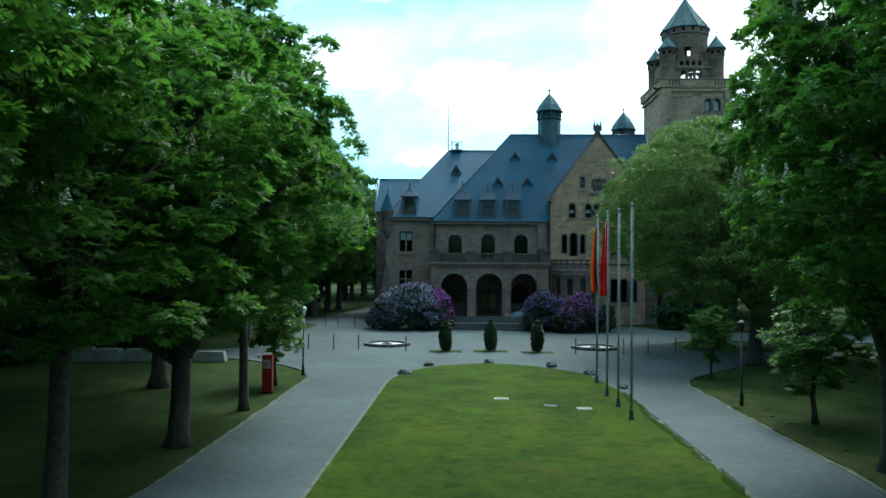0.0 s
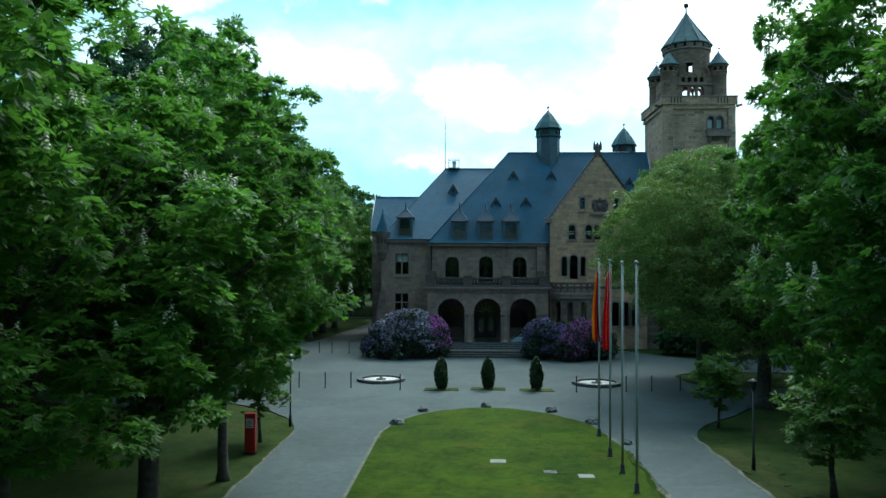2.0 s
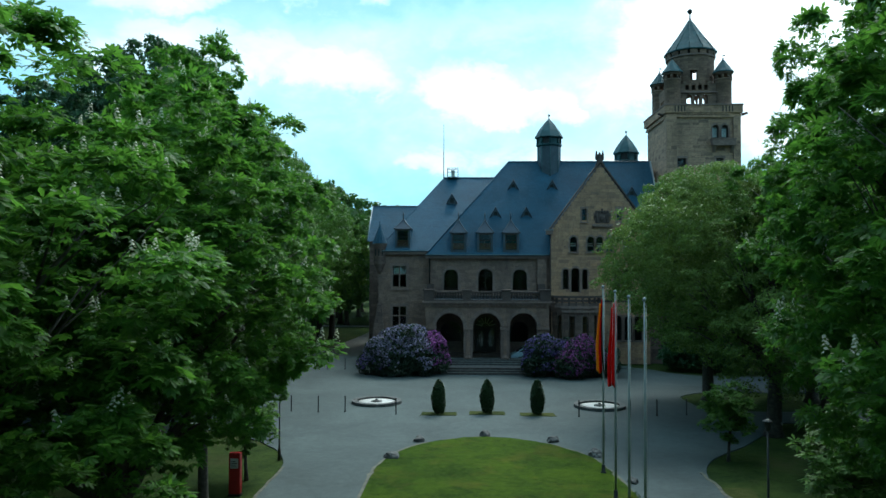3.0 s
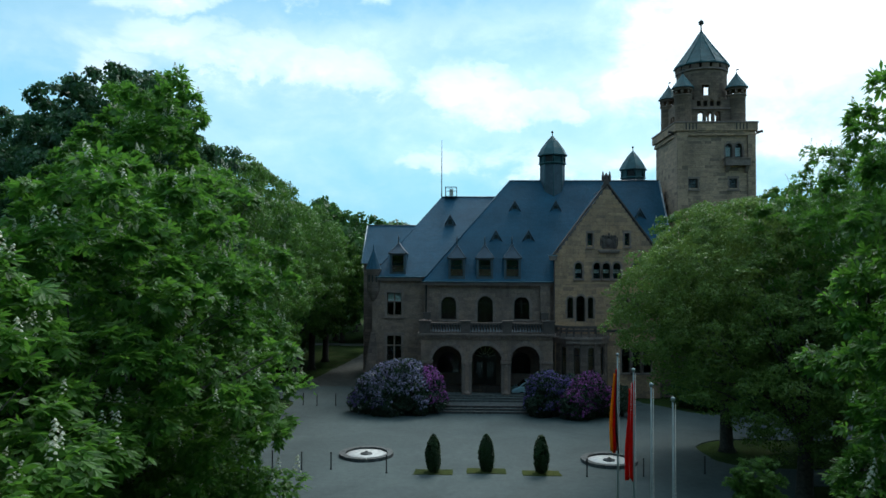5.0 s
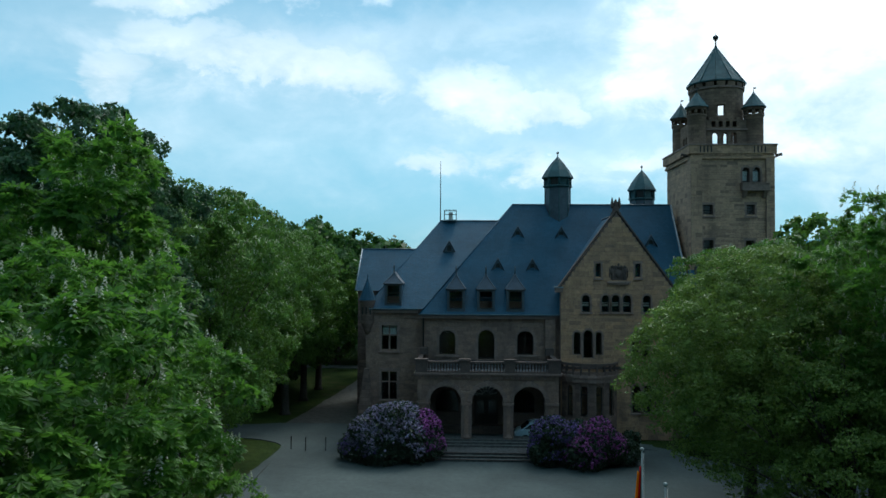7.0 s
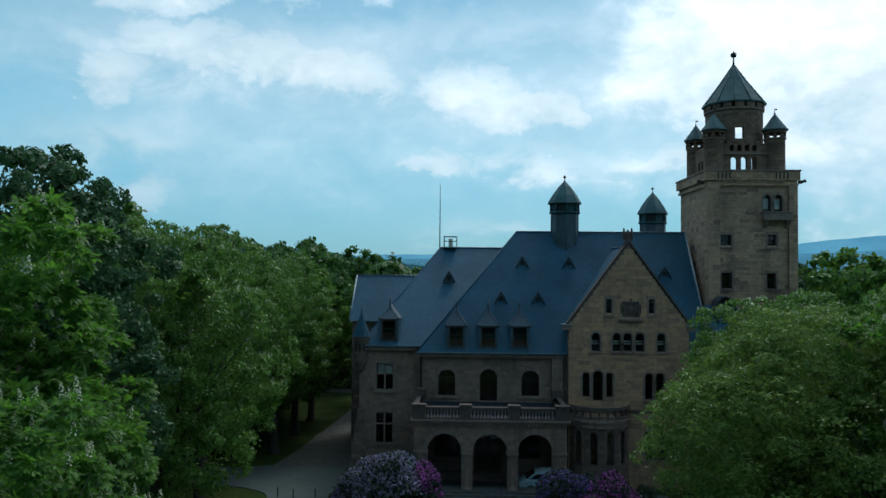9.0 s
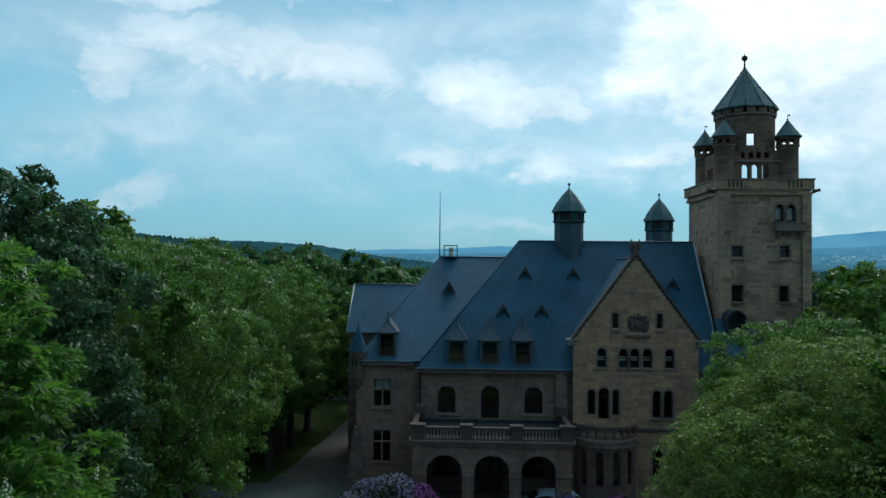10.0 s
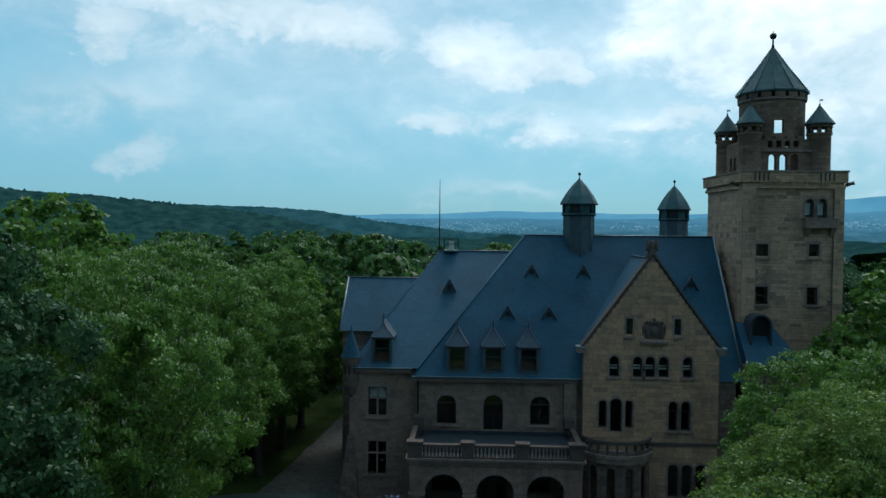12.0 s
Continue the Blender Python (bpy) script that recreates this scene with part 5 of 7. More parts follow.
    for (a, b), (c, d) in zip(piers, piers[1:]):
        baluster_row(porch, b, c, Y_PORCH + 0.04, 5.54, 6.1, 11)
    for x in (xl + 0.05, xr - 0.05):
        part("side_rail", boxes((x - 0.16, x + 0.16, Y_PORCH + 0.3, Y_MAIN, 6.1, 6.24), (x - 0.14, x + 0.14, Y_PORCH + 0.3, Y_MAIN, 5.44, 5.56)), "weathered", porch)
        for i in range(10):
            y = Y_PORCH + 0.6 + i * 0.42
            part("baluster", lathe(bmesh.new(), [(0.055, 5.56), (0.035, 5.62), (0.07, 5.75), (0.03, 6.0), (0.055, 6.1)], x, y, 8), "weathered", porch)
    for x in (xl - 0.1, xr - 0.5):
        part("end_block", boxes((x, x + 0.6, 65.9, Y_MAIN, 6.24, 6.75)), "weathered", porch)
    # terrace and steps
    part("terrace", boxes((-4.6, 7.6, 60.0, 61.5, 0.0, 0.45)), "granite", porch, "dark paved terrace before the porch")
    part("porch_floor", boxes((-4.6, 7.6, 61.82, 63.0, 0.0, FLOOR)), "granite", porch, "dark stone porch floor")
    part("threshold", boxes((-4.6, 7.6, 66.2, Y_MAIN, 0.0, FLOOR)), "coursed", porch)
    part("drive_lane", boxes((-4.6, 7.6, 63.0, 66.2, 0.0, 0.26)), "asphalt", porch, "sunken drive lane through the porch")
    for i in range(3):
        part("step", boxes((-2.5 - 0.02 * (2 - i), 4.3 + 0.02 * (2 - i), 59.1 + 0.3 * i, 60.02, 0.15 * i, 0.15 * (i + 1) - (0.002 if i == 2 else 0))), "granite", porch)
        part("step_nosing", boxes((-2.52, 4.32, 59.08 + 0.3 * i, 59.15 + 0.3 * i, 0.15 * i + 0.115, 0.15 * i + 0.152)), "weathered", porch)
    for i in range(2):
        part("upper_step", boxes((-4.0, 7.0, 61.2 + 0.3 * i, 61.84, 0.45 if i == 0 else 0.58, 0.58 if i == 0 else 0.72)), "granite", porch)
    for x0, x1 in ((-3.2, -2.55), (4.35, 5.0)):
        part("stair_cheek", boxes((x0, x1, 59.3, 60.6, 0, 0.62)), "weathered", porch)
    # ramp for carriages at the side
    bm = bmesh.new()
    solid(bm, [(7.6, 63.0, 0), (13.0, 63.0, 0), (13.0, 64.6, 0), (7.6, 64.6, 0)], [(7.6, 63.0, 0.26), (12.98, 63.0, 0.01), (12.98, 64.6, 0.01), (7.6, 64.6, 0.26)])
    part("ramp", bm, "asphalt", porch)
    return porch


def build_tower():
    tower = thing("castle_tower", "square sandstone castle tower crowned by turrets and a round belvedere", "tower")
    xl, xr, yf, yb = 17.15, 23.4, Y_TOWER, 75.7
    win = [(18.0, 18.75, 17.0, 17.88, False), (21.36, 22.0, 17.0, 17.9, False), (18.02, 18.78, 13.95, 15.1, False), (21.3, 21.95, 13.95, 15.1, False),
           (21.05, 21.62, 19.62, 20.85, True), (21.85, 22.45, 19.62, 20.85, True)]
    spans = block_spans(xl, xr, 0.3, 21.55, win, RNG, 0.23, (0.4, 1.0), grow=0.04)
    w = faced_wall(tower, [(xl, 0), (xr, 0), (xr, 21.6), (xl, 21.6)], win, facing_front(yf), 0.6, spans, "tower_stone", "rough squared tower wall", single=15.5)
    for o in win:
        surround(w, o, facing_front(yf), 0.14, 0.04, sill=o[2] < 19)
    # pale blinds added in the paired windows stand in for reflected sky
    for o in win:
        window(tower, o, facing_front(yf), 0.25, (1, 2) if not o[4] else (1, 1), 0.85 if o[4] else 0.0)
    # the other faces
    left = part("wall", pierced(bmesh.new(), [(yf + 0.6, 0), (yb, 0), (yb, 21.6), (yf + 0.6, 21.6)], [], facing_left(xl), 0.6), "mortar", tower)
    facing(left, block_spans(yf, yb, 8.0, 21.55, [], RNG, 0.3, (0.4, 0.9)), facing_left(xl), "tower_stone")
    part("wall", boxes((xr - 0.6, xr, yf + 0.6, yb, 0, 21.6), (xl + 0.6, xr - 0.6, yb - 0.6, yb, 0, 21.6)), "coursed", tower)
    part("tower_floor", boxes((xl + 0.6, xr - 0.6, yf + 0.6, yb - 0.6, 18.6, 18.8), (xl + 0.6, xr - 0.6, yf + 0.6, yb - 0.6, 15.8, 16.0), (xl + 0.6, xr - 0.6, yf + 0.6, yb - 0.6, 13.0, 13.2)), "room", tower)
    # corner pilasters
    for a, b in ((xl - 0.12, xl + 0.75), (xr - 0.55, xr + 0.1)):
        p = part("corner_pier", boxes((a, b, yf - 0.16, yf + 0.3, 0, 21.6)), "mortar", tower)
        facing(p, block_spans(a, b, 8.0, 21.55, [], RNG, 0.3, (0.35, 0.6)), facing_front(yf - 0.16), "tower_stone")
    p = part("corner_pier", boxes((xl - 0.13, xl + 0.3, yf - 0.15, yf + 0.8, 0, 21.6)), "mortar", tower)
    facing(p, block_spans(yf - 0.15, yf + 0.8, 8.0, 21.55, [], RNG, 0.3, (0.35, 0.6)), facing_left(xl - 0.13), "tower_stone")
    # oriel balcony under the paired windows
    ori = part("oriel_balcony", boxes((20.9, 22.95, yf - 0.55, yf, 18.95, 19.5)), "dressed", tower, "small stone balcony on corbels")
    part("balcony_cap", boxes((20.85, 23.0, yf - 0.6, yf, 19.5, 19.58)), "dressed", ori)
    for x in (21.05, 22.6):
        bm = bmesh.new()
        solid(bm, [(x, yf - 0.12, 18.4), (x + 0.25, yf - 0.12, 18.4), (x + 0.25, yf, 18.4), (x, yf, 18.4)], [(x, yf - 0.5, 18.95), (x + 0.25, yf - 0.5, 18.95), (x + 0.25, yf, 18.95), (x, yf, 18.95)])
        part("corbel", bm, "dressed", ori)
    # corbel table and parapet
    cx0, cx1, cy0, cy1 = xl - 0.30, xr + 0.26, yf - 0.24, yb + 0.30
    part("corbel_band", boxes((xl - 0.17, xr + 0.15, yf - 0.17, yb + 0.17, 21.5, 21.72), (xl - 0.1, xr + 0.1, yf - 0.1, yb + 0.1, 21.72, 21.9)), "tower_course", tower)
    for i in range(22):
        x = xl + 0.9 + (xr - xl - 1.7) * (i + 0.5) / 22
        part("corbel", boxes((x - 0.07, x + 0.07, yf - 0.20, yf - 0.1, 21.74, 21.9)), "tower_stone", tower)
    par = part("parapet", boxes((cx0, cx1, cy0, cy0 + 0.45, 21.9, 22.55), (cx0, cx0 + 0.45, cy0 + 0.45, cy1, 21.9, 22.55), (cx1 - 0.45, cx1, cy0 + 0.45, cy1, 21.9, 22.55), (cx0 + 0.45, cx1 - 0.45, cy1 - 0.45, cy1, 21.9, 22.55)), "tower_course", tower)
    part("parapet_cap", boxes((cx0 - 0.06, cx1 + 0.06, cy0 - 0.06, cy0 + 0.5, 22.55, 22.66), (cx0 - 0.06, cx0 + 0.5, cy0 + 0.5, cy1, 22.55, 22.66), (cx1 - 0.5, cx1 + 0.06, cy0 + 0.5, cy1, 22.55, 22.66)), "dressed", par)
    # black strips on the uncut face represent the shaded slots
    for x in [cx0 + 0.9 + 0.28 * i for i in range(4)] + [cx1 - 0.9 - 0.28 * i for i in range(4)]:
        part("parapet_slot", boxes((x - 0.05, x + 0.05, cy0 - 0.012, cy0 + 0.02, 21.98, 22.5)), "iron", par)
    part("deck", boxes((cx0 + 0.4, cx1 - 0.4, cy0 + 0.4, cy1 - 0.4, 21.6, 21.95)), "lead", tower)
    for x, s, y in ((cx0, -1, cy0 + 0.5), (cx1, 1, cy0 + 0.3)):
        part("gargoyle", tube(bmesh.new(), [(x, y, 21.75), (x + s * 0.25, y - 0.05, 21.82), (x + s * 0.42, y - 0.08, 21.88), (x + s * 0.5, y - 0.08, 21.78)], [0.15, 0.11, 0.12, 0.05], 7), "weathered", tower, "stone water spout")
    # corner turrets
    corners = [(18.0, 70.0), (22.55, 70.0), (18.0, 74.4)]
    for x, y in corners:
        t = part("turret", lathe(bmesh.new(), [(0.76, 21.9), (0.76, 22.3), (0.72, 22.4), (0.72, 25.05), (0.80, 25.15), (0.80, 25.25)], x, y, 16), "crown_stone", tower, "round stone corner turret with a conical cap")
        for i in range(8):
            a = radians(23.2) + 2 * math.pi * i / 8
            part("turret_pier", tube(bmesh.new(), [(x + 0.66 * math.cos(a), y + 0.66 * math.sin(a), 25.25), (x + 0.66 * math.cos(a), y + 0.66 * math.sin(a), 25.62)], [0.12, 0.12], 6), "crown_stone", t)
        part("turret_band", lathe(bmesh.new(), [(0.80, 25.6), (0.82, 25.85), (0.6, 25.9)], x, y, 16), "crown_stone", t)
        part("turret_cap", lathe(bmesh.new(), [(0.96, 25.84), (0.94, 25.90), (0.62, 26.32), (0.32, 26.74), (0.05, 27.12)], x, y, 12, 0.0, False), "copper", t)
        part("vane", tube(bmesh.new(), [(x, y, 27.0), (x, y, 27.55)], [0.03, 0.015], 5), "iron", t)
        part("vane_ball", lathe(bmesh.new(), [(0, 27.1), (0.08, 27.17), (0, 27.25)], x, y, 8), "iron", t)
        part("vane_flag", boxes((x, x + 0.2, y - 0.01, y + 0.01, 27.42, 27.52)), "iron", t)
    # arcaded gallery between the turrets
    cx, cy = 20.28, 72.2
    for y0, n_hole in ((69.75, 3), (74.35, 4)):
        hol = [(19.05 + 0.72 * i + 0.12, 19.05 + 0.72 * i + 0.62, 22.6, 23.85, True) for i in range(3)] if n_hole == 3 else [(18.85, 19.75, 22.3, 24.7, True), (20.45, 21.55, 22.3, 24.7, True), (21.62, 22.35, 22.3, 24.7, True), (22.45, 22.8, 22.3, 24.5, True)]
        x1 = 22.0 if n_hole == 3 else 23.0
        if n_hole == 3:
            hol += [(19.0 + 0.56 * i + 0.1, 19.0 + 0.56 * i + 0.44, 24.28, 24.75, False) for i in range(4)]
        part("gallery", pierced(bmesh.new(), [(18.6, 21.95), (x1, 21.95), (x1, 24.85), (18.6, 24.85)], [opening_loop(o) for o in hol], facing_front(y0), 0.35), "crown_stone", tower, "arcaded stone gallery")
        if n_hole == 4:
            continue
        part("gallery_ledge", boxes((18.5, 22.05, y0 - 0.12, y0 + 0.4, 24.0, 24.14)), "dressed", tower)
        for i in range(5):
            x = 18.9 + 0.72 * i
            part("merlon", boxes((x, x + 0.3, y0 - 0.03, y0 + 0.36, 24.85, 25.05)), "crown_stone", tower)
    for x0 in (17.75, 22.3):
        hol = [(70.9 + 0.72 * i + 0.12, 70.9 + 0.72 * i + 0.62, 22.6, 23.85, True) for i in range(3)]
        part("gallery", pierced(bmesh.new(), [(70.5, 21.95), (73.9, 21.95), (73.9, 24.85), (70.5, 24.85)], [opening_loop(o) for o in hol], facing_left(x0), 0.35), "crown_stone", tower)
    # round belvedere: a ring of wall with openings you can see through
    def drum(r0, r1, z0, z1, skip=()):
        bm = bmesh.new()
        n = 64
        for i in range(n):
            if i in skip:
                continue
            a, b = 2 * math.pi * i / n, 2 * math.pi * (i + 1) / n
            q = [(cx + r * math.cos(t), cy + r * math.sin(t)) for r, t in ((r1, a), (r1, b), (r0, b), (r0, a))]
            solid(bm, [(*p, z0) for p in q], [(*p, z1) for p in q])
        bmesh.ops.remove_doubles(bm, verts=bm.verts, dist=0.001)
        bmesh.ops.recalc_face_normals(bm, faces=bm.faces)
        return bm
    see = {45, 46, 47, 6, 7, 8, 9, 10, 11, 30, 31, 62, 63}
    part("belvedere_wall", drum(1.75, 2.12, 24.8, 25.3), "crown_stone", tower, "round stone belvedere")
    part("belvedere_wall", drum(1.75, 2.12, 25.3, 26.2, see), "crown_stone", tower)
    part("belvedere_wall", drum(1.75, 2.12, 26.2, 26.95, {6, 7, 8, 9, 10, 11}), "crown_stone", tower)
    part("belvedere_wall", drum(1.75, 2.12, 26.95, 27.75), "crown_stone", tower)
    part("belvedere_core", drum(1.6, 2.0, 21.95, 24.8, set(range(64)) - {30, 31, 32, 33}), "crown_stone", tower)
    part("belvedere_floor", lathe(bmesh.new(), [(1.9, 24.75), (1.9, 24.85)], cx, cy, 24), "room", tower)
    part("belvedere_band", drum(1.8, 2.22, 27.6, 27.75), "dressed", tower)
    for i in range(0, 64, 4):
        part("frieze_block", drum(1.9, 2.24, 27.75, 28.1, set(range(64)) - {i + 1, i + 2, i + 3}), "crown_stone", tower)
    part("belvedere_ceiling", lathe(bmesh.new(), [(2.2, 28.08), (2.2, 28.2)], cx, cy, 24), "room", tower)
    part("belvedere_cap", lathe(bmesh.new(), [(2.38, 28.14), (2.38, 28.24), (1.7, 29.15), (1.0, 30.1), (0.12, 31.45)], cx, cy, 12, 0.2, False), "copper", tower, "dark pointed metal cap")
    for i in range(12):
        a = 0.2 + 2 * math.pi * i / 12
        part("cap_seam", tube(bmesh.new(), [(cx + 2.37 * math.cos(a), cy + 2.38 * math.sin(a), 28.26), (cx + 1.0 * math.cos(a), cy + 1.0 * math.sin(a), 30.12), (cx + 0.12 * math.cos(a), cy + 0.12 * math.sin(a), 31.45)], [0.028, 0.022, 0.015], 5), "copper", tower)
    part("cap_finial", lathe(bmesh.new(), [(0.12, 31.4), (0.06, 31.7), (0.06, 32.05), (0.2, 32.15), (0.24, 32.3), (0.18, 32.44), (0.04, 32.5), (0.0, 32.7)], cx, cy, 12), "iron", tower)
    return tower


build_house()
build_porch()
build_tower()
lantern("roof_lantern", 7.16, 73.0, 16.9, 1.08, 19.75, 20.55, 22.75, 1.36)
lantern("roof_lantern", 16.45, 82.3, 15.9, 1.15, 19.6, 20.5, 22.9, 1.42)

# ---- trees ----


def mesh_part(name, verts, faces, mat, parent, label=""):
    me = bpy.data.meshes.new(name)
    me.from_pydata(verts.tolist() if isinstance(verts, np.ndarray) else verts, [], faces.tolist() if isinstance(faces, np.ndarray) else faces)
    me.materials.append(M[mat])
    ob = new(name, me)
    ob.parent = parent
    return tagged(ob, label)


def unit(a):
    return a / np.maximum(np.linalg.norm(a, axis=-1, keepdims=True), 1e-6)


def crown_lobes(rng, R, z0, z1, count, lean=(0.0, 0.0), taper=0.12, tips=()):
    """Lumps of growth over a crown that eases or tapers towards its top: centres and sizes."""
    lobes = []
    mid, half = (z0 + z1) / 2, (z1 - z0) / 2
    for i in range(count):
        u = (i + 0.5) / count
        h = 1 - 2 * u
        a = i * 2.39996 + rng.uniform(-0.35, 0.35)
        s = math.sqrt(max(0, 1 - h * h))
        k = rng.uniform(0.62, 0.88)
        # a crown is widest below its middle
        wide = 1.0 if h < 0 else 1.0 - taper * h
        size = R * rng.uniform(0.20, 0.36) * (1.0 if h < 0 else 1.0 - 0.5 * taper * h)
        z = mid + half * k * h
        grow = min(1.0, max(0.0, 1.6 * (z - z0) / (z1 - z0)))
        lobes.append((R * k * s * math.cos(a) * wide + lean[0] * grow, R * k * s * math.sin(a) * wide + lean[1] * grow, z, size))
    for i in range(count // 4):
        lobes.append((rng.gauss(0, R * 0.25) + lean[0], rng.gauss(0, R * 0.25) + lean[1], mid + rng.uniform(-0.3, 0.4) * half, R * 0.38))
    return np.array(lobes + list(tips))


def leaf_seats(nrng, lobes, count, tufts=9):
    """Places on tufts of growth over the outside of the lumps, with the way each leaf faces; creases between the lumps stay open and dark."""
    n = len(lobes)
    td = unit(nrng.normal(size=(n, tufts, 3)) + np.array([0, 0, 0.35]))
    tc = lobes[:, None, :3] + td * lobes[:, None, 3:4] * np.array([1.0, 1.0, 0.80]) * nrng.uniform(0.66, 0.98, (n, tufts, 1))
    tr = lobes[:, None, 3] * nrng.uniform(0.22, 0.44, (n, tufts))
    area = lobes[:, 3] ** 2
    many = int(count * 2.4)
    pick = nrng.choice(n, many, p=area / area.sum())
    sub = nrng.integers(0, tufts, many)
    d = unit(nrng.normal(size=(many, 3)) + td[pick, sub] * 0.55 + np.array([0, 0, 0.55]))
    r = tr[pick, sub] * nrng.uniform(0.5, 1.1, many) ** 0.5
    p = tc[pick, sub] + d * r[:, None] * np.array([1.0, 1.0, 0.60])
    buried = np.zeros(many, bool)
    for i in range(n):
        q = (p - lobes[i, :3]) / (lobes[i, 3] * np.array([1.0, 1.0, 0.85]))
        buried |= (pick != i) & ((q * q).sum(1) < 0.55)
    keep = np.flatnonzero(~buried | (nrng.random(many) < 0.10))[:count]
    return p[keep], d[keep]


def palmate(nrng, p, d, size):
    """Horse-chestnut leaves: five drooping leaflets from one point."""
    n = len(p)
    out = unit(d * np.array([1, 1, 0.35]) + nrng.normal(scale=0.35, size=(n, 3)))
    side = unit(np.cross(out, np.array([0, 0, 1.0]) + nrng.normal(scale=0.25, size=(n, 3))))
    V, k = [], 0
    s = size * nrng.uniform(0.7, 1.25, n)[:, None]
    for ang, ln in ((-1.45, 0.75), (-0.75, 0.92), (0.0, 1.0), (0.75, 0.92), (1.45, 0.75)):
        dr = unit(math.cos(ang) * out + math.sin(ang) * side + np.array([0, 0, -0.45]) + nrng.normal(scale=0.10, size=(n, 3)))
        wd = unit(np.cross(dr, np.cross(out, side) + 1e-3)) * s * 0.17
        mid = p + dr * s * ln * 0.62 + np.array([0, 0, 0.04]) * s
        V.append(np.stack([p, mid + wd, p + dr * s * ln, mid - wd], 1))
    v = np.concatenate(V, 0).reshape(-1, 3)
    return v, np.arange(len(v)).reshape(-1, 4)


def sprays(nrng, p, d, size, flat=0.5):
    """Small leafy tufts: two crossed leaf quads a tuft."""
    n = len(p)
    V = []
    for k in range(2):
        face = unit(d + nrng.normal(scale=0.55, size=(n, 3)))
        a = unit(np.cross(face, nrng.normal(size=(n, 3))))
        b = np.cross(face, a)
        s = size * nrng.uniform(0.6, 1.3, n)[:, None]
        q = p + nrng.normal(scale=size * 0.35, size=(n, 3))
        V.append(np.stack([q - a * s * 0.5, q + b * s * 0.33, q + a * s * 0.55, q - b * s * 0.33], 1))
    v = np.concatenate(V, 0).reshape(-1, 3)
    return v, np.arange(len(v)).reshape(-1, 4)


def candles(nrng, p, d, count, size):
    """Upright flower spikes among the upper leaves at the outside of the growth."""
    up = np.flatnonzero((d[:, 2] > 0.35) & (p[:, 2] > np.quantile(p[:, 2], 0.15)))
    p = p[nrng.choice(up, count)]
    V, F, at = [], [], 0
    for c in p:
        s = size * nrng.uniform(0.7, 1.3)
        tilt = nrng.normal(scale=0.12, size=2) * s
        for k in range(14):
            z, a = s * (0.05 + 0.9 * k / 14), k * 2.4
            r = s * 0.20 * (1.05 - k / 14)
            q = c + np.array([r * math.cos(a) + tilt[0] * k / 14, r * math.sin(a) + tilt[1] * k / 14, z])
            e = s * 0.10
            V += [q + np.array([e * math.cos(a), e * math.sin(a), -e * 0.3]), q + np.array([-e * math.sin(a), e * math.cos(a), e * 0.3]), q + np.array([0, 0, e]), q + np.array([e * math.sin(a), -e * math.cos(a), e * 0.2])]
            F.append((at, at + 1, at + 2, at + 3))
            at += 4
    return np.array(V), F


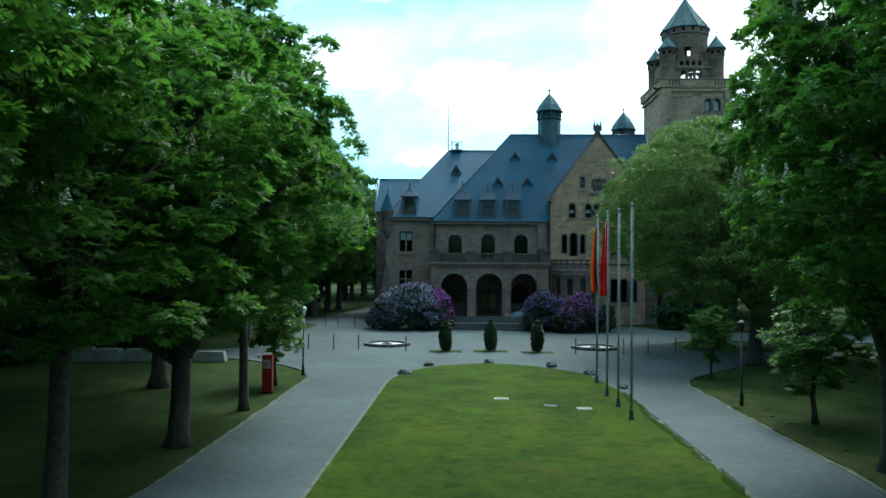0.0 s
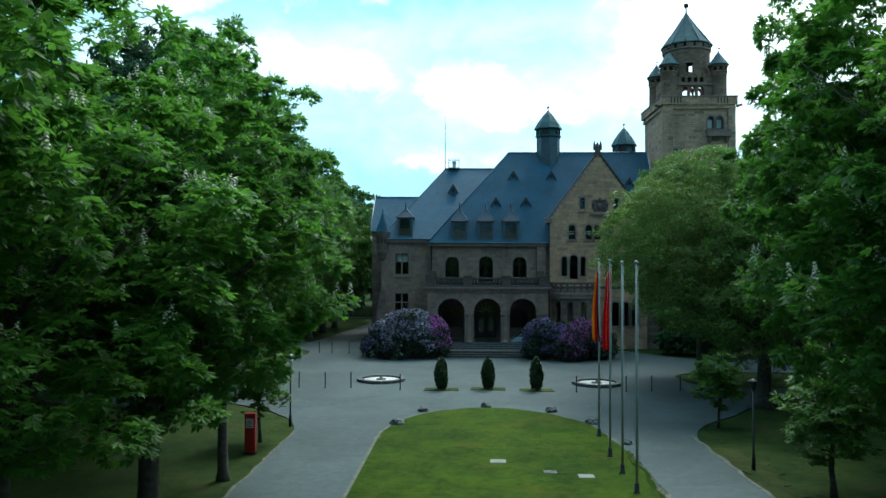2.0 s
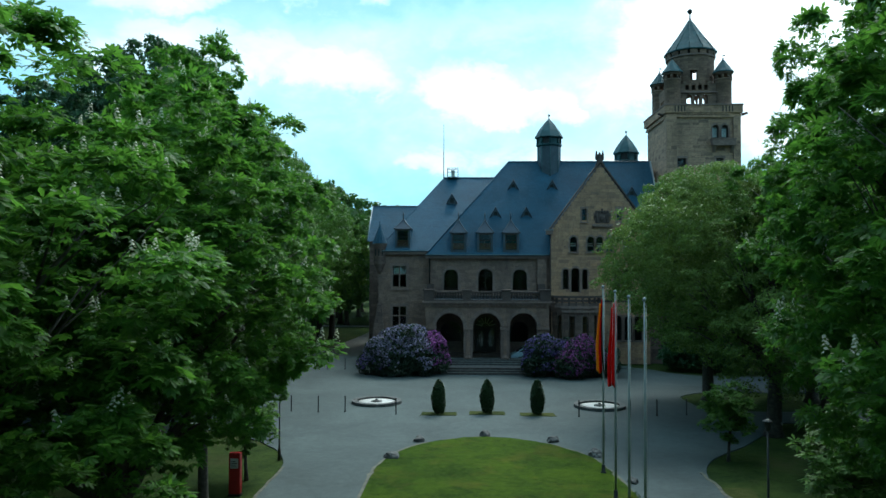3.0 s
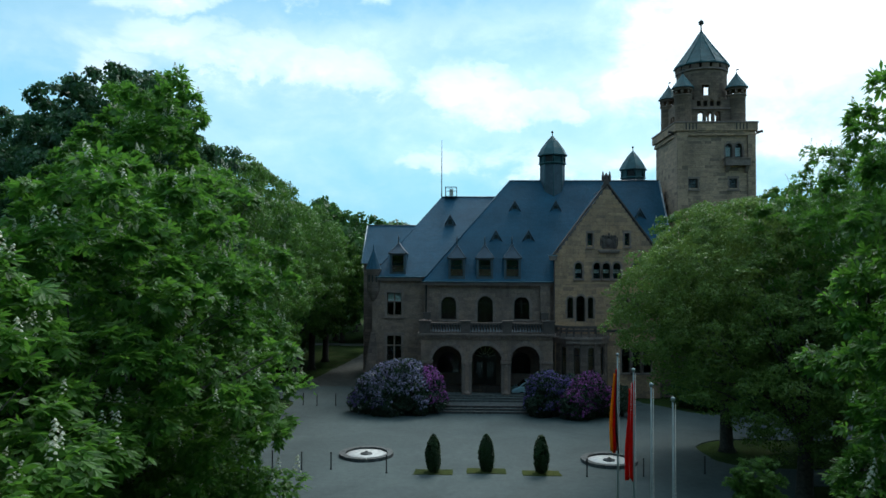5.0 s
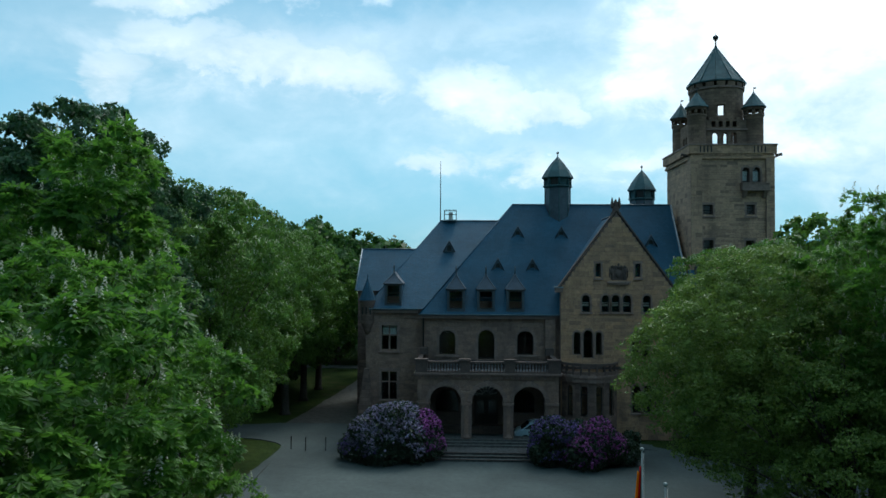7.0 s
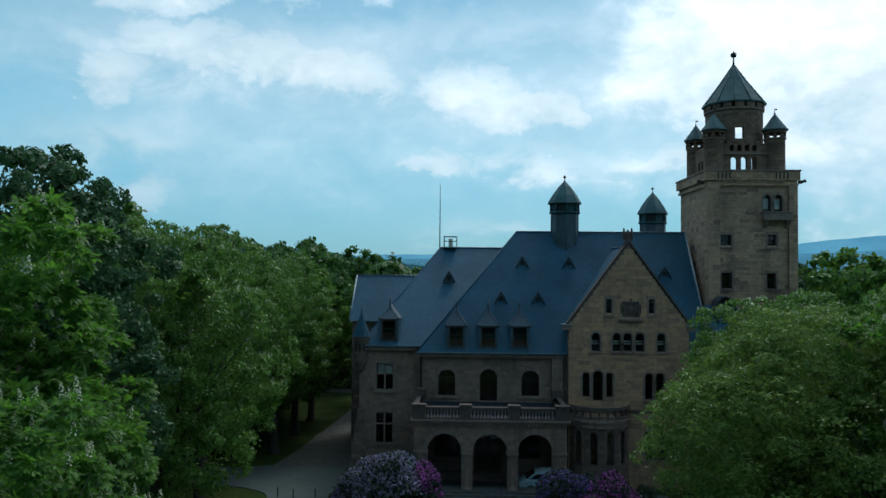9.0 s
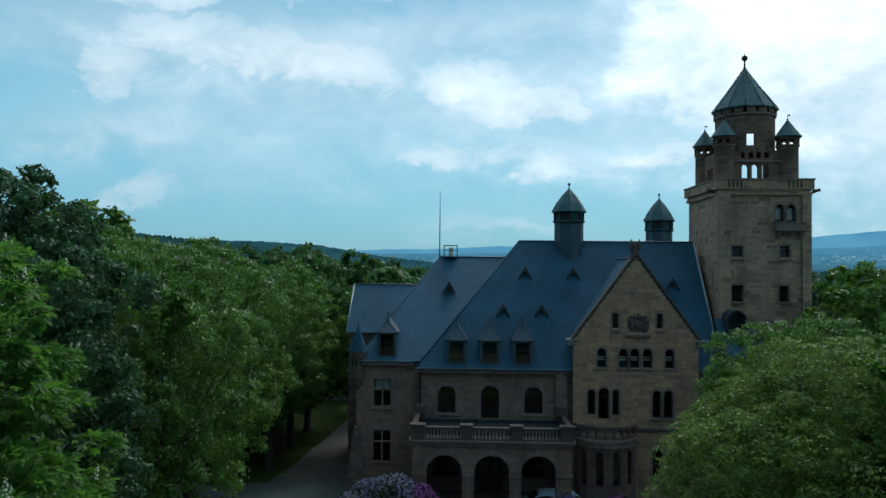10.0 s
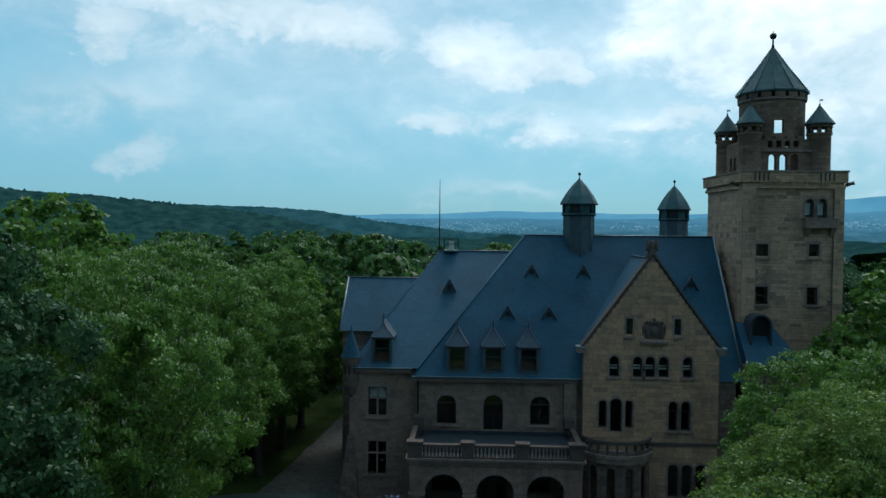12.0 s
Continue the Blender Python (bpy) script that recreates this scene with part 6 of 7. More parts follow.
def make_tree(name, label, category, seed, R, z0, z1, lobes, leaves, leaf, size, mat, trunk_r=0.3, fork=3.0, blossom=0, blossom_size=0.25, limbs=9, group="park trees", lean=(0.0, 0.0), taper=0.12, tips=(), boughs=(), tufts=9):
    rng, nrng = random.Random(seed), np.random.default_rng(seed)
    tree = thing(name, label, category, group=group)
    L = crown_lobes(rng, R, z0, z1, lobes, lean, taper, tips)
    bm = bmesh.new()
    top = Vector((rng.uniform(-0.3, 0.3), rng.uniform(-0.3, 0.3), z0 + (z1 - z0) * 0.72))
    pts = [Vector((0, 0, -0.1)), Vector((0.02, 0, 0.35)), Vector((0.05, 0.03, fork * 0.5)), Vector((0.08, -0.05, fork)), Vector((0, 0, fork)).lerp(top, 0.5) + Vector((0.2, 0.1, 0)), top]
    tube(bm, pts, [trunk_r * 1.7, trunk_r * 1.15, trunk_r, trunk_r * 0.92, trunk_r * 0.55, trunk_r * 0.12], 10)
    near = leaves > 10000
    if near:
        part("trunk", bm, "bark", tree, "dark furrowed trunk")
    order = sorted(range(len(L)), key=lambda i: rng.random())[:limbs]
    for i in order:
        c = Vector(L[i, :3])
        if near:
            bm = bmesh.new()
        s = Vector((0.05, 0, rng.uniform(fork * 0.85, fork + (c.z - fork) * 0.5 + 0.3)))
        m = s.lerp(c, 0.5) + Vector((rng.uniform(-0.3, 0.3), rng.uniform(-0.3, 0.3), rng.uniform(-0.1, 0.5)))
        tube(bm, [s, m, s.lerp(c, 0.93)], [trunk_r * 0.45, trunk_r * 0.26, trunk_r * 0.07], 6)
        for k in range(2):
            e = c + Vector((rng.uniform(-1, 1), rng.uniform(-1, 1), rng.uniform(-0.4, 0.8))) * L[i, 3]
            tube(bm, [m, m.lerp(e, 0.55) + Vector((0, 0, 0.15)), e], [trunk_r * 0.16, trunk_r * 0.09, trunk_r * 0.03], 5)
        if near:
            part("limb", bm, "bark", tree)
    for e in boughs:
        e = Vector(e)
        s = Vector((0.06, 0.0, fork * 0.92))
        b = tube(bmesh.new(), [s, s.lerp(e, 0.35) + Vector((0, 0, 0.18)), s.lerp(e, 0.7), e], [trunk_r * 0.72, trunk_r * 0.62, trunk_r * 0.5, trunk_r * 0.18], 8)
        part("limb", b, "bark", tree)
    if not near:
        part("trunk", bm, "bark", tree, "dark furrowed trunk with spreading limbs")
    p, d = leaf_seats(nrng, L, leaves, tufts)
    v, f = (palmate if leaf == "palmate" else sprays)(nrng, p, d, size)
    mesh_part("crown", v, f, mat, tree)
    if blossom:
        v, f = candles(nrng, p, d, blossom, blossom_size)
        tagged(mesh_part("blossom", v, f, "blossom", tree, "upright cream-white flower spikes"), kind="stuff")
    return tree


def put_tree(ob, x, y, turn=0.0, scale=1.0, tall=None):
    c = copy_thing(ob, pose(x, y, -0.03, 0, 0, turn))
    c.scale = (scale, scale, tall or scale)
    return c


def place_first(ob, x, y, turn=0.0, scale=1.0, tall=None):
    ob.location, ob.rotation_euler, ob.scale = (x, y, -0.03), (0, 0, radians(turn)), (scale, scale, tall or scale)
    return ob


CH = "fresh green horse chestnut with cream flower candles beside the drive"
chestnut_a = make_tree("horse_chestnut", CH, "tree", 11, 4.8, 3.2, 14.6, 60, 21000, "palmate", 0.205, "near_leaf", 0.20, 3.4, 360, 0.29, 16)
chestnut_b = make_tree("horse_chestnut", CH, "tree", 23, 3.9, 2.3, 12.2, 58, 21000, "palmate", 0.205, "near_leaf", 0.27, 2.5, 230, 0.27, 14,
                       lean=(1.5, 0.2), taper=0.45, tips=((2.9, 1.6, 11.5, 1.15), (2.7, 1.3, 10.3, 1.5), (2.3, -1.5, 11.4, 1.1), (2.0, -1.2, 10.3, 1.5)), boughs=((-3.3, -0.6, 3.9), (1.7, 0.3, 4.6)))
chestnut_c = make_tree("horse_chestnut", CH, "tree", 29, 4.6, 5.9, 14.6, 54, 19000, "palmate", 0.205, "near_leaf", 0.15, 5.4, 250, 0.24, 14)
place_first(chestnut_a, -9.1, 15.1, 20, 1.0, 0.87)
place_first(chestnut_b, -8.9, 20.9)
place_first(chestnut_c, -9.3, 9.2, 60, 0.98)
put_tree(chestnut_a, -8.6, 26.0, 200, 0.77, 0.92)
put_tree(chestnut_b, 9.9, 19.3, 190, 0.88, 1.14)
put_tree(chestnut_a, 9.9, 14.0, 250, 1.02, 1.0)
put_tree(chestnut_a, 9.9, 8.6, 80, 0.98)
put_tree(chestnut_a, 17.2, 40.6, 10, 0.92, 1.13)
put_tree(chestnut_b, -13.6, 30.5, 33, 1.18, 1.36)


BR = "large broad horse chestnut dotted with cream flower candles"
broad = make_tree("broad_chestnut", BR, "tree", 31, 6.0, 3.2, 19.4, 130, 64000, "sprays", 0.18, "chestnut_leaf", 0.42, 4.0, 2600, 0.19, 10, tufts=14)
place_first(broad, -15.6, 48.8, 0, 0.86, 0.94)
put_tree(broad, -17.4, 60.5, 130, 0.95, 0.95)
put_tree(broad, -16.4, 74.2, 220, 0.78, 0.86)
broad2 = make_tree("broad_chestnut", BR, "tree", 33, 6.0, 3.2, 19.4, 90, 14000, "sprays", 0.46, "chestnut_leaf", 0.42, 4.0, 700, 0.23, 10)
place_first(broad2, -16.4, 81.0, 20, 0.78, 0.86)
put_tree(broad2, -27.0, 66.0, 80, 1.05, 1.06)
put_tree(broad2, -17.8, 13.5, 75, 0.72, 0.74)
put_tree(broad2, -18.6, 23.8, 290, 0.72, 0.74)
put_tree(broad2, 16.4, 27.0, 120, 0.8, 0.78)
put_tree(broad2, 24.0, 62.0, 30, 0.85, 0.86)
put_tree(broad2, 31.0, 66.0, 100, 0.9, 0.86)

tall = make_tree("tall_maple", "tall dark-leaved park tree rising behind the chestnuts", "tree", 41, 5.0, 4.0, 21.0, 150, 66000, "sprays", 0.20, "dark_leaf", 0.4, 4.5, 0, 0.2, 9, taper=0.0, tufts=12)
place_first(tall, -16.1, 39.6, 0, 0.90, 0.96)
put_tree(tall, -24.0, 44.0, 90, 1.0, 0.92)
for x, y, s in ((26.5, 77, 0.78), (33, 80, 0.78), (37, 70, 0.78), (30, 86, 0.8)):
    put_tree(tall, x, y, x * 31, s * 1.1, s)

linden = make_tree("linden_tree", "rounded linden with pale yellowish-green foliage", "tree", 53, 5.6, 2.2, 15.4, 120, 92000, "sprays", 0.125, "linden_leaf", 0.34, 2.6, 0, 0.2, 14, tufts=26, lean=(-1.9, 3.6))
place_first(linden, 14.4, 39.8, 0, 1.0, 0.89)
put_tree(broad, 14.4, 49.4, 120, 0.78, 0.76)
put_tree(broad, 20.5, 49.0, 200, 0.80, 0.80)

small = make_tree("young_tree", "small young tree with a slim stem beside the drive", "tree", 61, 1.25, 0.9, 4.0, 22, 1700, "palmate", 0.19, "chestnut_leaf", 0.06, 1.6, 0, 0.2, 6, "young trees")
place_first(small, 10.5, 34.9, 0, 0.95, 0.85)
put_tree(small, 10.7, 25.1, 100, 1.35, 1.05)
put_tree(small, -8.9, 31.3, 200, 1.0, 1.0)

wood = make_tree("woodland_tree", "broadleaf tree of the wood behind the castle", "tree", 71, 5.2, 2.5, 15.5, 40, 2600, "sprays", 0.92, "wood_leaf", 0.3, 4.0, 0, 0.2, 5, "wood behind the castle")
wood2 = make_tree("woodland_tree", "dark broadleaf tree of the wood behind the castle", "tree", 83, 4.8, 2.5, 15.0, 36, 2600, "sprays", 0.92, "dark_leaf", 0.3, 4.0, 0, 0.2, 5, "wood behind the castle")
# template for trees added out of view, which only block light
unseen_tree = make_tree("woodland_tree", "unseen broadleaf tree added behind the camera to block low sky light", "tree", 87, 5.2, 1.5, 15.2, 40, 1000, "sprays", 1.5, "unseen_tree_leaf", 0.3, 4.0, 0, 0.2, 4, "wood around the park")
place_first(unseen_tree, -26, -20, 0, 1.0)
place_first(wood, -24.0, 80.0, 0, 0.95)
place_first(wood2, -30.0, 92.0, 50, 1.0, 1.1)
edge = make_tree("woodland_tree", "leafy broadleaf tree at the wood's edge beside the path", "tree", 91, 5.2, 2.2, 15.5, 70, 9000, "sprays", 0.46, "wood_leaf", 0.3, 4.0, 0, 0.2, 6, "wood behind the castle")
place_first(edge, -16.3, 87.5, 0, 1.05, 1.15)
for x, y in ((-21.5, 95.0), (-14.6, 110.5), (-19.5, 111.0), (-24.0, 88.0), (-25.5, 79.0)):
    put_tree(edge, x, y, x * 17, 1.05, 1.14)


flowering = make_tree("flowering_tree", "round flowering tree covered with white blossom behind the castle", "tree", 97, 3.1, 5.5, 16.4, 60, 9000, "sprays", 0.34, "chestnut_leaf", 0.3, 4.0, 1500, 0.34, 6, "wood behind the castle")
place_first(flowering, -9.4, 97.0, 0)


def build_wood():
    rng = random.Random(9)
    spots = [(-18, 108, 1.1), (-26, 80, 1.1), (-25, 93, 1.05), (-34, 72, 1.1), (-35, 56, 1.1), (-28, 50, 1.0), (-33, 42, 1.0), (-26, 33, 1.0), (-22, 26, 0.95), (-19, 19, 0.9), (-24, 12, 1.0), (-17, 6, 1.0),
             (20, 31, 0.95), (27, 19, 0.9), (26, 9, 1.0), (24, 42, 0.9), (29, 34, 1.0), (40, 92, 1.05), (31, 96, 1.0), (38, 62, 0.9), (42, 50, 1.0), (-12, 118, 1.0), (-4, 112, 0.8), (4, 108, 0.75), (12, 104, 0.7)]
    for i, (x, y, s) in enumerate(spots):
        put_tree(wood2 if i % 3 == 0 else wood, x, y, rng.uniform(0, 360), s * rng.uniform(0.94, 1.06), s * rng.uniform(0.92, 1.1))
    # trees added behind the camera to darken window reflections and low sky light
    for i in range(9):
        for x in (-9.6, 10.2):
            put_tree(unseen_tree, x + rng.uniform(-0.5, 0.5), 2.0 - 7.5 * (i + 0.4), rng.uniform(0, 360), rng.uniform(0.85, 1.0), rng.uniform(0.82, 0.95))
    for i in range(16):
        put_tree(unseen_tree, -60 + 8 * i + rng.uniform(-2, 2), -72 + rng.uniform(-6, 6), rng.uniform(0, 360), rng.uniform(1.0, 1.2), rng.uniform(0.9, 1.05))
    for i in range(12):
        put_tree(unseen_tree, rng.choice((-1, 1)) * rng.uniform(18, 40), rng.uniform(-60, 10), rng.uniform(0, 360), rng.uniform(1.0, 1.2), rng.uniform(0.9, 1.05))
    n = 0
    while n < 120:
        x, y = rng.uniform(-120, 120), rng.uniform(98, 250)
        if abs(x) < 8 and y < 110:
            continue
        put_tree(wood2 if rng.random() < 0.35 else wood, x, y, rng.uniform(0, 360), rng.uniform(0.95, 1.25), rng.uniform(0.85, 1.12) * (0.93 if x > -10 else 1.03))
        n += 1
    for i in range(26):
        put_tree(wood2 if rng.random() < 0.35 else wood, rng.uniform(-85, -38), rng.uniform(20, 100), rng.uniform(0, 360), rng.uniform(1.0, 1.2), rng.uniform(0.95, 1.12))
    for i in range(14):
        put_tree(wood2 if rng.random() < 0.35 else wood, rng.uniform(44, 90), rng.uniform(30, 100), rng.uniform(0, 360), rng.uniform(0.9, 1.1), rng.uniform(0.8, 1.0))


build_wood()

# shrubs added to block sky light and keep the ground behind the trunks dark
shrub = make_tree("undergrowth_shrub", "dense dark shrub added beneath the park trees to block light", "shrub", 95, 3.2, 0.1, 4.4, 36, 5000, "sprays", 0.36, "dark_leaf", 0.07, 0.5, 0, 0.2, 8, "undergrowth")
place_first(shrub, -27.5, 31.0, 0)
for x, y, s in ((-23, 8, 1.0), (-25.5, 15.5, 1.1), (-26.5, 22, 1.0), (-21, 46, 1.0), (-22.5, 54, 1.1), (-21.5, 61.5, 0.8), (-21.4, 75, 0.8), (-21.8, 82, 0.8), (-22, 89, 1.0),
                (-26, 36, 1.1), (-29, 45, 1.0), (21.5, 22, 1.0), (22, 14.5, 1.0), (23.5, 29, 1.1), (24.5, 37.5, 0.8), (19.5, 61.6, 0.6), (16.8, 62.4, 0.6)):
    put_tree(shrub, x, y, x * 37 + y * 11, s, s * 0.95)


def build_distance():
    """Wooded plateau, hazy valley, towns and blue hills towards the horizon."""
    rng = random.Random(5)
    # canopy of the far woods, uneven like treetops, with light put into its colour
    bm = bmesh.new()
    na, nr = 150, 26
    grid = []
    for j in range(nr):
        r = 190 * (7.0 ** (j / (nr - 1)))
        row = []
        for i in range(na):
            a = radians(-62 + 124 * i / (na - 1))
            x, y = r * math.sin(a), 60 + r * math.cos(a)
            h = land_height(x, y) + 14.5 + 2.6 * noise.noise(Vector((x / 9, y / 9, 0))) + 3.2 * noise.noise(Vector((x / 28, y / 28, 4)))
            row.append(bm.verts.new((x, y, h)))
        grid.append(row)
    for a, b in zip(grid, grid[1:]):
        for i in range(na - 1):
            bm.faces.new((a[i], a[i + 1], b[i + 1], b[i]))
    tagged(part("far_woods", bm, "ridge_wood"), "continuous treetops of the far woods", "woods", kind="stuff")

    def band(name, label, mat, r, top, low=-70, steps=160, rough=(0.12, 0.05), trees=0.0):
        bm = bmesh.new()
        prev = None
        for i in range(steps + 1):
            deg = -60 + 120 * i / steps
            a = radians(deg)
            h = top(deg) * (1 + rough[0] * noise.noise(Vector((deg * 0.22, r * 0.01, 0)))) + r * 0.0011 * noise.noise(Vector((deg * 1.9, 3, r))) + trees * (noise.noise(Vector((deg * 7.0, 1, r))) + 0.6 * noise.noise(Vector((deg * 17.0, 2, r))))
            x, y = r * math.sin(a), r * math.cos(a)
            now = (bm.verts.new((x, y, low)), bm.verts.new((x * 1.01, y * 1.01, h)), bm.verts.new((x * 1.12, y * 1.12, h * 0.9 - 20)))
            if prev:
                bm.faces.new((prev[0], now[0], now[1], prev[1]))
                bm.faces.new((prev[1], now[1], now[2], prev[2]))
            prev = now
        return tagged(part(name, bm, mat), label, "backdrop", kind="structure")

    def lerp(table):
        def f(deg):
            for (a, u), (b, w) in zip(table, table[1:]):
                if deg <= b:
                    return u + (w - u) * max(0, (deg - a)) / (b - a)
            return table[-1][1]
        return f

    # the bands glow; blue haze is painted into them rather than lying before them
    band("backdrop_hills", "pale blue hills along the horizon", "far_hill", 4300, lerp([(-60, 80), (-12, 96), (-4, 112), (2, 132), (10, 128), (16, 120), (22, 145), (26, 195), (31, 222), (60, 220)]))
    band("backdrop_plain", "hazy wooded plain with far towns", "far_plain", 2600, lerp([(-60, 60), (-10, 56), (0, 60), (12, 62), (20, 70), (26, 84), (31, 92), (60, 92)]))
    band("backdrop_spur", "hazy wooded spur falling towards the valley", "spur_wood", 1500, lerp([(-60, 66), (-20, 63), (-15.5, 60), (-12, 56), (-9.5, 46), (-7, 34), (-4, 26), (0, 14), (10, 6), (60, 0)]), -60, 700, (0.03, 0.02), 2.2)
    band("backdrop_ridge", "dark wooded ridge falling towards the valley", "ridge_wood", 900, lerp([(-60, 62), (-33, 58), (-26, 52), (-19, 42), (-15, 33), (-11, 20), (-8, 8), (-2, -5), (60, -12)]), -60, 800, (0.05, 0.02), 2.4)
    bm = bmesh.new()
    for i in range(330):
        deg, z = rng.choice(((rng.gauss(-8.2, 1.3), rng.gauss(49, 6)), (rng.gauss(0.6, 2.2), rng.gauss(20, 5)), (rng.gauss(0.6, 3.0), rng.gauss(38, 7)), (rng.gauss(12.5, 3.0), rng.gauss(34, 9)), (rng.gauss(27.5, 1.6), rng.gauss(46, 8))))
        r = 2560
        a = radians(deg)
        s = rng.uniform(0.9, 2.4)
        x, y = r * math.sin(a), r * math.cos(a)
        box(bm, x - s * 1.3, x + s * 1.3, y - s, y + s, z, z + rng.uniform(1.0, 2.4))
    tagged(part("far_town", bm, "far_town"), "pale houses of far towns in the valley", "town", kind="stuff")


build_distance()

# ---- forecourt things ----


def boulder(x, y, r, seed):
    rng = random.Random(seed)
    bm = bmesh.new()
    bmesh.ops.create_icosphere(bm, subdivisions=3, radius=1.0)
    for v in bm.verts:
        n = noise.noise(v.co * 1.3 + Vector((seed, 0, 0))) * 0.35 + noise.noise(v.co * 3.5 + Vector((0, seed, 0))) * 0.12
        v.co = v.co * (1 + n)
        v.co = Vector((v.co.x * r * 1.2, v.co.y * r, max(-0.25, v.co.z) * r * 0.8))
    ob = part("boulder", bm, "granite")
    ob.location, ob.rotation_euler = (x, y, 0.16 * r), (0, 0, rng.uniform(0, 6))
    tagged(ob, "dark rounded boulder at the lawn's edge", "boulder", "boulders round the lawn")


for i, (x, y, r) in enumerate(((-3.72, 34.7, 0.30), (-2.72, 37.75, 0.26), (0.36, 39.0, 0.26), (3.5, 37.9, 0.27), (5.05, 35.4, 0.30), (5.75, 31.5, 0.2))):
    boulder(x, y, r, i + 2)


def bollard(x, y):
    t = thing("bollard", "slim black iron bollard on the forecourt", "bollard", (x, y, 0), "bollards")
    part("post", lathe(bmesh.new(), [(0.055, -0.02), (0.055, 0.03), (0.035, 0.05), (0.035, 0.8), (0.03, 0.82)], 0, 0, 10), "iron", t)
    part("knob", lathe(bmesh.new(), [(0.03, 0.82), (0.045, 0.86), (0.03, 0.9), (0, 0.91)], 0, 0, 10), "iron", t)
    return t


first = bollard(-10.42, 44.5)
for x, y in ((-8.85, 44.3), (-7.36, 44.4), (-4.45, 43.9), (5.57, 43.7), (8.4, 43.9), (9.9, 44.2), (11.6, 44.5), (-12.8, 61.8), (-11.7, 61.5), (-10.3, 61.6), (-9.0, 62.0)):
    copy_thing(first, pose(x, y, 0))


def basin(x, y):
    t = thing("fountain_basin", "low round basin with a dark stone rim and pale bed", "basin", (x, y, 0), "round basins")
    n = 22
    bm = None
    for i in range(n):
        a, b = 2 * math.pi * (i + 0.02) / n, 2 * math.pi * (i + 0.98) / n
        q = [(r * math.cos(u), r * math.sin(u)) for r, u in ((1.5, a), (1.5, b), (1.17, b), (1.17, a))]
        bm = bmesh.new()
        solid(bm, [(*p, -0.03) for p in q], [(p[0] * 0.995, p[1] * 0.995, 0.17) for p in q])
        bmesh.ops.recalc_face_normals(bm, faces=bm.faces)
        part("rim_stone", bm, "granite", t)
    part("bed", lathe(bmesh.new(), [(1.17, -0.02), (1.17, 0.06), (0.35, 0.075)], 0, 0, 32), "basin", t)
    part("spout", lathe(bmesh.new(), [(0.34, 0.05), (0.32, 0.12), (0.12, 0.16), (0.06, 0.24), (0, 0.25)], 0, 0, 14), "granite", t)
    return t


first = basin(-5.95, 47.3)
copy_thing(first, pose(7.2, 46.6, 0, 0, 0, 8))


def thuja(x, y, seed, h):
    nrng = np.random.default_rng(seed)
    t = thing("thuja_shrub", "dark columnar evergreen shrub on a small grass bed", "shrub", (x, y, 0.02), "columnar shrubs")
    n = 5200
    u = nrng.random(n) ** 0.85
    a = nrng.random(n) * 2 * np.pi
    prof = 0.36 * np.sin(np.pi * np.clip(0.16 + u * 0.84, 0, 1)) ** 0.6
    r = prof * (0.82 + 0.18 * nrng.random(n)) * (1 + 0.12 * np.sin(3 * a + seed) * np.cos(7 * u))
    p = np.stack([r * np.cos(a), r * np.sin(a), 0.08 + u * (h - 0.1)], 1)
    d = unit(np.stack([np.cos(a) * 0.5, np.sin(a) * 0.5, np.ones(n)], 1))
    v, f = sprays(nrng, p, d, 0.09)
    mesh_part("foliage", v, f, "thuja", t)
    part("stem", tube(bmesh.new(), [(0, 0, -0.05), (0, 0, h * 0.8)], [0.05, 0.02], 6), "bark", t)
    return t


for i, (x, y, h) in enumerate(((-2.1, 44.15, 1.85), (0.6, 44.45, 1.82), (3.35, 44.2, 1.86))):
    bed = roughened([(x - 0.98, y - 0.5), (x + 0.98, y - 0.5), (x + 0.98, y + 0.45), (x - 0.98, y + 0.45)], 0.09, 0.25, i * 3.3)
    tagged(part("grass_bed", slab(bmesh.new(), bed, -0.04, 0.02), "dry_grass"), "small ragged bed of grass under a shrub", "grass bed", "grass beds")
    thuja(x, y, 90 + i, h)


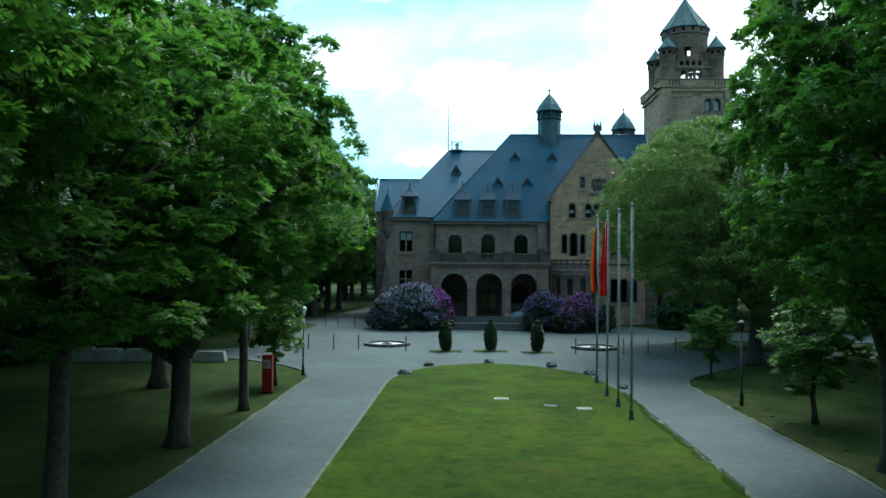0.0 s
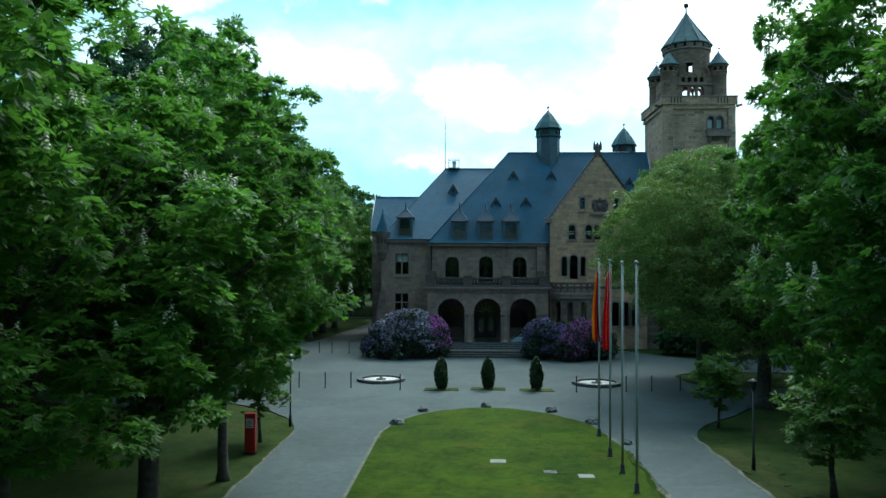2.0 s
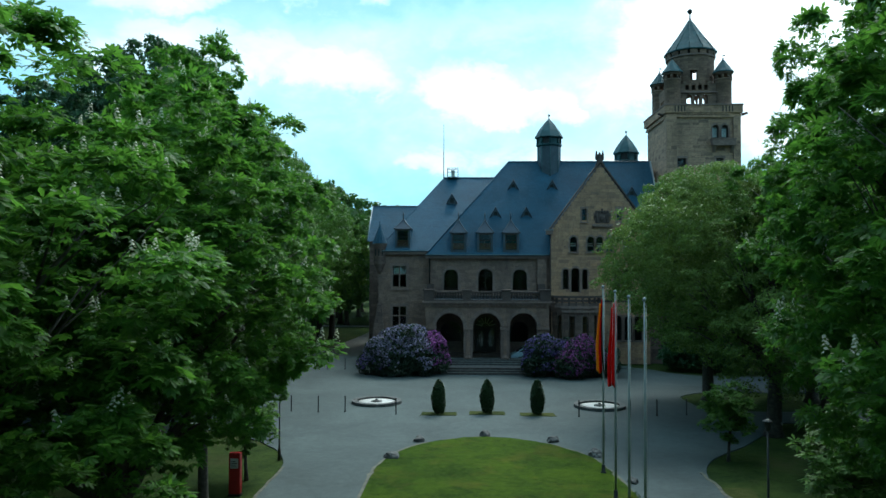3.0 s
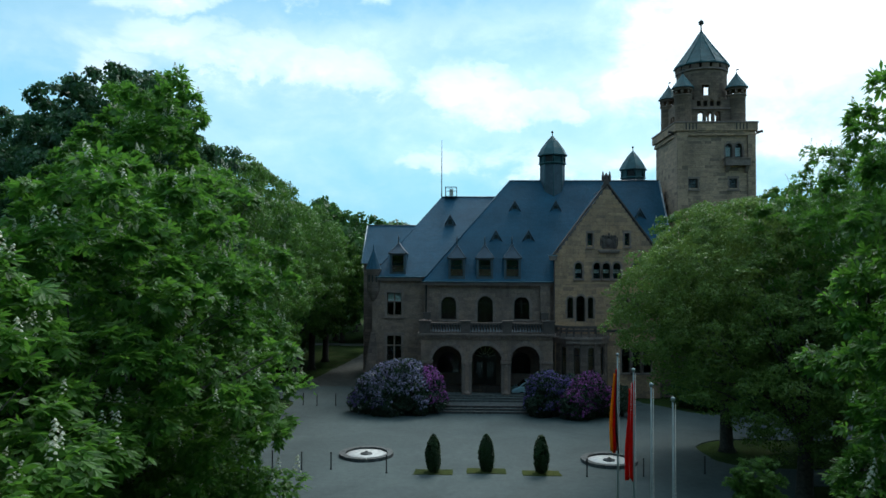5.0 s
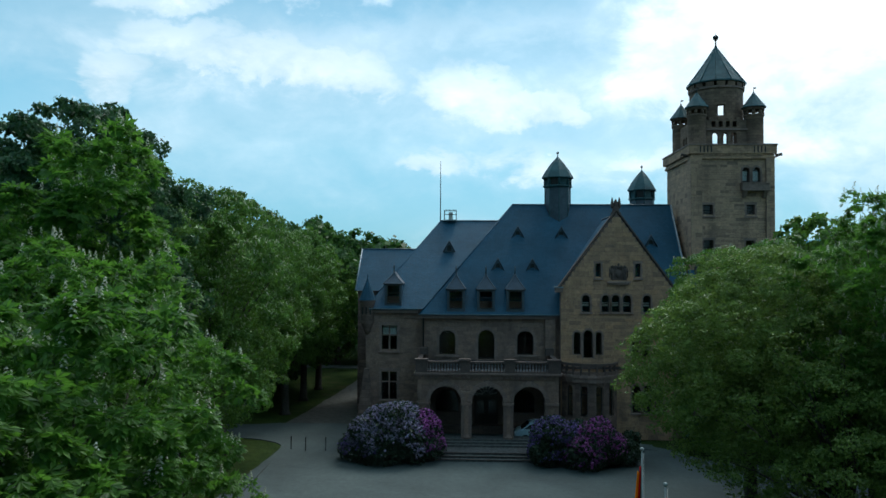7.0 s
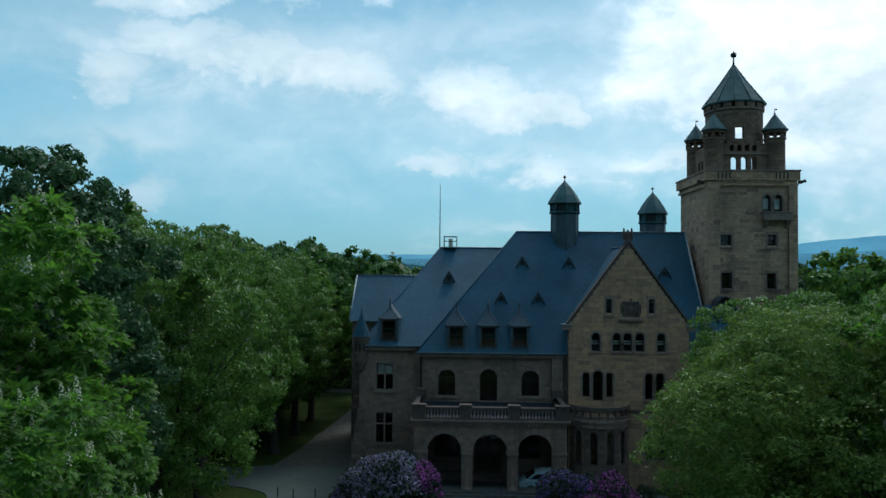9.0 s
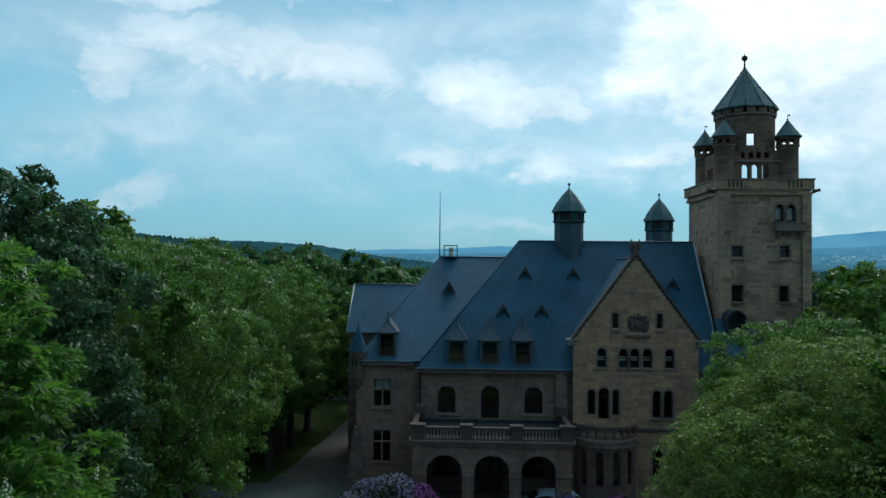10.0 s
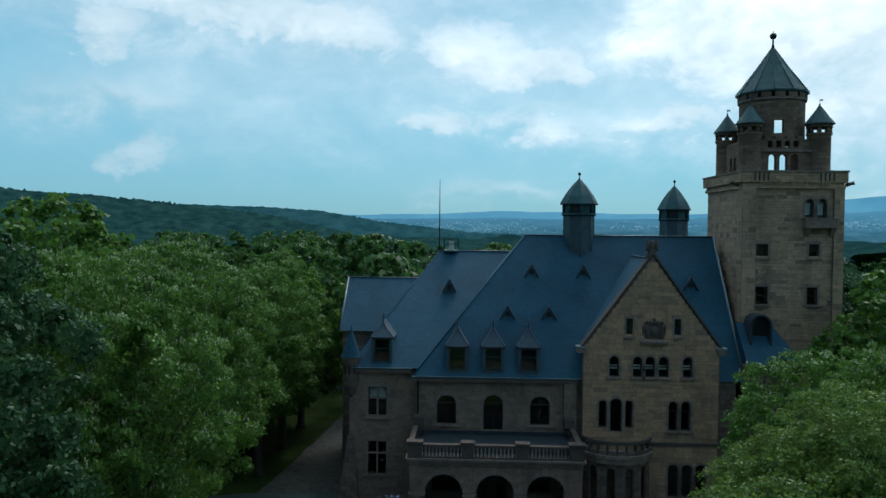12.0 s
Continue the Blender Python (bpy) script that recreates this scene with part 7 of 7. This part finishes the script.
def rhododendron(x, y, lumps, seed, label):
    """A mound of dark leaves covered with flower heads."""
    nrng = np.random.default_rng(seed)
    t = thing("rhododendron", label, "bush", (x, y, 0), "rhododendrons")
    L = np.array([(a, b, c, r) for a, b, c, r, _ in lumps])
    pick = nrng.choice(len(L), 15000, p=L[:, 3] ** 2 / (L[:, 3] ** 2).sum())
    d = unit(nrng.normal(size=(15000, 3)) + np.array([0, -0.15, 0.25]))
    p = L[pick, :3] + d * L[pick, 3:4] * nrng.uniform(0.8, 1.07, (15000, 1)) * np.array([1, 1, 0.9])
    p = p[p[:, 2] > 0.03]
    d = d[: len(p)]
    v, f = sprays(nrng, p, unit(nrng.normal(size=p.shape) + np.array([0, 0, -0.2])), 0.17)
    mesh_part("foliage", v, f, "rhodo_leaf", t)
    for kind in ("lilac", "violet", "magenta"):
        own = [l for l in lumps if l[4] == kind]
        if not own:
            continue
        V, F, at = [], [], 0
        for a, b, c, r, _ in own:
            for k in range(int((460 if kind == "lilac" else 560) * r * r)):
                dd = nrng.normal(size=3) + np.array([0, -0.1, 0.35])
                dd /= np.linalg.norm(dd)
                q = np.array([a, b, c]) + dd * r * np.array([1, 1, 0.9]) * nrng.uniform(0.93, 1.06)
                drift = 0.9 * noise.noise(Vector((q[0] * 0.8 + seed, q[1] * 0.8, q[2] * 1.1))) + 0.5 * noise.noise(Vector((q[0] * 2.4, q[1] * 2.4 + seed, q[2] * 3.2))) + 0.34 * (q[2] - 1.75) + {"lilac": -0.02, "violet": 0.12, "magenta": 0.28}[kind]
                if q[2] < 0.3 or drift < -0.05 + nrng.uniform(-0.2, 0.2):
                    continue
                s = nrng.uniform(0.040, 0.085)
                # a truss of florets
                for m in range(7):
                    e = nrng.normal(size=3)
                    e /= np.linalg.norm(e)
                    w = q + e * s
                    g = np.cross(e, [0.3, 0.5, 0.8])
                    g = g / np.linalg.norm(g) * s * 0.75
                    hh = np.cross(e, g)
                    V += [w + g, w + hh, w - g, w - hh]
                    F.append((at, at + 1, at + 2, at + 3))
                    at += 4
        tagged(mesh_part("flower_cover", np.array(V), F, kind, t, {"lilac": "pale violet flower heads", "violet": "deep violet flower heads", "magenta": "bright magenta flower heads"}[kind]), kind="stuff")
    return t


rhododendron(-5.4, 59.6, [(0.1, 0, 2.0, 1.85, "lilac"), (-1.5, -0.2, 1.5, 1.55, "lilac"), (-2.5, -0.1, 0.8, 1.10, "violet"), (0.9, -0.5, 1.5, 1.55, "lilac"), (-0.6, -0.7, 0.9, 1.7, "lilac"), (2.1, 0.1, 1.9, 1.20, "magenta"), (2.5, -0.3, 1.0, 1.05, "magenta"), (0.7, 0.5, 2.5, 1.3, "lilac"), (-0.9, 0.3, 2.35, 1.2, "lilac"),
                           (-2.0, 0.2, 2.05, 0.8, "lilac"), (1.5, -0.9, 0.8, 1.0, "lilac"), (-1.6, -1.0, 0.7, 0.9, "violet"), (2.2, 0.3, 2.65, 0.65, "magenta")], 5,
             "huge flowering rhododendron mound, pale violet with a magenta side")
rhododendron(7.0, 58.6, [(-1.9, 0.3, 1.8, 1.35, "violet"), (-2.3, 0, 0.9, 1.15, "violet"), (-0.6, 0.5, 1.4, 1.4, "violet"), (0.9, 0, 1.5, 1.5, "magenta"), (0.2, -0.6, 0.9, 1.35, "magenta"), (1.9, 0.2, 1.1, 1.15, "magenta"), (2.9, 0.5, 0.8, 1.0, "none"), (-1.6, 0.2, 2.6, 0.6, "violet"), (1.2, 0.1, 2.5, 0.7, "magenta"), (0.0, 0.6, 2.3, 0.55, "none"), (3.4, 0.9, 1.5, 0.6, "none")], 6,
             "wide flowering rhododendron mound in violet and magenta")


def lamp(x, y, head):
    t = thing("lamp_post", "slim dark park lamp with a small hooded head", "lamp post", (x, y, 0), "park lamps")
    part("post", lathe(bmesh.new(), [(0.065, -0.03), (0.065, 0.4), (0.04, 0.46), (0.03, 2.75)], 0, 0, 12), "iron", t)
    part("head", lathe(bmesh.new(), [(0.04, 2.72), (0.08, 2.76), (0.11, 2.98), (0.10, 3.02)], 0, 0, 14), head, t)
    part("hood", lathe(bmesh.new(), [(0.17, 3.02), (0.16, 3.05), (0.05, 3.12), (0, 3.14)], 0, 0, 14), "zinc" if head == "lamp_glass" else "iron", t)
    return t


lamp(-8.4, 34.2, "lamp_glass")
lamp(9.4, 28.05, "iron")


def flagpole(y, h, x=4.68):
    t = thing("flagpole", "tall slim grey metal flagpole on the lawn", "flagpole", (x, y, 0), "flagpoles")
    part("shaft", lathe(bmesh.new(), [(0.042, 0.3), (0.036, 3.0), (0.024, h - 0.08)], 0, 0, 12), "pole", t)
    part("base", lathe(bmesh.new(), [(0.12, 0.0), (0.12, 0.05), (0.075, 0.08), (0.07, 0.32), (0.058, 0.34)], 0, 0, 12), "iron", t)
    part("cap", lathe(bmesh.new(), [(0.03, h - 0.1), (0.06, h - 0.07), (0.055, h - 0.01), (0, h + 0.02)], 0, 0, 10), "pole", t)
    part("halyard", tube(bmesh.new(), [(0.05, -0.03, 0.9), (0.05, -0.03, h - 0.15)], [0.006, 0.006], 4), "cream", t)
    return t


for x, y, h in ((4.67, 25.0, 7.2), (4.69, 27.2, 7.2), (4.7, 29.4, 7.3), (4.88, 32.7, 7.38)):
    flagpole(y, h, x)


def flag(x, y, top, bottom, stripes, label, seed):
    """A flag hanging slack in folds from its pole; each stripe is a cloth of its own."""
    t = thing("flag", label, "flag", (x, y, 0), "flags")
    n, m = 40, 26
    width = 0.27
    for si, (mat, u0, u1) in enumerate(stripes):
        bm = bmesh.new()
        rows = []
        for j in range(m + 1):
            z = top + (bottom - top) * j / m
            fall = j / m
            row = []
            for i in range(9):
                u = u0 + (u1 - u0) * i / 8
                sway = 0.06 * math.sin(4.2 * fall + seed) + 0.05 * fall
                px = -width * (0.25 + 0.75 * min(1, 0.35 + fall)) * (u - 0.1) + sway * 0.5
                py = 0.11 * math.sin(u * 15 + 2.2 * fall + seed) * (0.4 + 0.6 * fall)
                row.append(bm.verts.new((px, py, z - 0.22 * u * (1 - fall) - 0.05 * math.sin(u * 9 + seed))))
            rows.append(row)
        for a, b in zip(rows, rows[1:]):
            for i in range(8):
                f = bm.faces.new((a[i], a[i + 1], b[i + 1], b[i]))
                f.smooth = True
        ob = part("cloth", bm, mat, t)
        thick = ob.modifiers.new("thickness", "SOLIDIFY")
        thick.thickness = 0.006
    return t


flag(4.66, 29.4, 6.9, 3.95, (("flag_red", -0.15, 0.40), ("flag_white", 0.40, 0.52), ("flag_red", 0.52, 1.0)), "slack red flag with a white band hanging from its pole", 1.0)
flag(4.84, 32.7, 6.85, 3.95, (("flag_black", -0.1, 0.2), ("flag_red", 0.2, 0.58), ("flag_gold", 0.58, 1.0)), "slack black, red and gold flag hanging from its pole", 2.4)


def stele():
    t = thing("red_pillar", "red enamelled information pillar standing on the grass", "pillar", (-8.72, 29.4, 0))
    bm = boxes((-0.2, 0.2, -0.13, 0.13, 0.04, 1.48))
    bmesh.ops.bevel(bm, geom=list(bm.edges), offset=0.02, segments=2, affect="EDGES")
    part("body", bm, "red", t)
    part("foot", boxes((-0.22, 0.22, -0.15, 0.15, -0.03, 0.04)), "iron", t)
    part("notice", boxes((-0.14, 0.14, -0.137, -0.131, 0.95, 1.3)), "flag_white", t, "pale notice plate")
    for i in range(4):
        part("text_bar", boxes((-0.11, 0.09 - 0.04 * (i % 2), -0.14, -0.138, 1.0 + 0.06 * i, 1.02 + 0.06 * i)), "iron", t)


stele()


def pale_block(x, y, w, h, turn):
    """A battered block of pale stone with worn edges."""
    bm = bmesh.new()
    solid(bm, [(-w, -0.32, -0.05), (w, -0.32, -0.05), (w, 0.32, -0.05), (-w, 0.32, -0.05)], [(-w * 0.86, -0.24, h), (w * 0.86, -0.24, h), (w * 0.86, 0.24, h), (-w * 0.86, 0.24, h)])
    bmesh.ops.recalc_face_normals(bm, faces=bm.faces)
    bmesh.ops.bevel(bm, geom=list(bm.edges), offset=0.04, segments=2, affect="EDGES")
    ob = part("stone_block", bm, "cover")
    ob.location, ob.rotation_euler = (x, y, 0), (0, 0, radians(turn))
    tagged(ob, "low pale stone block with sloping sides on the grass", "stone block", "blocks along the grass")


for x, w, h in ((-20.9, 0.6, 0.68), (-19.6, 0.72, 0.62), (-18.0, 0.82, 0.60), (-16.2, 0.8, 0.55), (-14.3, 0.8, 0.5)):
    pale_block(x, 38.5 + 0.06 * (x + 17), w, h, x * 5 % 7 - 3)


def grass_blades(name, label, x0, x1, y0, y1, count, tall, mat, seed, z=0.03):
    nrng = np.random.default_rng(seed)
    p = np.stack([nrng.uniform(x0, x1, count), y0 + (y1 - y0) * nrng.random(count) ** 1.4, np.full(count, z)], 1)
    inside = np.array([noise.noise(Vector((q[0] * 2.0, q[1] * 0.8, 0))) > -0.15 for q in p])
    p = p[inside]
    n = len(p)
    a = nrng.random(n) * 2 * np.pi
    w = np.stack([np.cos(a), np.sin(a), np.zeros(n)], 1) * 0.007
    h = tall * nrng.uniform(0.5, 1.4, n)[:, None]
    tip = p + np.stack([nrng.normal(scale=0.35, size=n), nrng.normal(scale=0.35, size=n), np.ones(n)], 1) * h
    v = np.stack([p - w, p + w, tip], 1).reshape(-1, 3)
    me = bpy.data.meshes.new(name)
    me.from_pydata(v.tolist(), [], np.arange(len(v)).reshape(-1, 3).tolist())
    me.materials.append(M[mat])
    tagged(new(name, me), label, "grass", kind="stuff")


grass_blades("lawn_rim_grass", "ragged grass tufts along the lawn's edge beside the poles", 5.25, 5.62, 6.0, 31.0, 14000, 0.035, "blade", 6)
for i, (x, y, w) in enumerate(((0.53, 28.5, 0.28), (3.4, 26.75, 0.26), (2.25, 27.2, 0.22))):
    tagged(part("cover_plate", boxes((x - w, x + w, y - w * 0.8, y + w * 0.8, 0.02, 0.042)), "cover" if i != 2 else "granite"), "flat stone cover plate set in the lawn", "cover plate", "cover plates")


def car(x, y, z, turn, paint):
    t = thing("parked_car", "pale blue small car parked under the porch arch", "car", (x, y, z))
    t.rotation_euler = (0, 0, radians(turn))
    side = [(-2.0, 0.35), (-2.03, 0.55), (-1.98, 0.72), (-1.70, 0.88), (-1.48, 0.96), (-0.92, 1.38), (-0.55, 1.47), (0.9, 1.46), (1.45, 1.32), (1.85, 0.95), (2.0, 0.85), (2.02, 0.5), (1.98, 0.33)]
    bm = bmesh.new()
    rings = []
    for yy, k in ((-0.82, 0.94), (-0.74, 1.0), (0.0, 1.02), (0.74, 1.0), (0.82, 0.94)):
        rings.append([bm.verts.new((px * (0.97 if abs(yy) > 0.8 else 1.0), yy * (1.0 if pz < 1.0 else 0.82), 0.3 + (pz - 0.3) * k)) for px, pz in side])
    for a, b in zip(rings, rings[1:]):
        for i in range(len(side)):
            j = (i + 1) % len(side)
            f = bm.faces.new((a[i], a[j], b[j], b[i]))
            f.smooth = True
    bm.faces.new(rings[0])
    bm.faces.new(rings[-1][::-1])
    bmesh.ops.recalc_face_normals(bm, faces=bm.faces)
    part("body", bm, paint, t)
    for s in (-1, 1):
        bm = bmesh.new()
        q = [(-1.38, 0.98), (-0.90, 1.32), (-0.10, 1.38), (-0.10, 0.98)]
        solid(bm, [(a, s * 0.765, b) for a, b in q], [(a, s * (0.80 if b < 1.1 else 0.715), b) for a, b in q])
        q = [(-0.02, 0.98), (-0.02, 1.38), (0.95, 1.37), (1.5, 1.0)]
        solid(bm, [(a, s * 0.765, b) for a, b in q], [(a, s * (0.80 if b < 1.1 else 0.715), b) for a, b in q])
        bmesh.ops.recalc_face_normals(bm, faces=bm.faces)
        part("side_window", bm, "car_glass", t)
    bm = bmesh.new()
    solid(bm, [(-1.52, -0.62, 0.96), (-1.52, 0.62, 0.96), (-0.98, 0.54, 1.38), (-0.98, -0.54, 1.38)], [(-1.48, -0.62, 0.94), (-1.48, 0.62, 0.94), (-0.94, 0.54, 1.36), (-0.94, -0.54, 1.36)])
    bmesh.ops.recalc_face_normals(bm, faces=bm.faces)
    part("windscreen", bm, "car_glass", t)
    for wx in (-1.25, 1.2):
        for s in (-1, 1):
            bm = lathe(bmesh.new(), [(0.2, -0.09), (0.3, -0.09), (0.31, 0.0), (0.3, 0.09), (0.2, 0.09)], 0, 0, 18)
            w = part("wheel", bm, "rubber", t)
            w.location, w.rotation_euler = (wx, s * 0.74, 0.31), (radians(90), 0, 0)
            part("rim", lathe(bmesh.new(), [(0.2, -0.095), (0.05, -0.1), (0.0, -0.1)] if s > 0 else [(0.0, 0.1), (0.05, 0.1), (0.2, 0.095)], 0, 0, 14), "pole", w)
    for s in (-1, 1):
        part("headlight", boxes((-2.02, -1.9, s * 0.58 - 0.14, s * 0.58 + 0.14, 0.62, 0.74)), "lamp_glass", t)
    return t


car(5.0, 64.2, 0.26, 0, "car_paint")
